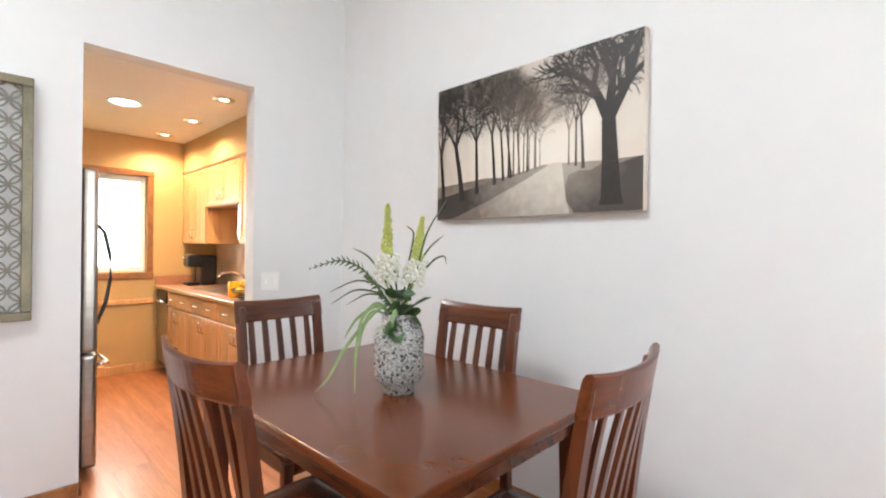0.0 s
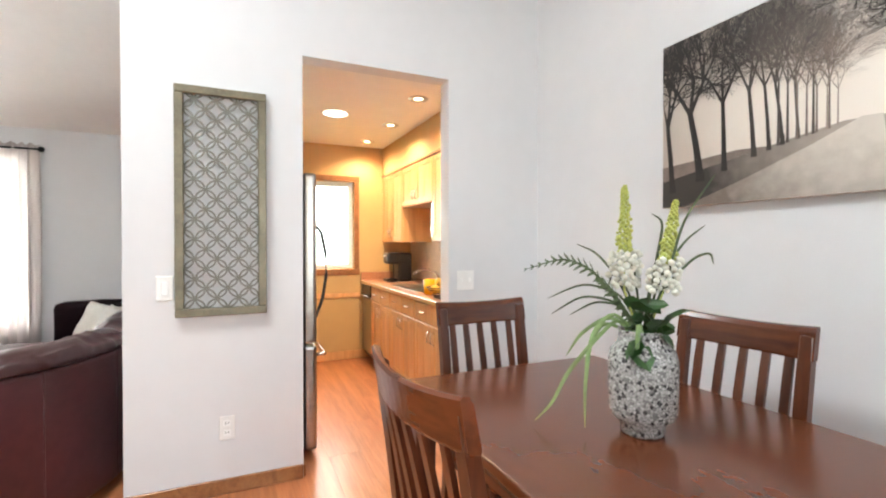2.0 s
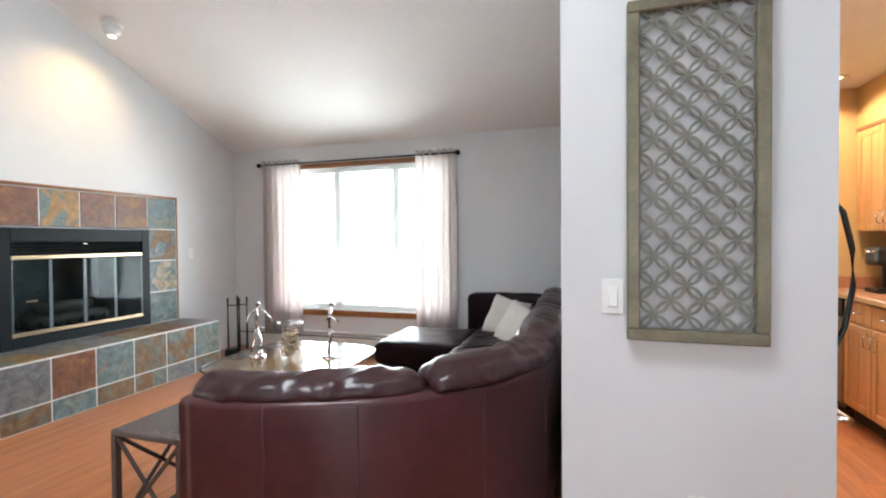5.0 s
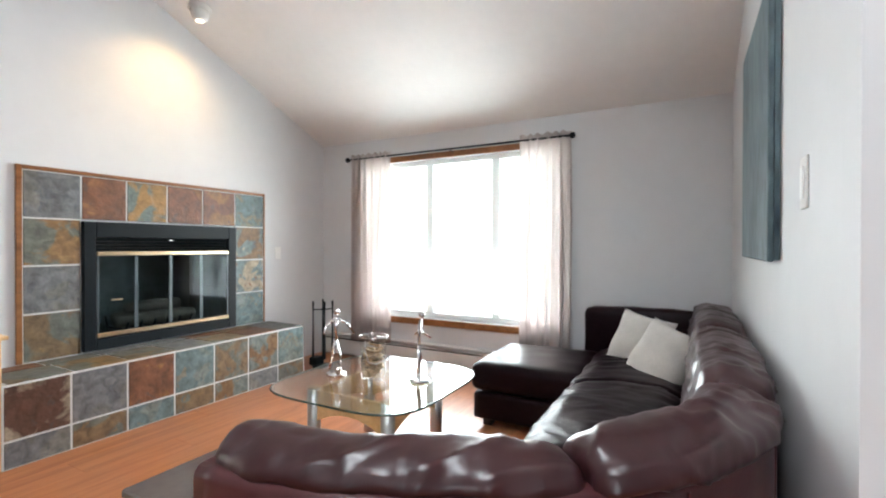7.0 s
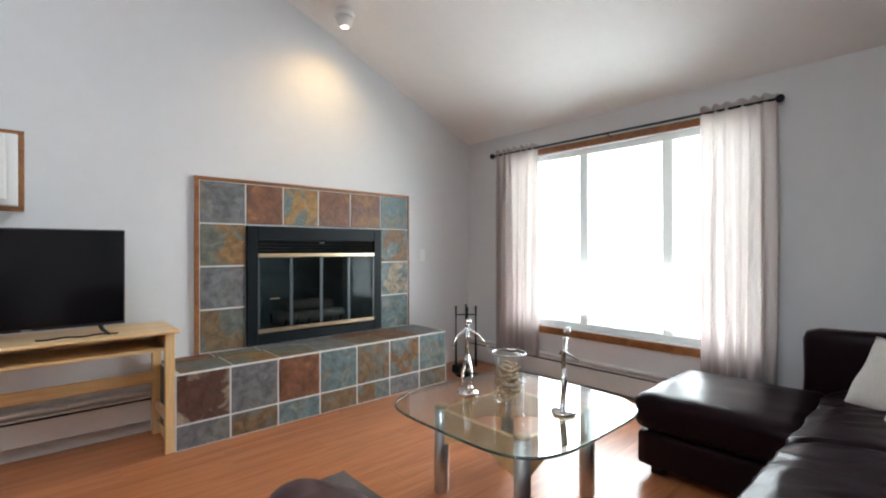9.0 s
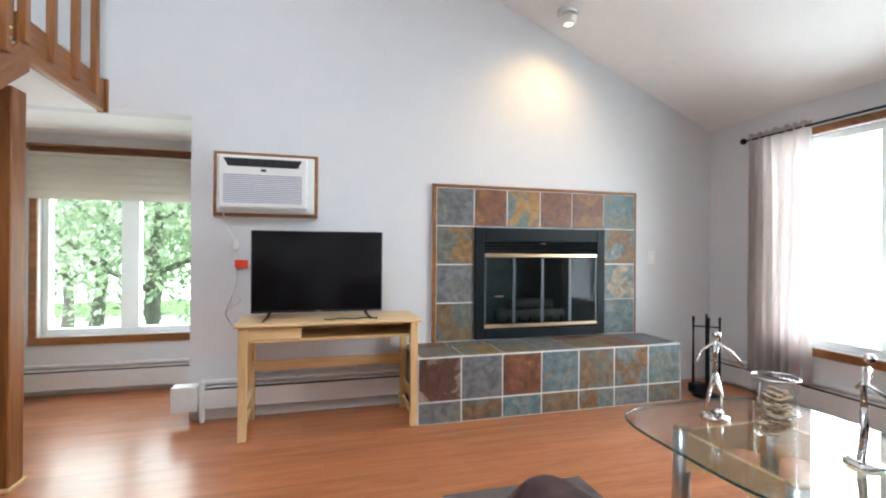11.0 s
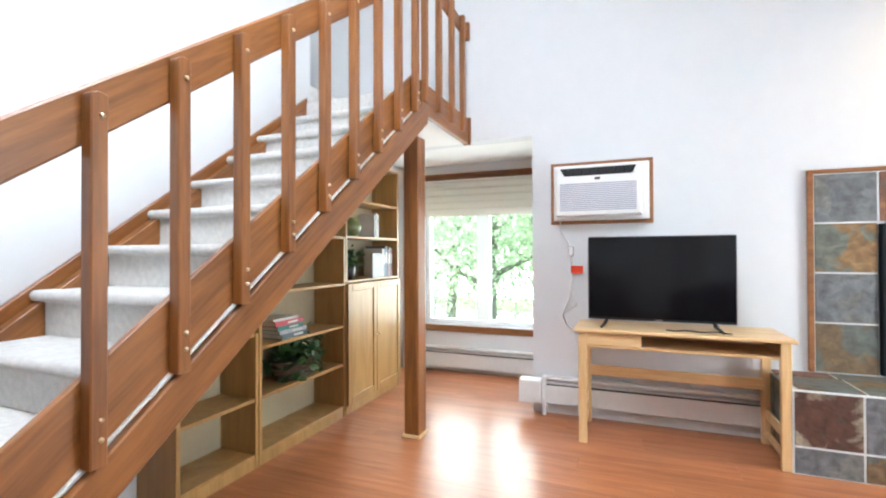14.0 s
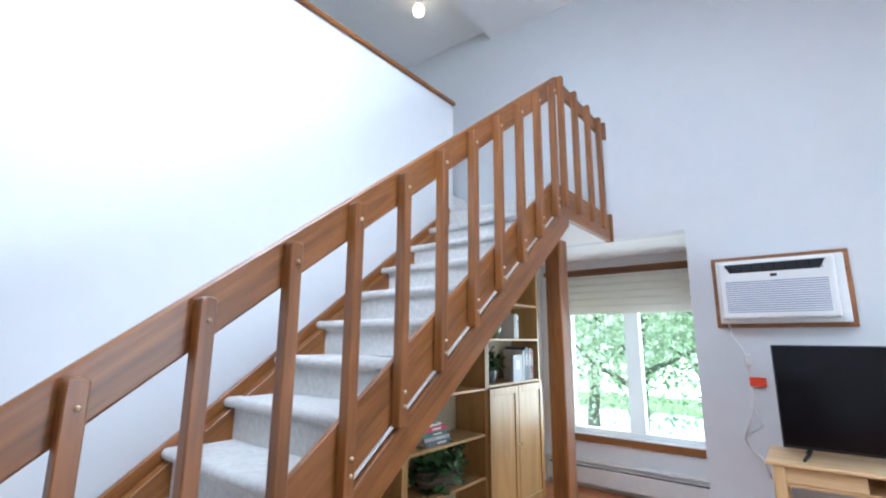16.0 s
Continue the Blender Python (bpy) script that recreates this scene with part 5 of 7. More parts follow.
def curtain(y0, y1, z0, z1, folds, seed):
    random.seed(seed)
    bm = bmesh.new()
    ny, nz = folds * 10, 26
    ph = [random.random() * 6.28 for _ in range(4)]
    grid = []
    for j in range(nz + 1):
        v = j / nz
        r_ = []
        for i in range(ny + 1):
            u = i / ny
            amp = 0.026 * (0.75 + 0.5 * v)
            wave = math.sin(u * folds * 6.283 + 0.7 * math.sin(v * 2.2 + ph[0]) + ph[1]) + 0.45 * math.sin(u * folds * 11.3 + ph[2] + 1.2 * v)
            gather = 0.012 * math.sin(v * 3.1 + ph[3])
            yy = y0 + (y1 - y0) * (u + 0.02 * math.sin(6.283 * u * 2 + v * 3)) + gather * (u - 0.5)
            r_.append(bm.verts.new((WX + 0.085 + amp * wave * min(1, 0.25 + 3 * v), yy, z1 - (z1 - z0) * v + 0.01 * math.sin(u * folds * 6.283) * (1 - min(1, v * 8)))))
        grid.append(r_)
    for a, b in zip(grid, grid[1:]):
        for i in range(ny):
            bm.faces.new((a[i], a[i + 1], b[i + 1], b[i]))
    ob = part("curtain", bm, CURTAIN, None, "", True)
    sm = ob.modifiers.new("cloth", "SOLIDIFY")
    sm.thickness = 0.0012
    return tagged(ob, "sheer off-white curtain hanging in soft folds", "curtain", "living room curtains")


curtain(-3.47, -2.98, 0.20, 2.13, 7, 1)
curtain(-1.62, -1.19, 0.22, 2.13, 6, 2)

# roman shade in the alcove
shade_thing = thing("roman_shade", "pale striped roman shade drawn up over the alcove window", "window shade")
part("headrail", bm_box(-0.86, 0.46, -4.78, -4.755, 1.875, 1.905, 0.003), SHADE, shade_thing)
for i in range(5):
    zt = 1.875 - 0.066 * i
    part("fold", bm_prism([(-4.775, zt), (-4.768, zt), (-4.752 - 0.001 * i, zt - 0.05), (-4.758, zt - 0.072), (-4.770, zt - 0.07)], "x", -0.85, 0.45), SHADE, shade_thing, "folded cream cloth")
structure("alcove_beam_trim", bm_box(-0.86, 0.60, -4.796, -4.782, 1.93, 1.975, 0.003), OAKX, "oak trim above the alcove window", "trim")

# ---- blue canvas on the living room wall ----
canvas_mat = mat("blue_abstract_paint", (0.115, 0.165, 0.180), 0.5, spread=0.8, scale=3.0, second=(0.003, 0.016, 0.026), bump=0.3, bscale=40, stretch=(1.0, 1.0, 0.4))
cv_ = thing("abstract_canvas", "tall teal and grey abstract painting on canvas", "painting")
part("canvas", bm_box(-4.09, -3.24, -0.098, -0.078, 1.13, 2.10, 0.004), canvas_mat, cv_, "painted canvas face")
for q in ((-4.085, -4.05, 1.135, 2.095), (-3.28, -3.245, 1.135, 2.095), (-4.049, -3.281, 1.135, 1.17), (-4.049, -3.281, 2.06, 2.095)):
    part("wrapped_edge", bm_box(q[0], q[1], -0.0775, -0.063, q[2], q[3]), canvas_mat, cv_, "painted canvas wrapped over the stretcher")

# ---- dining table and chairs ----
TABLETOP = mat("polished_cherry_top", (0.122, 0.0330, 0.0108), 0.23, spread=0.20, scale=1.8, rough_var=0.05, coat=0.10, stretch=(0.8, 1.3, 1.0))
table = thing("dining_table", "dark cherry stained dining table with square legs", "table", (-0.875, 1.40, 0))
TX, TY = 0.615, 0.462
part("tabletop", bm_box(-TX, TX, -TY, TY, 0.718, 0.747, 0.007, 2), TABLETOP, table, "polished dark cherry tabletop")
for s_ in (-1, 1):
    part("apron", bm_box(-TX + 0.13, TX - 0.13, s_ * (TY - 0.075) - 0.011, s_ * (TY - 0.075) + 0.011, 0.625, 0.7175, 0.002), CHERRY, table)
    part("apron", bm_box(s_ * (TX - 0.085) - 0.011, s_ * (TX - 0.085) + 0.011, -TY + 0.12, TY - 0.12, 0.625, 0.7175, 0.002), CHERRY, table)
    for t_ in (-1, 1):
        cx, cy = s_ * (TX - 0.085), t_ * (TY - 0.075)
        bm = bmesh.new()
        rings = []
        for z_, r_ in ((0.0, 0.026), (0.60, 0.038), (0.7175, 0.038)):
            rings.append([bm.verts.new((cx + a * r_, cy + b * r_, z_)) for a, b in ((-1, -1), (1, -1), (1, 1), (-1, 1))])
        for p, q in zip(rings, rings[1:]):
            for i in range(4):
                bm.faces.new((p[i], p[(i + 1) % 4], q[(i + 1) % 4], q[i]))
        bm.faces.new(rings[0])
        bm.faces.new(rings[-1])
        bmesh.ops.bevel(bm, geom=bm.edges[:], offset=0.004, segments=1, affect="EDGES")
        part("leg", bm, CHERRYZ, table, "square tapered leg")


def back_y(z):
    """Lean of the chair's back above the seat, in its own axes."""
    u = max(0.0, (z - 0.44) / 0.56)
    return -0.175 - 0.035 * u - 0.035 * u * u


def dining_chair(m):
    c = thing("dining_chair", "dark cherry wooden dining chair with a slatted back", "chair", group="chairs round the dining table")
    hw = 0.205
    for sx in (-1, 1):
        pts = []
        for i in range(11):
            z_ = i / 10 * 0.973
            y_ = back_y(z_) if z_ > 0.44 else -0.175 - 0.07 * (1 - z_ / 0.44) ** 2
            pts.append((y_, z_))
        poly = [(y_ + 0.019 - 0.006 * (z_ / 1.0), z_) for y_, z_ in pts] + [(y_ - 0.019 + 0.004 * (z_ / 1.0), z_) for y_, z_ in reversed(pts)]
        part("back_post", bm_prism(poly, "x", sx * (hw - 0.018) - 0.018, sx * (hw - 0.018) + 0.018, 0.004), CHERRYZ, c)
        part("front_leg", bm_box(sx * (hw - 0.015) - 0.019, sx * (hw - 0.015) + 0.019, 0.17, 0.208, 0.0, 0.432, 0.004), CHERRYZ, c)
        part("side_rail", bm_box(sx * (hw - 0.02) - 0.010, sx * (hw - 0.02) + 0.010, -0.155, 0.168, 0.375, 0.431, 0.002), CHERRY, c)
        part("side_stretcher", bm_box(sx * (hw - 0.02) - 0.008, sx * (hw - 0.02) + 0.008, -0.175, 0.168, 0.20, 0.232, 0.002), CHERRY, c)
    part("front_rail", bm_box(-hw + 0.036, hw - 0.036, 0.180, 0.200, 0.375, 0.431, 0.002), CHERRY, c)
    part("rear_rail", bm_box(-hw + 0.037, hw - 0.037, -0.180, -0.160, 0.375, 0.431, 0.002), CHERRY, c)
    part("stretcher", bm_box(-hw + 0.03, hw - 0.03, -0.01, 0.008, 0.205, 0.23, 0.002), CHERRY, c)
    part("seat", puff(-0.215, 0.215, -0.158, 0.222, 0.433, 0.466, 0.014, 0.0, 8), CHERRY, c, "shaped wooden seat", True)
    # curved crest rail, hollow towards the sitter
    bm = bmesh.new()
    n = 14
    rings = []
    for i in range(n + 1):
        u = -1 + 2 * i / n
        x_ = u * (hw + 0.004)
        bow = -0.034 * (1 - u * u)
        ring = []
        for z_, o in ((0.904, 0.011), (0.911, 0.014), (0.973, 0.012), (0.987, 0.006), (0.990, -0.004), (0.984, -0.012), (0.911, -0.012), (0.904, -0.008)):
            zz = z_ + (0.012 * (u * u) if z_ > 0.95 else -0.004 * (1 - u * u))
            ring.append(bm.verts.new((x_, back_y(zz) + bow + o, zz)))
        rings.append(ring)
    for p, q in zip(rings, rings[1:]):
        for i in range(8):
            bm.faces.new((p[i], p[(i + 1) % 8], q[(i + 1) % 8], q[i]))
    bm.faces.new(rings[0])
    bm.faces.new(rings[-1])
    part("crest_rail", bm, CHERRY, c, "curved top rail", False)
    part("lower_back_rail", bm_box(-hw + 0.037, hw - 0.037, back_y(0.52) - 0.012, back_y(0.52) + 0.010, 0.505, 0.54, 0.003), CHERRY, c)
    for i in range(5):
        u = -0.67 + 0.335 * i
        x_ = u * hw
        pts = []
        for j in range(6):
            z_ = 0.535 + (0.912 - 0.535) * j / 5
            pts.append((back_y(z_) - 0.034 * (1 - u * u) * (j / 5), z_))
        poly = [(y_ + 0.006, z_) for y_, z_ in pts] + [(y_ - 0.006, z_) for y_, z_ in reversed(pts)]
        part("slat", bm_prism(poly, "x", x_ - 0.0125, x_ + 0.0125, 0.002), CHERRYZ, c)
    c.matrix_world = m
    return c


first_chair = dining_chair(pose(-0.773, 0.977, 0, 0, 0, 3.5))
copy_thing(first_chair, pose(-1.390, 1.377, 0, 0, 0, -89))
copy_thing(first_chair, pose(-0.857, 1.674, 0, 0, 0, 184))
copy_thing(first_chair, pose(-0.256, 1.386, 0, 0, 0, 92.8))

# ---- vase with flowers ----
MOSAIC = bpy.data.materials.new("mosaic_glass")
MOSAIC.use_nodes = True
mn, ml = MOSAIC.node_tree.nodes, MOSAIC.node_tree.links
mb = mn["Principled BSDF"]
m_tc, m_v, m_v2, m_r, m_r2, m_mx = mn.new("ShaderNodeTexCoord"), mn.new("ShaderNodeTexVoronoi"), mn.new("ShaderNodeTexVoronoi"), mn.new("ShaderNodeValToRGB"), mn.new("ShaderNodeValToRGB"), mn.new("ShaderNodeMix")
m_v.inputs["Scale"].default_value = m_v2.inputs["Scale"].default_value = 128
m_v2.feature = "DISTANCE_TO_EDGE"
for nd in (m_v, m_v2):
    ml.new(m_tc.outputs["Object"], nd.inputs["Vector"])
m_r.color_ramp.interpolation = "CONSTANT"
m_r.color_ramp.elements[0].color = (0.44, 0.44, 0.42, 1)
m_r.color_ramp.elements[1].position, m_r.color_ramp.elements[1].color = 0.86, (0.06, 0.06, 0.06, 1)
for pos, g in ((0.34, 0.55), (0.52, 0.24), (0.64, 0.47)):
    e = m_r.color_ramp.elements.new(pos)
    e.color = (g, g, g * 0.96, 1)
sep = mn.new("ShaderNodeSeparateColor")
ml.new(m_v.outputs["Color"], sep.inputs[0])
ml.new(sep.outputs[0], m_r.inputs[0])
m_r2.color_ramp.elements[0].position, m_r2.color_ramp.elements[1].position = 0.03, 0.08
ml.new(m_v2.outputs["Distance"], m_r2.inputs[0])
m_mx.data_type = "RGBA"
m_mx.inputs[6].default_value = (0.17, 0.17, 0.165, 1)
ml.new(m_r2.outputs[0], m_mx.inputs[0])
ml.new(m_r.outputs[0], m_mx.inputs[7])
ml.new(m_mx.outputs[2], mb.inputs["Base Color"])
mb.inputs["Roughness"].default_value, mb.inputs["Metallic"].default_value = 0.22, 0.15
m_b = mn.new("ShaderNodeBump")
m_b.inputs["Strength"].default_value, m_b.inputs["Distance"].default_value = 0.6, 0.004
ml.new(m_r2.outputs[0], m_b.inputs["Height"])
ml.new(m_b.outputs[0], mb.inputs["Normal"])

VX, VY, VZ = -0.79, 1.385, 0.7475
vase = thing("flower_vase", "black and white mosaic glass vase of artificial flowers and grasses", "vase", (VX, VY, VZ))
part("vase_body", bm_lathe([(0.050, 0.0), (0.054, 0.006), (0.056, 0.03), (0.078, 0.045), (0.085, 0.065), (0.086, 0.19), (0.080, 0.215), (0.062, 0.235), (0.058, 0.262), (0.063, 0.270), (0.056, 0.268), (0.05, 0.24)], 40), MOSAIC, vase, "crackled black and white mosaic body", True)
# the picture's left and right, as seen from the dining side
ex, ey = Vector((0.72, 0.69, 0)), Vector((-0.69, 0.72, 0))


def blade(points, width, bm):
    """A long flat grass blade with a keel."""
    pts = [ex * p[0] + ey * p[2] + Vector((0, 0, p[1])) for p in points]
    fine = []
    for i in range(len(pts) - 1):
        for k in range(5):
            fine.append(pts[i].lerp(pts[i + 1], k / 5))
    fine.append(pts[-1])
    for _ in range(3):
        fine = [fine[0]] + [(fine[i - 1] + 2 * fine[i] + fine[i + 1]) / 4 for i in range(1, len(fine) - 1)] + [fine[-1]]
    n = len(fine)
    rows_ = []
    for i, p in enumerate(fine):
        d = (fine[min(i + 1, n - 1)] - fine[max(i - 1, 0)]).normalized()
        side = d.cross(ey + Vector((0, 0, 0.2))).normalized()
        w = width * math.sin(math.pi * min(1, 0.12 + 0.88 * i / (n - 1))) ** 0.7 + 0.0006
        rows_.append([bm.verts.new(p + side * w), bm.verts.new(p + ey * -w * 0.35), bm.verts.new(p - side * w)])
    for a, b in zip(rows_, rows_[1:]):
        bm.faces.new((a[0], a[1], b[1], b[0]))
        bm.faces.new((a[1], a[2], b[2], b[1]))
    return fine


g1, g2 = bmesh.new(), bmesh.new()
for pts in ([(0, 0.24, 0), (-0.06, 0.30, 0), (-0.13, 0.22, -0.02), (-0.19, 0.14, -0.03), (-0.225, 0.06, -0.05), (-0.27, 0.012, -0.06)],
            [(0, 0.24, -0.02), (-0.07, 0.32, -0.03), (-0.125, 0.26, -0.05), (-0.14, 0.12, -0.06), (-0.138, 0.015, -0.07)],
            [(0, 0.24, 0), (-0.08, 0.30, 0.03), (-0.16, 0.24, 0.04), (-0.20, 0.17, 0.05)],
            [(0.005, 0.23, -0.05), (-0.01, 0.30, -0.06), (-0.015, 0.24, -0.075), (-0.01, 0.19, -0.08)],
            [(0, 0.24, 0.02), (-0.10, 0.28, 0.05), (-0.14, 0.2, 0.06), (-0.15, 0.13, 0.07)]):
    blade(pts, 0.005, g1)
for pts in ([(0, 0.25, 0), (-0.05, 0.36, 0), (-0.15, 0.385, 0.02), (-0.25, 0.335, 0.03)],
            [(0, 0.25, 0), (-0.06, 0.34, -0.01), (-0.15, 0.355, -0.02), (-0.23, 0.30, -0.03)],
            [(0, 0.25, 0), (-0.06, 0.40, 0.02), (-0.12, 0.47, 0.03), (-0.17, 0.49, 0.03)],
            [(0, 0.25, 0), (-0.05, 0.33, 0), (-0.12, 0.335, 0.02), (-0.19, 0.29, 0.03)],
            [(0, 0.25, 0), (-0.02, 0.42, 0.02), (-0.05, 0.53, 0.03), (-0.03, 0.56, 0.03)],
            [(0, 0.25, 0), (0.03, 0.44, 0.0), (0.05, 0.55, 0.01), (0.02, 0.57, 0.01)],
            [(0, 0.25, 0), (0.04, 0.40, 0.03), (0.10, 0.50, 0.04), (0.15, 0.54, 0.05)],
            [(0, 0.25, 0), (0.05, 0.38, 0), (0.12, 0.46, 0), (0.155, 0.47, 0.0), (0.16, 0.44, 0)],
            [(0, 0.25, 0), (0.06, 0.42, -0.02), (0.09, 0.55, -0.02), (0.16, 0.66, -0.02)],
            [(0, 0.25, 0), (-0.04, 0.38, 0.05), (-0.08, 0.41, 0.10), (-0.09, 0.36, 0.16)],
            [(0, 0.25, 0), (0.02, 0.40, 0.06), (0.06, 0.46, 0.13), (0.10, 0.42, 0.20)]):
    blade(pts, 0.0028, g2)
part("grass_tuft", g1, REED, vase, "long pale green drooping blades")
part("stem_tuft", g2, FERN, vase, "thin dark curved grass stems")


def fern(points, length, bm, seed):
    random.seed(seed)
    spine = blade(points, 0.003, bm)
    n = len(spine)
    for i in range(3, n):
        u = i / (n - 1)
        d = (spine[min(i + 1, n - 1)] - spine[i - 1]).normalized()
        for s in (-1, 1):
            out = (Vector((0, 0, 1)) * 0.75 * s + ey * 0.5 * s + d * 0.7).normalized()
            ln = length * math.sin(math.pi * (0.12 + 0.80 * u)) * random.uniform(0.8, 1.15)
            a = spine[i]
            w = d * 0.0045
            v = [bm.verts.new(p) for p in (a - w, a + w, a + out * ln * 0.6 + w * 0.9, a + out * ln, a + out * ln * 0.6 - w * 0.6)]
            bm.faces.new(v)


f1 = bmesh.new()
fern([(0, 0.24, 0), (-0.05, 0.32, 0), (-0.12, 0.42, -0.01), (-0.20, 0.455, -0.02), (-0.30, 0.42, -0.03)], 0.032, f1, 4)
fern([(0, 0.24, -0.02), (-0.03, 0.30, -0.03), (-0.08, 0.38, -0.04), (-0.11, 0.40, -0.05)], 0.030, f1, 5)
part("fern_frond", f1, FERN, vase, "dark green fern fronds")


def spike(base, tip, mat_, mat2, seed):
    """A tapering flower spike of many small florets: lime above, white below."""
    random.seed(seed)
    lo, hi = bmesh.new(), bmesh.new()
    p0, p1 = ex * base[0] + Vector((0, 0, base[1])), ex * tip[0] + Vector((0, 0, tip[1]))
    bm_tube([Vector((0, 0, 0.22)), p0, p1], 0.003, 6, hi)
    for i in range(190):
        u = i / 190
        r = (0.040 if u < 0.35 else 0.028 * (1 - u) + 0.006)
        a = i * 2.4
        c = p0.lerp(p1, u) + Vector((math.cos(a), math.sin(a), 0.25)) * r * random.uniform(0.5, 1.0)
        s = (0.0082 if u < 0.35 else 0.007 - 0.003 * u) * random.uniform(0.8, 1.3)
        bmesh.ops.create_icosphere(lo if u < 0.35 else hi, subdivisions=1, radius=s, matrix=Matrix.Translation(c))
    part("flower_spike", hi, mat_, vase, "lime green tapering flower spike", True)
    part("white_flower_spike", lo, mat2, vase, "clustered white florets", True)


spike((-0.045, 0.37), (-0.045, 0.645), LIME, PETAL, 1)
spike((0.045, 0.36), (0.075, 0.60), LIME, PETAL, 2)
part("broad_leaves", leaf_cluster(26, 0.055, 0.055, 0.08, 0.065, 8, 0.6), PLANT, vase, "broad dark green leaves").location = (0.02, -0.01, 0.27)

# ---- pierced wall panel ----
panel = thing("lattice_wall_panel", "antique silver framed wall panel of pierced grey lattice", "wall decor")
Y0, Y1, Z0, Z1, FW = 0.152, 0.557, 0.890, 1.994, 0.039
for q in ((Y0, Y1, Z1 - FW, Z1), (Y0, Y1, Z0, Z0 + FW), (Y0, Y0 + FW, Z0 + FW, Z1 - FW), (Y1 - FW, Y1, Z0 + FW, Z1 - FW)):
    part("frame", bm_box(KX + 0.004, KX + 0.037, q[0], q[1], q[2], q[3], 0.004), SILVERPANEL, panel, "brushed antique silver frame")
lat = bmesh.new()
pit = 0.096
for k in range(2):
    for i in range(-1, 5):
        for j in range(-1, 13):
            cy, cz = Y0 + FW + 0.044 + (i + 0.5 * k) * pit, Z0 + FW - 0.0025 + (j + 0.5 * k) * pit
            rings = []
            for t in range(25):
                a = 2 * math.pi * t / 24
                r = 0.0445
                rings.append([(KX + dx + 0.0006 * k, cy + (r + dr) * math.cos(a), cz + (r + dr) * math.sin(a)) for dr, dx in ((-0.0041, 0.016), (0.0041, 0.016), (0.0041, 0.021), (-0.0041, 0.021))])
            for p, q in zip(rings, rings[1:]):
                if all(Y0 + 0.030 < v[1] < Y1 - 0.030 and Z0 + 0.030 < v[2] < Z1 - 0.030 for v in p + q):
                    va, vb = [lat.verts.new(v) for v in p], [lat.verts.new(v) for v in q]
                    for t in range(4):
                        lat.faces.new((va[t], va[(t + 1) % 4], vb[(t + 1) % 4], vb[t]))
tagged(part("lattice", lat, SCREEN_LATTICE, panel, "pierced grey lattice of interlaced rings"), kind="stuff")

# ---- canvas picture of a misty tree avenue ----
PX0, PX1, PZ0, PZ1, PF = -1.412, -0.272, 1.400, 2.128, PY - 0.042
SEPIA = bpy.data.materials.new("sepia_mist")
SEPIA.use_nodes = True
pn, pl_ = SEPIA.node_tree.nodes, SEPIA.node_tree.links
p_tc, p_map, p_g, p_r, p_n, p_add = pn.new("ShaderNodeTexCoord"), pn.new("ShaderNodeMapping"), pn.new("ShaderNodeTexGradient"), pn.new("ShaderNodeValToRGB"), pn.new("ShaderNodeTexNoise"), pn.new("ShaderNodeMath")
p_g.gradient_type = "SPHERICAL"
p_map.inputs["Location"].default_value = (0.70 * 1.15, 0, -1.78 * 1.5)
p_map.inputs["Scale"].default_value = (1.15, 0.0, 1.5)
pl_.new(p_tc.outputs["Object"], p_map.inputs[0])
pl_.new(p_map.outputs[0], p_g.inputs[0])
pl_.new(p_tc.outputs["Object"], p_n.inputs["Vector"])
p_n.inputs["Scale"].default_value = 5
p_add.operation = "MULTIPLY_ADD"
p_add.inputs[1].default_value = 0.16
pl_.new(p_n.outputs[0], p_add.inputs[0])
pl_.new(p_g.outputs[0], p_add.inputs[2])
p_r.color_ramp.elements[0].color, p_r.color_ramp.elements[1].color = (0.36, 0.30, 0.245, 1), (0.80, 0.74, 0.66, 1)
p_r.color_ramp.elements[0].position, p_r.color_ramp.elements[1].position = 0.10, 0.85
pl_.new(p_add.outputs[0], p_r.inputs[0])
pl_.new(p_r.outputs[0], pn["Principled BSDF"].inputs["Base Color"])
pn["Principled BSDF"].inputs["Roughness"].default_value = 0.5


def printed(name, dark, mist, reach, grain):
    """Printed ink that fades into pale mist towards the end of the avenue, with a soft grain."""
    m = bpy.data.materials.new(name)
    m.use_nodes = True
    n, l = m.node_tree.nodes, m.node_tree.links
    tc, mp, g, nz, ad, rp = n.new("ShaderNodeTexCoord"), n.new("ShaderNodeMapping"), n.new("ShaderNodeTexGradient"), n.new("ShaderNodeTexNoise"), n.new("ShaderNodeMath"), n.new("ShaderNodeValToRGB")
    g.gradient_type = "SPHERICAL"
    mp.inputs["Location"].default_value = (0.66 / reach, 0, -1.70 / reach)
    mp.inputs["Scale"].default_value = (1 / reach, 0.0, 1 / reach)
    nz.inputs["Scale"].default_value, nz.inputs["Detail"].default_value = 22, 6
    ad.operation = "MULTIPLY_ADD"
    ad.inputs[1].default_value = grain
    rp.color_ramp.elements[0].color, rp.color_ramp.elements[1].color = (*dark, 1), (*mist, 1)
    rp.color_ramp.elements[0].position, rp.color_ramp.elements[1].position = 0.30 + grain * 0.5, 1.0
    l.new(tc.outputs["Object"], mp.inputs[0])
    l.new(tc.outputs["Object"], nz.inputs["Vector"])
    l.new(mp.outputs[0], g.inputs[0])
    l.new(nz.outputs[0], ad.inputs[0])
    l.new(g.outputs[0], ad.inputs[2])
    l.new(ad.outputs[0], rp.inputs[0])
    l.new(rp.outputs[0], n["Principled BSDF"].inputs["Base Color"])
    n["Principled BSDF"].inputs["Roughness"].default_value = 0.5
    return m


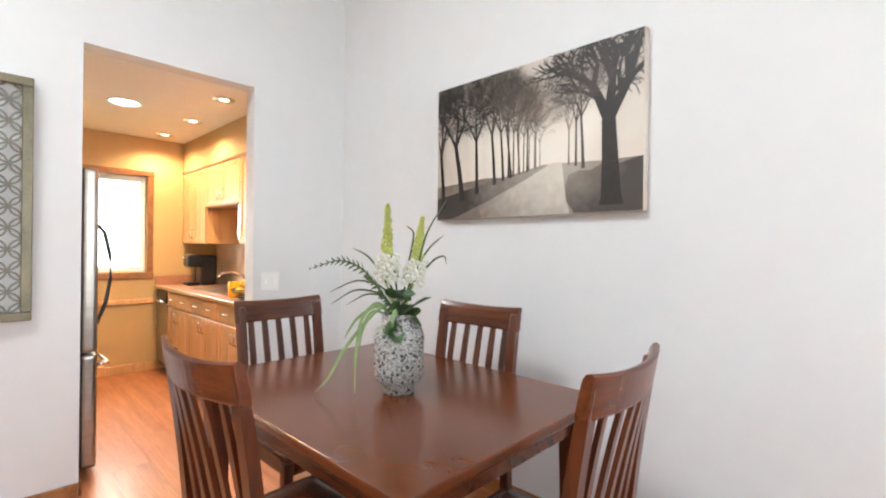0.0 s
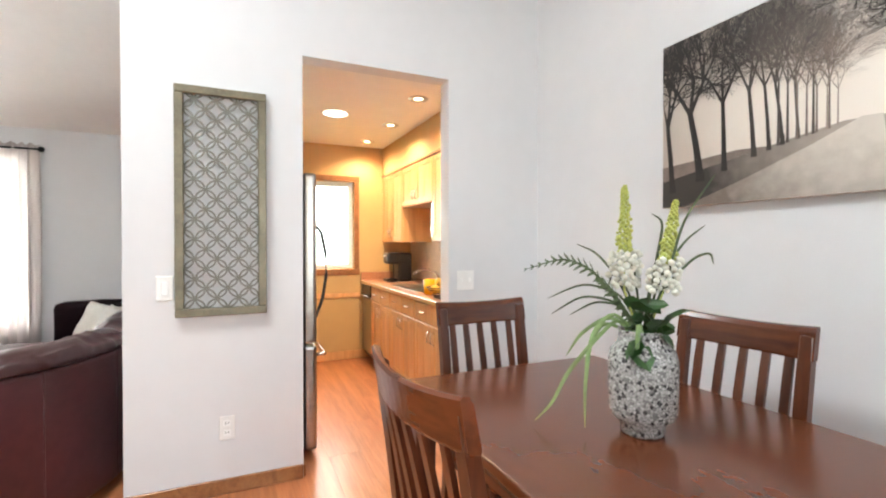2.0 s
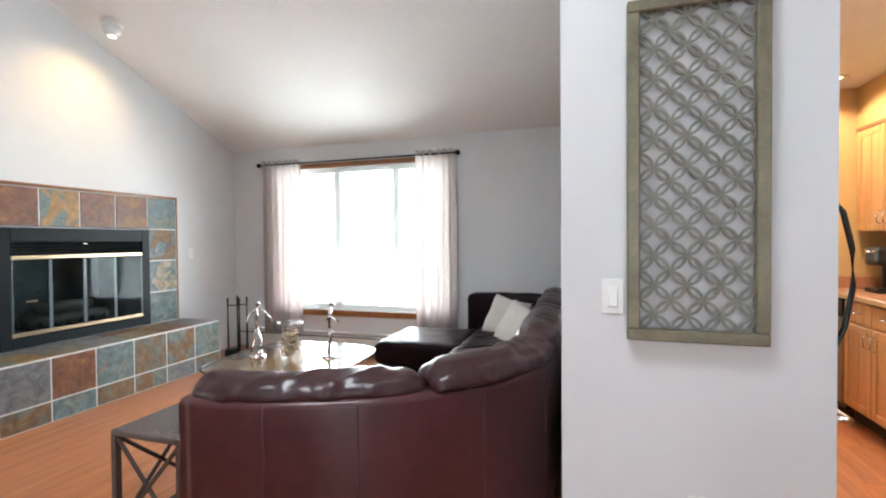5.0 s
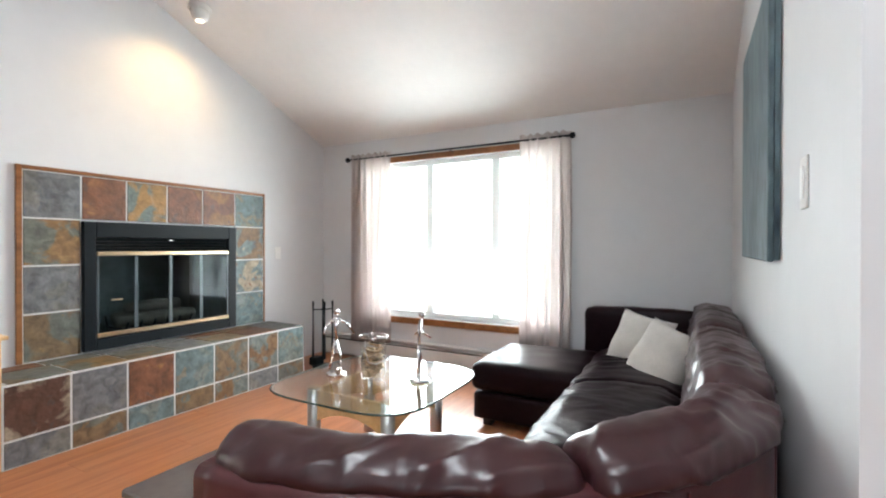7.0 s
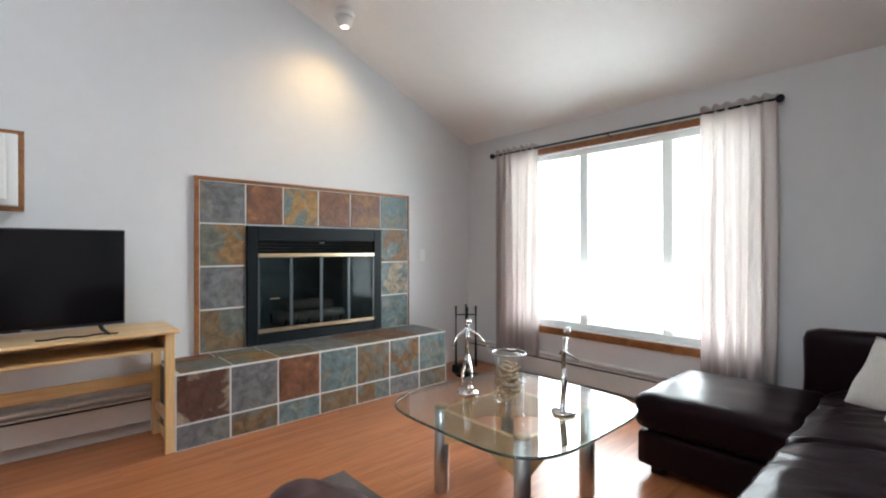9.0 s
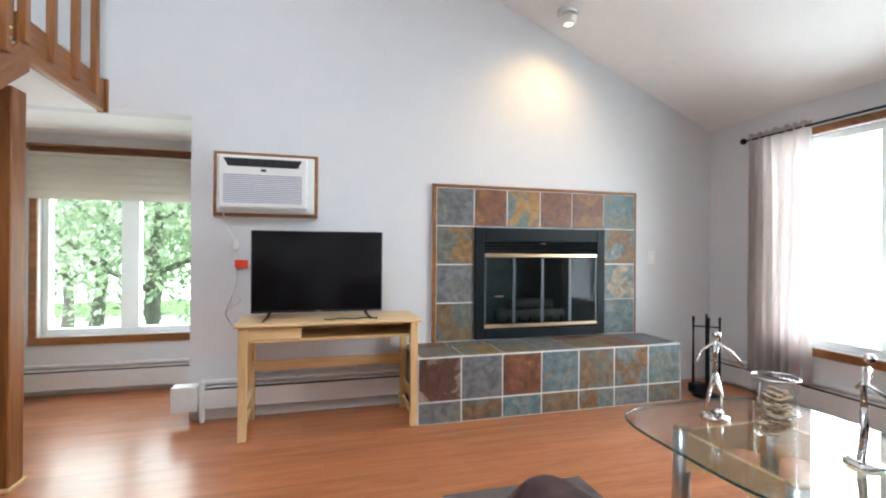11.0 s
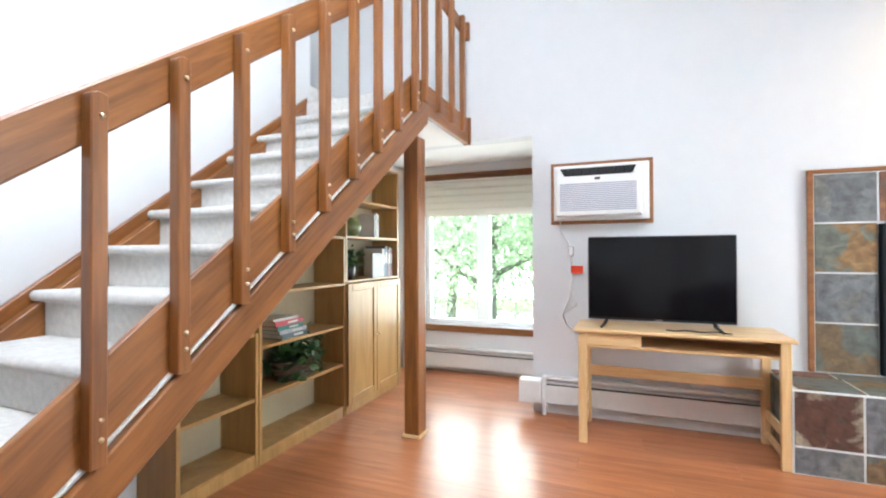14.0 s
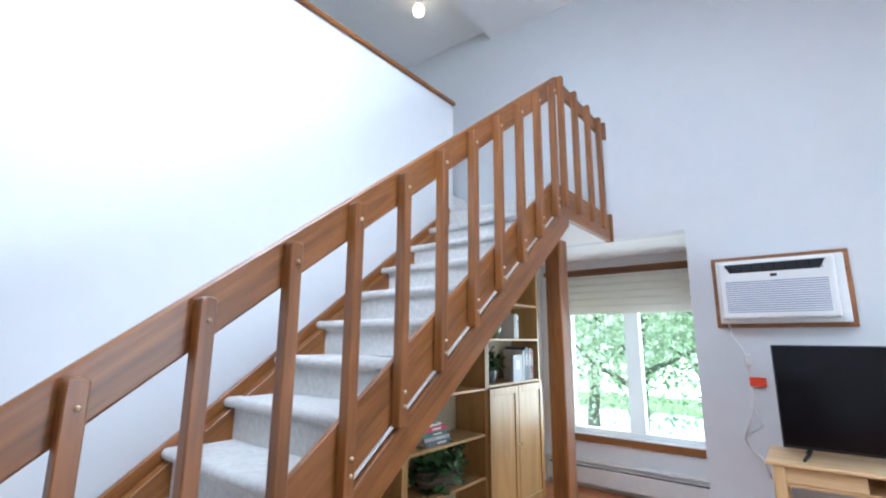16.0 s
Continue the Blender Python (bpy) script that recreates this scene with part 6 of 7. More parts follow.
VERGE = printed("sepia_verge", (0.040, 0.033, 0.028), (0.40, 0.35, 0.30), 0.80, 0.25)
HEDGE = printed("sepia_hedge", (0.060, 0.050, 0.043), (0.30, 0.26, 0.22), 0.48, 0.30)
INK = [mat("sepia_ink", (g, g * 0.81, g * 0.68), 0.5, spread=0.25, scale=30) for g in (0.024, 0.045, 0.095, 0.20, 0.34)]
ROADS = printed("sepia_road", (0.16, 0.13, 0.108), (0.62, 0.57, 0.50), 0.78, 0.30)
picture = thing("canvas_picture", "sepia canvas print of a misty avenue of bare trees", "picture")
part("canvas", bm_box(PX0, PX1, PF, PY - 0.002, PZ0, PZ1, 0.003), SEPIA, picture, "wrapped canvas with misty sky")


def uv(u, v):
    return PX0 + u * (PX1 - PX0), PZ0 + v * (PZ1 - PZ0)


def flat_poly(bm, pts, y):
    vs = [bm.verts.new((*uv(*p)[:1], y, uv(*p)[1])) for p in pts]
    bm.faces.new(vs)


ground_ = bmesh.new()
flat_poly(ground_, [(0.002, 0.003), (0.998, 0.003), (0.998, 0.30), (0.86, 0.30), (0.70, 0.315), (0.60, 0.32), (0.40, 0.27), (0.20, 0.215), (0.002, 0.16)], PF - 0.0006)
part("meadow", ground_, VERGE, picture, "dark grass verge")
road_ = bmesh.new()
flat_poly(road_, [(0.10, 0.003), (0.72, 0.003), (0.70, 0.14), (0.685, 0.32), (0.64, 0.325), (0.52, 0.24), (0.32, 0.12)], PF - 0.0011)
part("avenue", road_, ROADS, picture, "pale avenue road")
fld = bmesh.new()
flat_poly(fld, [(0.002, 0.16), (0.20, 0.215), (0.40, 0.27), (0.30, 0.28), (0.002, 0.25)], PF - 0.0008)
part("far_field", fld, INK[3], picture)


def sketch_tree(u, base, height, width, shade_i, seed, lean=0.0):
    """A bare tree as flat tapering strokes, trunk, limbs and twigs."""
    random.seed(seed)
    bm = bmesh.new()
    y = PF - 0.0016 - 0.0002 * (4 - shade_i) - 0.00003 * seed
    asp = (PX1 - PX0) / (PZ1 - PZ0)

    def stroke(p, q, w0, w1):
        (x0, z0), (x1, z1) = uv(*p), uv(*q)
        d = Vector((x1 - x0, 0, z1 - z0))
        yy = y - 0.00012 * (12 - min(12, 3000 * w0)) / 2 - 0.00025 * random.random()
        if d.length < 1e-5:
            return
        n_ = Vector((-d.z, 0, d.x)).normalized()
        pts = [Vector((x0, yy, z0)) + n_ * w0, Vector((x0, yy, z0)) - n_ * w0, Vector((x1, yy, z1)) - n_ * w1, Vector((x1, yy, z1)) + n_ * w1]
        for v in pts:
            v.x, v.z = min(max(v.x, PX0 + 0.003), PX1 - 0.003), min(max(v.z, PZ0 + 0.003), PZ1 - 0.003)
        bm.faces.new([bm.verts.new(v) for v in pts])

    def grow(p, ang, ln, w, depth):
        q = (p[0] + ln * math.cos(ang) / asp, p[1] + ln * math.sin(ang))
        stroke(p, q, w, w * 0.66)
        if depth == 0 or not -0.05 < q[0] < 1.05 or q[1] > 1.02:
            return
        for k in range(3 if depth > 2 else 2):
            grow(q, ang + random.uniform(-0.75, 0.75), ln * random.uniform(0.55, 0.85), w * 0.6, depth - 1)
        if depth > 1:
            grow((p[0] * 0.4 + q[0] * 0.6, p[1] * 0.4 + q[1] * 0.6), ang + random.choice((-1, 1)) * random.uniform(0.5, 1.1), ln * 0.5, w * 0.45, depth - 1)
    p = (u, base)
    stroke((u, base - 0.012), (u, base + 0.04), width * 1.35, width * 1.05)
    mid = (u - lean * 0.4, base + height * 0.22)
    stroke((u, base), mid, width * 1.1, width * 0.9)
    top = (u - lean, base + height * 0.45)
    stroke(mid, top, width * 0.9, width * 0.75)
    for a in (1.57, 1.2, 1.95):
        grow(top, a + random.uniform(-0.15, 0.15), height * 0.215, width * 0.62, 5)
    part("tree_stroke", bm, INK[shade_i], picture, "dark bare tree")


sketch_tree(0.048, 0.10, 0.86, 0.0130, 0, 1, 0.022)
sketch_tree(0.165, 0.15, 0.86, 0.0160, 0, 2, 0.042)
sketch_tree(0.255, 0.19, 0.80, 0.0100, 0, 3, 0.006)
sketch_tree(0.355, 0.24, 0.74, 0.0085, 1, 4, 0.016)
sketch_tree(0.402, 0.26, 0.70, 0.0066, 1, 5, 0.014)
sketch_tree(0.442, 0.275, 0.66, 0.0060, 1, 6, 0.022)
sketch_tree(0.485, 0.29, 0.60, 0.0050, 2, 7, 0.01)
sketch_tree(0.525, 0.30, 0.54, 0.0040, 2, 8)
sketch_tree(0.565, 0.31, 0.46, 0.0032, 3, 9)
for k in range(7):
    sketch_tree(0.43 + 0.026 * k, 0.275 + 0.007 * k, 0.66 - 0.055 * k, 0.0046 - 0.0004 * k, 2 if k < 2 else 3 if k < 5 else 4, 20 + k)
sketch_tree(0.885, 0.055, 1.06, 0.0400, 0, 10, 0.012)
sketch_tree(0.775, 0.28, 0.66, 0.0065, 2, 11, 0.01)
sketch_tree(0.745, 0.30, 0.56, 0.0050, 2, 12)
sketch_tree(0.715, 0.31, 0.44, 0.0035, 3, 13)
bush = bmesh.new()
flat_poly(bush, [(0.74, 0.003), (0.998, 0.003), (0.998, 0.30), (0.95, 0.285), (0.90, 0.27), (0.85, 0.285), (0.80, 0.25), (0.76, 0.26), (0.715, 0.24), (0.70, 0.17), (0.705, 0.08)], PF - 0.0013)
part("hedge_stroke", bush, HEDGE, picture)

# ---- kitchen ----
COUNTER = mat("terracotta_laminate", (0.46, 0.22, 0.12), 0.28, spread=0.25, scale=40)
BACKSPLASH = mat("beige_backsplash", (0.66, 0.55, 0.43), 0.4, spread=0.12, scale=14)
CF, CZ, CX0, CX1 = 1.690, 0.850, -4.835, KX - 0.125


def pull(parent, x, y, z, vertical):
    h = 0.045
    pts = [(x, y, z - h), (x, y - 0.022, z - h * 0.7), (x, y - 0.026, z), (x, y - 0.022, z + h * 0.7), (x, y, z + h)] if vertical else [(x - h, y, z), (x - h * 0.7, y - 0.02, z), (x, y - 0.024, z), (x + h * 0.7, y - 0.02, z), (x + h, y, z)]
    part("handle", bm_tube(pts, 0.0055, 8), CHROME, parent, "bright metal pull handle", True)


def front(parent, nm, x0, x1, z0, z1, y):
    """A framed cabinet front: stiles, rails and two grooved boards."""
    d = part(nm, bm_box(x0 + 0.042, x1 - 0.042, y - 0.012, y - 0.004, z0 + 0.042, z1 - 0.042, 0.001), MAPLE, parent, "framed pale maple front")
    for q in ((x0, x0 + 0.045, z0, z1), (x1 - 0.045, x1, z0, z1), (x0 + 0.046, x1 - 0.046, z0, z0 + 0.045), (x0 + 0.046, x1 - 0.046, z1 - 0.045, z1)):
        part("rail", bm_box(q[0], q[1], y - 0.020, y - 0.003, q[2], q[3], 0.003), MAPLE, d)
    part("bead", bm_box((x0 + x1) / 2 - 0.006, (x0 + x1) / 2 + 0.006, y - 0.016, y - 0.012, z0 + 0.046, z1 - 0.046, 0.001), MAPLE, d)
    return d


units = ((-4.49, -3.862), (-3.858, -3.232), (-3.228, CX1))
for x0, x1 in units:
    u = thing("base_cabinet", "pale maple base cabinet with drawers and double doors", "cabinet", group="kitchen base cabinets")
    part("body", bm_box(x0, x1, CF, PY - 0.004, 0.10, 0.812), MAPLE, u)
    part("toe_kick", bm_box(x0, x1, CF + 0.05, CF + 0.06, 0.0, 0.099), BLACK, u, "dark recessed toe kick")
    mid = (x0 + x1) / 2
    for a, b, hx in ((x0 + 0.008, mid - 0.003, mid - 0.035), (mid + 0.003, x1 - 0.008, mid + 0.035)):
        dr = part("drawer", bm_box(a, b, CF - 0.019, CF - 0.002, 0.672, 0.800, 0.004), MAPLE, u, "flat maple drawer front")
        pull(dr, (a + b) / 2, CF - 0.019, 0.738, False)
        dd = front(u, "door", a, b, 0.115, 0.655, CF)
        pull(dd, hx, CF - 0.02, 0.575, True)
dw = thing("dishwasher", "stainless dishwasher with a black control strip", "dishwasher")
part("body", bm_box(CX0 + 0.002, -4.497, CF + 0.002, PY - 0.004, 0.06, 0.812), BLACK, dw)
part("door", bm_box(CX0 + 0.004, -4.499, CF - 0.022, CF, 0.10, 0.675, 0.006), STEEL, dw, "brushed steel door")
part("controls", bm_box(CX0 + 0.004, -4.499, CF - 0.024, CF, 0.680, 0.808, 0.006), BLACK, dw, "black control strip")
part("handle", bm_tube([(CX0 + 0.04, CF - 0.022, 0.70), (CX0 + 0.04, CF - 0.05, 0.70), (-4.535, CF - 0.05, 0.70), (-4.535, CF - 0.022, 0.70)], 0.008, 8), CHROME, dw, smooth=True)
ct = thing("countertop", "terracotta laminate worktop with a pale metal edge", "countertop")
part("slab", bm_box(CX0, CX1, CF - 0.045, PY - 0.003, 0.814, CZ, 0.005), COUNTER, ct)
part("edge_strip", bm_box(CX0, CX1, CF - 0.051, CF - 0.0455, 0.818, CZ - 0.004, 0.001), CHROME, ct, "pale metal edge strip")
part("upstand", bm_box(CX0, CX0 + 0.018, CF - 0.04, PY - 0.004, CZ + 0.0005, CZ + 0.085, 0.003), COUNTER, ct, "low terracotta upstand")
structure("backsplash", bm_box(CX0 + 0.02, CX1, PY - 0.014, PY - 0.002, CZ + 0.001, 1.262), BACKSPLASH, "beige kitchen backsplash", "backsplash")
sink = thing("sink", "stainless steel double sink set in the worktop", "sink", (-3.72, 1.90, CZ))
for dx in (-0.19, 0.19):
    bw = bm_box(dx - 0.17, dx + 0.17, -0.16, -0.15, 0.001, 0.006)
    for q in ((dx - 0.17, dx + 0.17, 0.15, 0.16), (dx - 0.17, dx - 0.16, -0.149, 0.149), (dx + 0.16, dx + 0.17, -0.149, 0.149)):
        bm_box(q[0], q[1], q[2], q[3], 0.001, 0.006, bm=bw)
    part("rim", bw, CHROME, sink)
    part("bowl", bm_box(dx - 0.158, dx + 0.158, -0.148, 0.148, 0.0008, 0.002), STEEL, sink)
part("tap_base", bm_lathe([(0.03, 0.001), (0.028, 0.03), (0.018, 0.06)], 16, (0.0, 0.20, 0)), CHROME, sink, smooth=True)
part("spout", bm_tube([(0.0, 0.20, 0.05), (0.0, 0.17, 0.13), (0.0, 0.08, 0.165), (0.0, -0.02, 0.15), (0.0, -0.05, 0.12)], 0.012, 10), CHROME, sink, "curved chrome spout", True)
part("lever", bm_tube([(0.0, 0.20, 0.06), (0.03, 0.20, 0.10), (0.08, 0.19, 0.13)], 0.008, 8), CHROME, sink, smooth=True)
cm = thing("coffee_maker", "black pod coffee maker on the worktop", "coffee maker", (-4.52, 1.97, CZ))
part("body", bm_box(-0.085, 0.085, -0.02, 0.13, 0.0005, 0.30, 0.03, 3), BLACK, cm)
part("head", bm_box(-0.088, 0.088, -0.14, 0.02, 0.18, 0.305, 0.035, 3), BLACK, cm)
part("drip_tray", bm_box(-0.075, 0.075, -0.14, -0.025, 0.0005, 0.03, 0.008), BLACK, cm)
part("lid_handle", bm_tube([(-0.06, -0.145, 0.27), (0.0, -0.16, 0.275), (0.06, -0.145, 0.27)], 0.008, 8), CHROME, cm, smooth=True)
part("water_tank", bm_box(-0.135, -0.09, -0.02, 0.12, 0.002, 0.27, 0.015, 2), BLACK, cm)
MUG = mat("yellow_glaze", (0.80, 0.42, 0.02), 0.25, spread=0.05, scale=10)
mug = thing("mug", "tall yellow ceramic mug on the worktop", "mug", (-3.17, 1.77, CZ))
part("cup", bm_lathe([(0.035, 0.0005), (0.042, 0.01), (0.046, 0.12), (0.043, 0.12), (0.038, 0.012)], 24), MUG, mug, smooth=True)
part("handle", bm_tube([(-0.044, 0, 0.095), (-0.075, 0, 0.085), (-0.078, 0, 0.05), (-0.044, 0, 0.03)], 0.007, 8), MUG, mug, smooth=True)
bask = thing("fruit_basket", "dark wire basket heaped with yellow fruit", "fruit basket", (-2.93, 1.785, CZ))
bb_ = bmesh.new()
for i in range(5):
    r = 0.07 + 0.014 * i
    bm_tube([(r * math.cos(j * 0.2618), r * math.sin(j * 0.2618), 0.006 + 0.018 * i) for j in range(25)], 0.004, 5, bb_)
part("wires", bb_, BLACKMETAL, bask, smooth=True)
random.seed(21)
LEMON = mat("lemon_skin", (0.80, 0.46, 0.03), 0.45, spread=0.15, scale=10, bump=0.1, bscale=200)
for i in range(9):
    a = i * 2.4
    r = 0.075 if i < 6 else 0.03
    fr = bmesh.new()
    bmesh.ops.create_uvsphere(fr, u_segments=14, v_segments=10, radius=0.036, matrix=Matrix.Translation((-2.93 + r * math.cos(a), 1.785 + r * math.sin(a), CZ + (0.062 if i < 6 else 0.112))) @ Matrix.Diagonal((1.15, 1, 0.95, 1)))
    tagged(part("lemon", fr, LEMON, None, "", True), "yellow lemon in the wire basket", "fruit", "lemons in the basket")
crock = thing("utensil_crock", "steel crock of dark kitchen utensils", "utensil holder", (-3.02, 2.05, CZ))
part("crock", bm_lathe([(0.05, 0.0005), (0.055, 0.01), (0.055, 0.13)], 20), STEEL, crock, smooth=True)
for i in range(5):
    a = i * 1.3
    part("utensil", bm_tube([(0.02 * math.cos(a), 0.02 * math.sin(a), 0.10), (0.05 * math.cos(a), 0.05 * math.sin(a), 0.22), (0.06 * math.cos(a), 0.06 * math.sin(a), 0.27)], [0.006, 0.006, 0.02], 8, flat=0.4), BLACK, crock, smooth=True)

UF = 1.915
for x0, x1, z0, nd in ((CX0, -4.192, 1.262, 2), (-4.188, -3.412, 1.600, 2), (-3.408, -2.98, 1.262, 1), (-2.976, CX1, 1.262, 1)):
    u = thing("wall_cabinet", "pale maple wall cabinet under the soffit", "cabinet", group="kitchen wall cabinets")
    part("body", bm_box(x0, x1, UF, PY - 0.016, z0, 1.993), MAPLE, u)
    wdt = (x1 - x0) / nd
    for k in range(nd):
        a, b = x0 + wdt * k + 0.004, x0 + wdt * (k + 1) - 0.004
        d = front(u, "door", a, b, z0 + 0.006, 1.972, UF)
        pull(d, b - 0.03 if k == 0 and nd == 2 else a + 0.03, UF - 0.02, z0 + 0.09, True)
structure("soffit_trim", bm_box(CX0, CX1, UF - 0.028, UF - 0.004, 1.974, 2.002, 0.004), OAKX, "narrow wooden trim under the soffit", "trim")
hood = thing("range_hood", "bright steel undercabinet light and shelf bracket", "range hood")
part("panel", bm_box(-3.45, -3.413, UF - 0.01, PY - 0.02, 1.30, 1.585, 0.004), CHROME, hood)

fridge = thing("refrigerator", "stainless refrigerator with a black side and curved black handle", "refrigerator", (-3.02, 0.122, 0))
part("case", bm_box(-0.36, 0.362, 0.0, 0.645, 0.02, 1.655, 0.006), BLACK, fridge, "black refrigerator case")
up = part("upper_door", bm_box(-0.358, 0.358, 0.650, 0.725, 0.655, 1.655, 0.022, 3), STEEL, fridge, "brushed steel upper door")
lowd = part("freezer_drawer", bm_box(-0.358, 0.358, 0.650, 0.725, 0.03, 0.645, 0.022, 3), STEEL, fridge, "brushed steel freezer drawer")
part("door_handle", bm_tube([(0.30, 0.726, 1.35), (0.30, 0.758, 1.31), (0.30, 0.785, 1.18), (0.30, 0.788, 1.05), (0.30, 0.765, 0.91), (0.30, 0.735, 0.83), (0.30, 0.726, 0.80)], 0.0095, 10), BLACK, up, "curved black door handle", True)
part("drawer_handle", bm_tube([(-0.28, 0.726, 0.585), (-0.28, 0.775, 0.585), (0.32, 0.775, 0.585), (0.32, 0.726, 0.585)], 0.010, 10), CHROME, lowd, "steel drawer handle", True)
for x in (-0.3, 0.3):
    part("foot", bm_lathe([(0.02, 0.0), (0.02, 0.02)], 10, (x, 0.6, 0)), BLACK, fridge)

# ---- lamps that the place has ----
WARMGLOW = glow("warm_lamp_glass", (1.0, 0.80, 0.50), 4.0)
COOLGLOW = glow("tube_light_glass", (1.0, 0.95, 0.84), 3.0)


def downlight(x, y, r, glow_mat, label, watts, color):
    d = thing("ceiling_light", label, "ceiling light", (x, y, 2.30), group="kitchen ceiling lights")
    q = r * 0.66 if r < 0.07 else r
    part("trim_ring", bm_lathe([(r + 0.022, 0.0), (r + 0.020, -0.006), (q, -0.004)], 28, cap=False), NICKEL if r < 0.07 else WHITE, d, smooth=True)
    part("lens", bm_lathe([(q - 0.001, -0.0005), (q - 0.004, -0.003), (0.002, -0.0035)], 28), glow_mat, d, "glowing lens", True)
    lamp("ceiling_lamp", "SPOT", look((x, y, 2.285), (x, y, 0)), watts, color, r * 0.8, angle=radians(146), blend=0.7)


for lx, ly in ((-3.04, 1.63), (-3.83, 1.67), (-4.56, 1.65)):
    downlight(lx, ly, 0.052, WARMGLOW, "small warm recessed ceiling light", 27, (1.0, 0.75, 0.47))
downlight(-3.66, 1.15, 0.095, COOLGLOW, "round white tubular skylight in the ceiling", 28, (1.0, 0.85, 0.66))

spot_z = ceil_z(-3.57)
sp = thing("spot_light", "white eyeball spot light on the sloped ceiling", "ceiling light", (-3.52, -3.60, spot_z))
part("ring", bm_lathe([(0.075, 0.03), (0.085, -0.002), (0.07, -0.012)], 24, cap=False), WHITE, sp, smooth=True)
eb = part("eyeball", bm_lathe([(0.03, -0.085), (0.055, -0.07), (0.064, -0.03), (0.06, 0.01)], 24), WHITE, sp, "white eyeball shade", True)
part("bulb", bm_lathe([(0.004, -0.0885), (0.028, -0.0865), (0.029, -0.0855)], 20), WARMGLOW, eb, "glowing bulb", True)
lamp("wall_wash_lamp", "SPOT", look((-3.55, -3.47, spot_z - 0.12), (-3.36, -3.97, 1.90)), 12.5, (1.0, 0.66, 0.30), 0.05, angle=radians(118), blend=1.0)
lb = thing("loft_light", "small glowing bulb on the loft ceiling", "ceiling light", (0.97, -3.2, 4.33))
part("stem", bm_lathe([(0.03, 0.0), (0.03, -0.06)], 14), WHITE, lb)
part("bulb", bm_lathe([(0.03, -0.061), (0.05, -0.10), (0.045, -0.15), (0.005, -0.17)], 16), WARMGLOW, lb, "glowing bulb", True)
vent = thing("ceiling_vent", "white slatted vent in the vaulted ceiling", "vent")
vz = ceil_z(-0.55)
part("frame", bm_box(0.10, 0.46, -3.40, -3.06, vz + 0.004, vz + 0.016, 0.003), WHITE, vent)
for i in range(8):
    part("slat", bm_box(0.12, 0.44, -3.385 + 0.04 * i, -3.365 + 0.04 * i, vz - 0.006, vz + 0.0035, 0.002), WHITE, vent)

# ---- trees outside ----


def tree(at, height, spread_, seed, leaves=2600, leaf=0.16):
    random.seed(seed)
    t = thing("tree", "leafy deciduous tree outside the window", "tree", at, group="trees outside")
    tr = bmesh.new()
    pts = [(0.06 * math.sin(i * 1.3 + seed), 0.06 * math.cos(i * 1.7), height * 0.62 * i / 6) for i in range(7)]
    bm_tube(pts, [0.16 - 0.016 * i for i in range(7)], 9, tr)
    tips = []
    for i in range(9):
        a = i * 2.4 + seed
        z0 = height * (0.22 + 0.05 * i)
        p0 = Vector((0, 0, z0))
        p1 = p0 + Vector((math.cos(a), math.sin(a), 0.5)) * spread_ * 0.45
        p2 = p1 + Vector((math.cos(a + 0.3), math.sin(a + 0.3), 0.7)) * spread_ * 0.4
        bm_tube([p0, p1, p2], [0.06, 0.035, 0.012], 6, tr)
        tips += [p1, p2]
    part("trunk", tr, HAZYBARK, t, "trunk with limbs, bark paled to imitate haze", True)
    verts, faces = [], []
    tips.append(Vector((0, 0, height * 0.75)))
    for i in range(leaves):
        c = random.choice(tips) + Vector((random.gauss(0, 1), random.gauss(0, 1), random.gauss(0, 0.8))) * spread_ * 0.26
        e = Euler((random.uniform(-1.2, 1.2), random.uniform(-1.2, 1.2), random.random() * 6.28)).to_matrix()
        s = leaf * random.uniform(0.5, 1.2)
        k = len(verts)
        for q in ((-0.1, 0, 0), (0.4, 0.3, 0.06), (1.0, 0, -0.08), (0.4, -0.3, 0.06)):
            verts.append(tuple(c + e @ (Vector(q) * s)))
        faces.append((k, k + 1, k + 2, k + 3))
    me = bpy.data.meshes.new("crown")
    me.from_pydata(verts, [], faces)
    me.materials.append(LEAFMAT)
    o = new("crown", me)
    o.parent = t
    tagged(o, "green leaves in loose clumps, bleached to imitate glare")


for i, (x, y, hgt, sp2) in enumerate(((0.9, -9.2, 6.0, 2.2), (-0.9, -10.0, 6.5, 2.4), (2.6, -11.5, 7.0, 2.6), (-2.7, -12.0, 6.8, 2.5), (0.2, -13.5, 7.5, 3.0), (4.5, -14.5, 7.0, 3.0))):
    tree((x, y, -1.2), hgt, sp2, 30 + i, 11000, 0.125)

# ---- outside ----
# glowing sheet: outdoor glare and dim greenish patches put into its emission
OUTGLOW = glow("glowing_west_haze", (0.95, 1.0, 0.98), 1.6)
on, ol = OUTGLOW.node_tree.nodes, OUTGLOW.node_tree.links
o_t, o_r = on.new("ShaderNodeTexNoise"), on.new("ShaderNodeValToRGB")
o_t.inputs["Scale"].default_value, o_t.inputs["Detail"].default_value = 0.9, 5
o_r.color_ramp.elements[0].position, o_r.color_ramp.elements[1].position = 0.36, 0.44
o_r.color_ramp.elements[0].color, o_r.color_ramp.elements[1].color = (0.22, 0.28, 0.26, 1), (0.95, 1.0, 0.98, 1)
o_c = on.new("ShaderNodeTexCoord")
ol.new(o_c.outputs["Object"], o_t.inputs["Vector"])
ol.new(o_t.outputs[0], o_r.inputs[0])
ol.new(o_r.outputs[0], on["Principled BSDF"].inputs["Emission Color"])
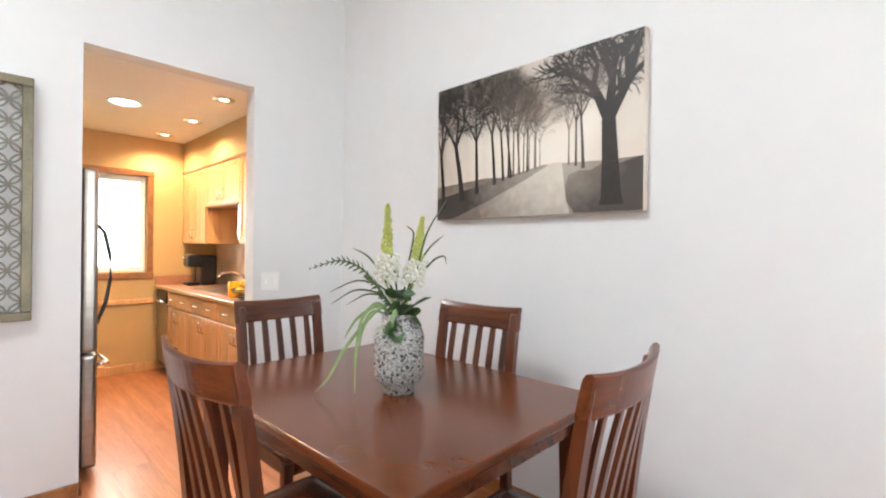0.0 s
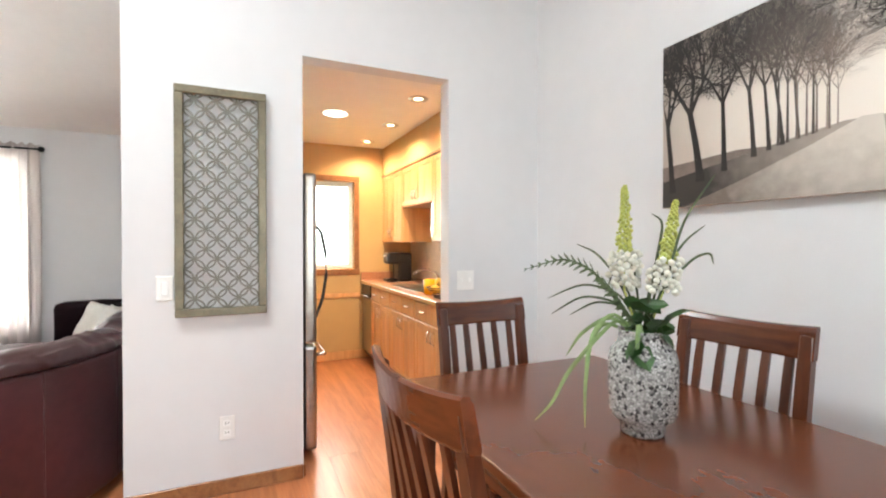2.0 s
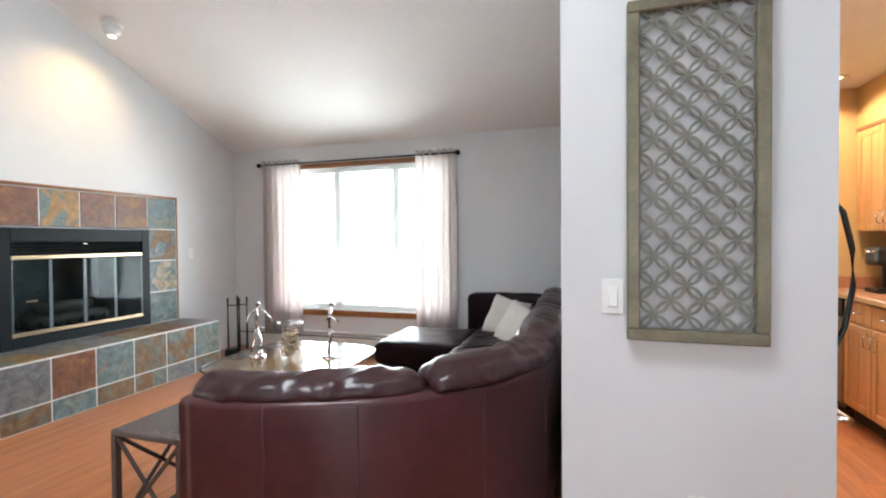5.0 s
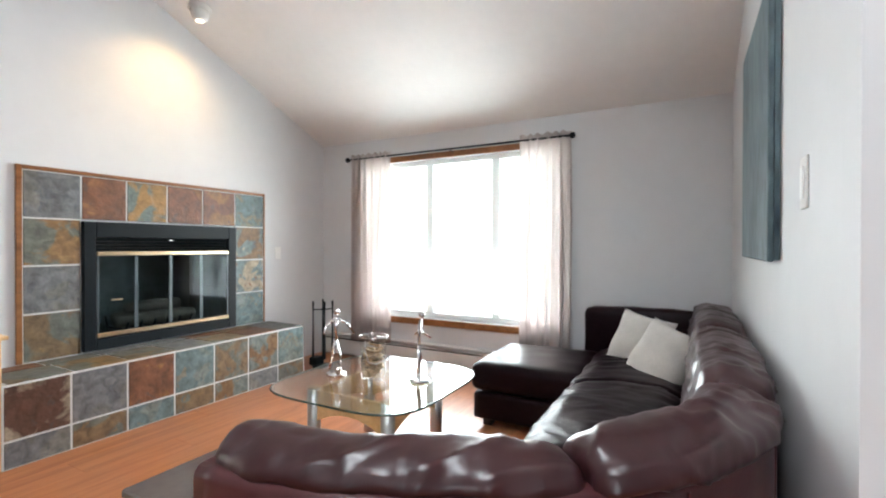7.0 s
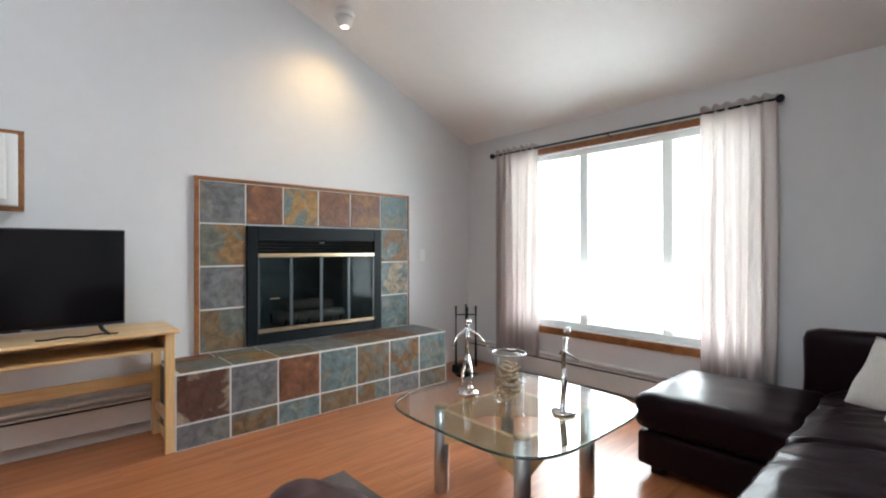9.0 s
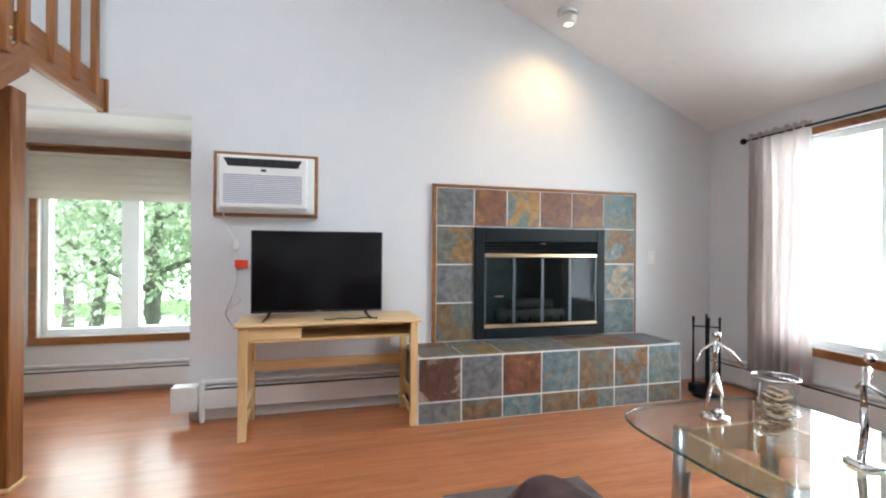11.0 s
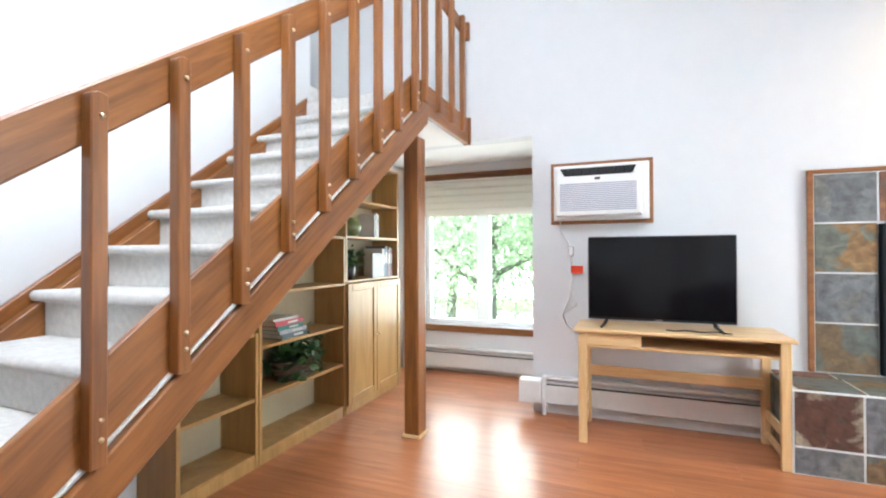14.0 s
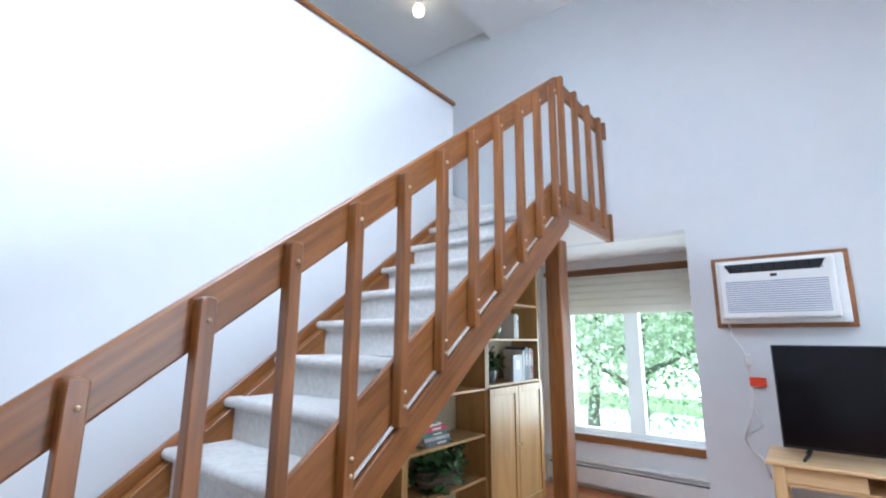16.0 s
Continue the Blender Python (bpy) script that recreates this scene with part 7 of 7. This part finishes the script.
structure("backdrop_west", bm_box(-10.6, -10.4, -18, 10, -1.2, 9), OUTGLOW, "glowing backdrop with painted haze beyond the window", "backdrop")
# self-lit plane; overexposed daylight and green haze are painted as emission colour
SOUTHGLOW = glow("glowing_green_haze", (0.95, 1.0, 0.94), 4.2)
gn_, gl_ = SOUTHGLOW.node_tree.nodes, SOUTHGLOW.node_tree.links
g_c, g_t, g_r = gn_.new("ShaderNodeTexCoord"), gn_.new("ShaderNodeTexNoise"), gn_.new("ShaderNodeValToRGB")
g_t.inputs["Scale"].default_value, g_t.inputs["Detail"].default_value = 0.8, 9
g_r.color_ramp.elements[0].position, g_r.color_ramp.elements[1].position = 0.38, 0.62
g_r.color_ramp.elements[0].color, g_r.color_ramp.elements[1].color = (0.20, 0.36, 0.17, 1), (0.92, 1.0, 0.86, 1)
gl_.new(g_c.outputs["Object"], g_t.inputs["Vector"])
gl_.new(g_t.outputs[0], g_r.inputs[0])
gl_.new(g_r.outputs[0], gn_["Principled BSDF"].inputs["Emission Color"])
structure("backdrop_south", bm_box(-14, 14, -24.0, -23.8, -1.2, 11), SOUTHGLOW, "glowing backdrop with painted green haze beyond the alcove window", "backdrop")

structure("pavement", bm_box(-16, 16, -18.5, -12.6, -1.21, -1.192), mat("pale_concrete", (0.56, 0.55, 0.51), 0.85, spread=0.12, scale=3, bump=0.3, bscale=60), "pale sunlit concrete drive outside", "pavement")

# ---- floor planks ----
plank_me = None
PW, PL = 0.19, 1.285
floor_root = tagged(new("floor"), "glossy reddish brown laminate plank floor", "floor", kind="structure")
row = 0
y = -4.80
while y < 2.23:
    # the alcove, the living side, and the kitchen end at different walls
    lo, hi = (-0.868, 0.636) if y + PW < -3.94 else (-5.205, 2.895) if y < 0.0 else (-4.838, 2.895)
    x = -5.21 - (row * 0.47) % PL
    while x < hi:
        x0, x1 = max(x, lo), min(x + PL, hi)
        if x1 - x0 > 0.02:
            if plank_me is None:
                o = part("plank", bm_box(0.0003, PL - 0.0003, 0.0003, PW - 0.0003, -0.020, 0.0, 0.0004), PLANK)
                plank_me = o.data
            else:
                o = new("plank", plank_me)
            o.parent = floor_root
            o.location = (x0, y, 0)
            o.scale = ((x1 - x0) / PL, 1, 1)
        x += PL
    y += PW
    row += 1
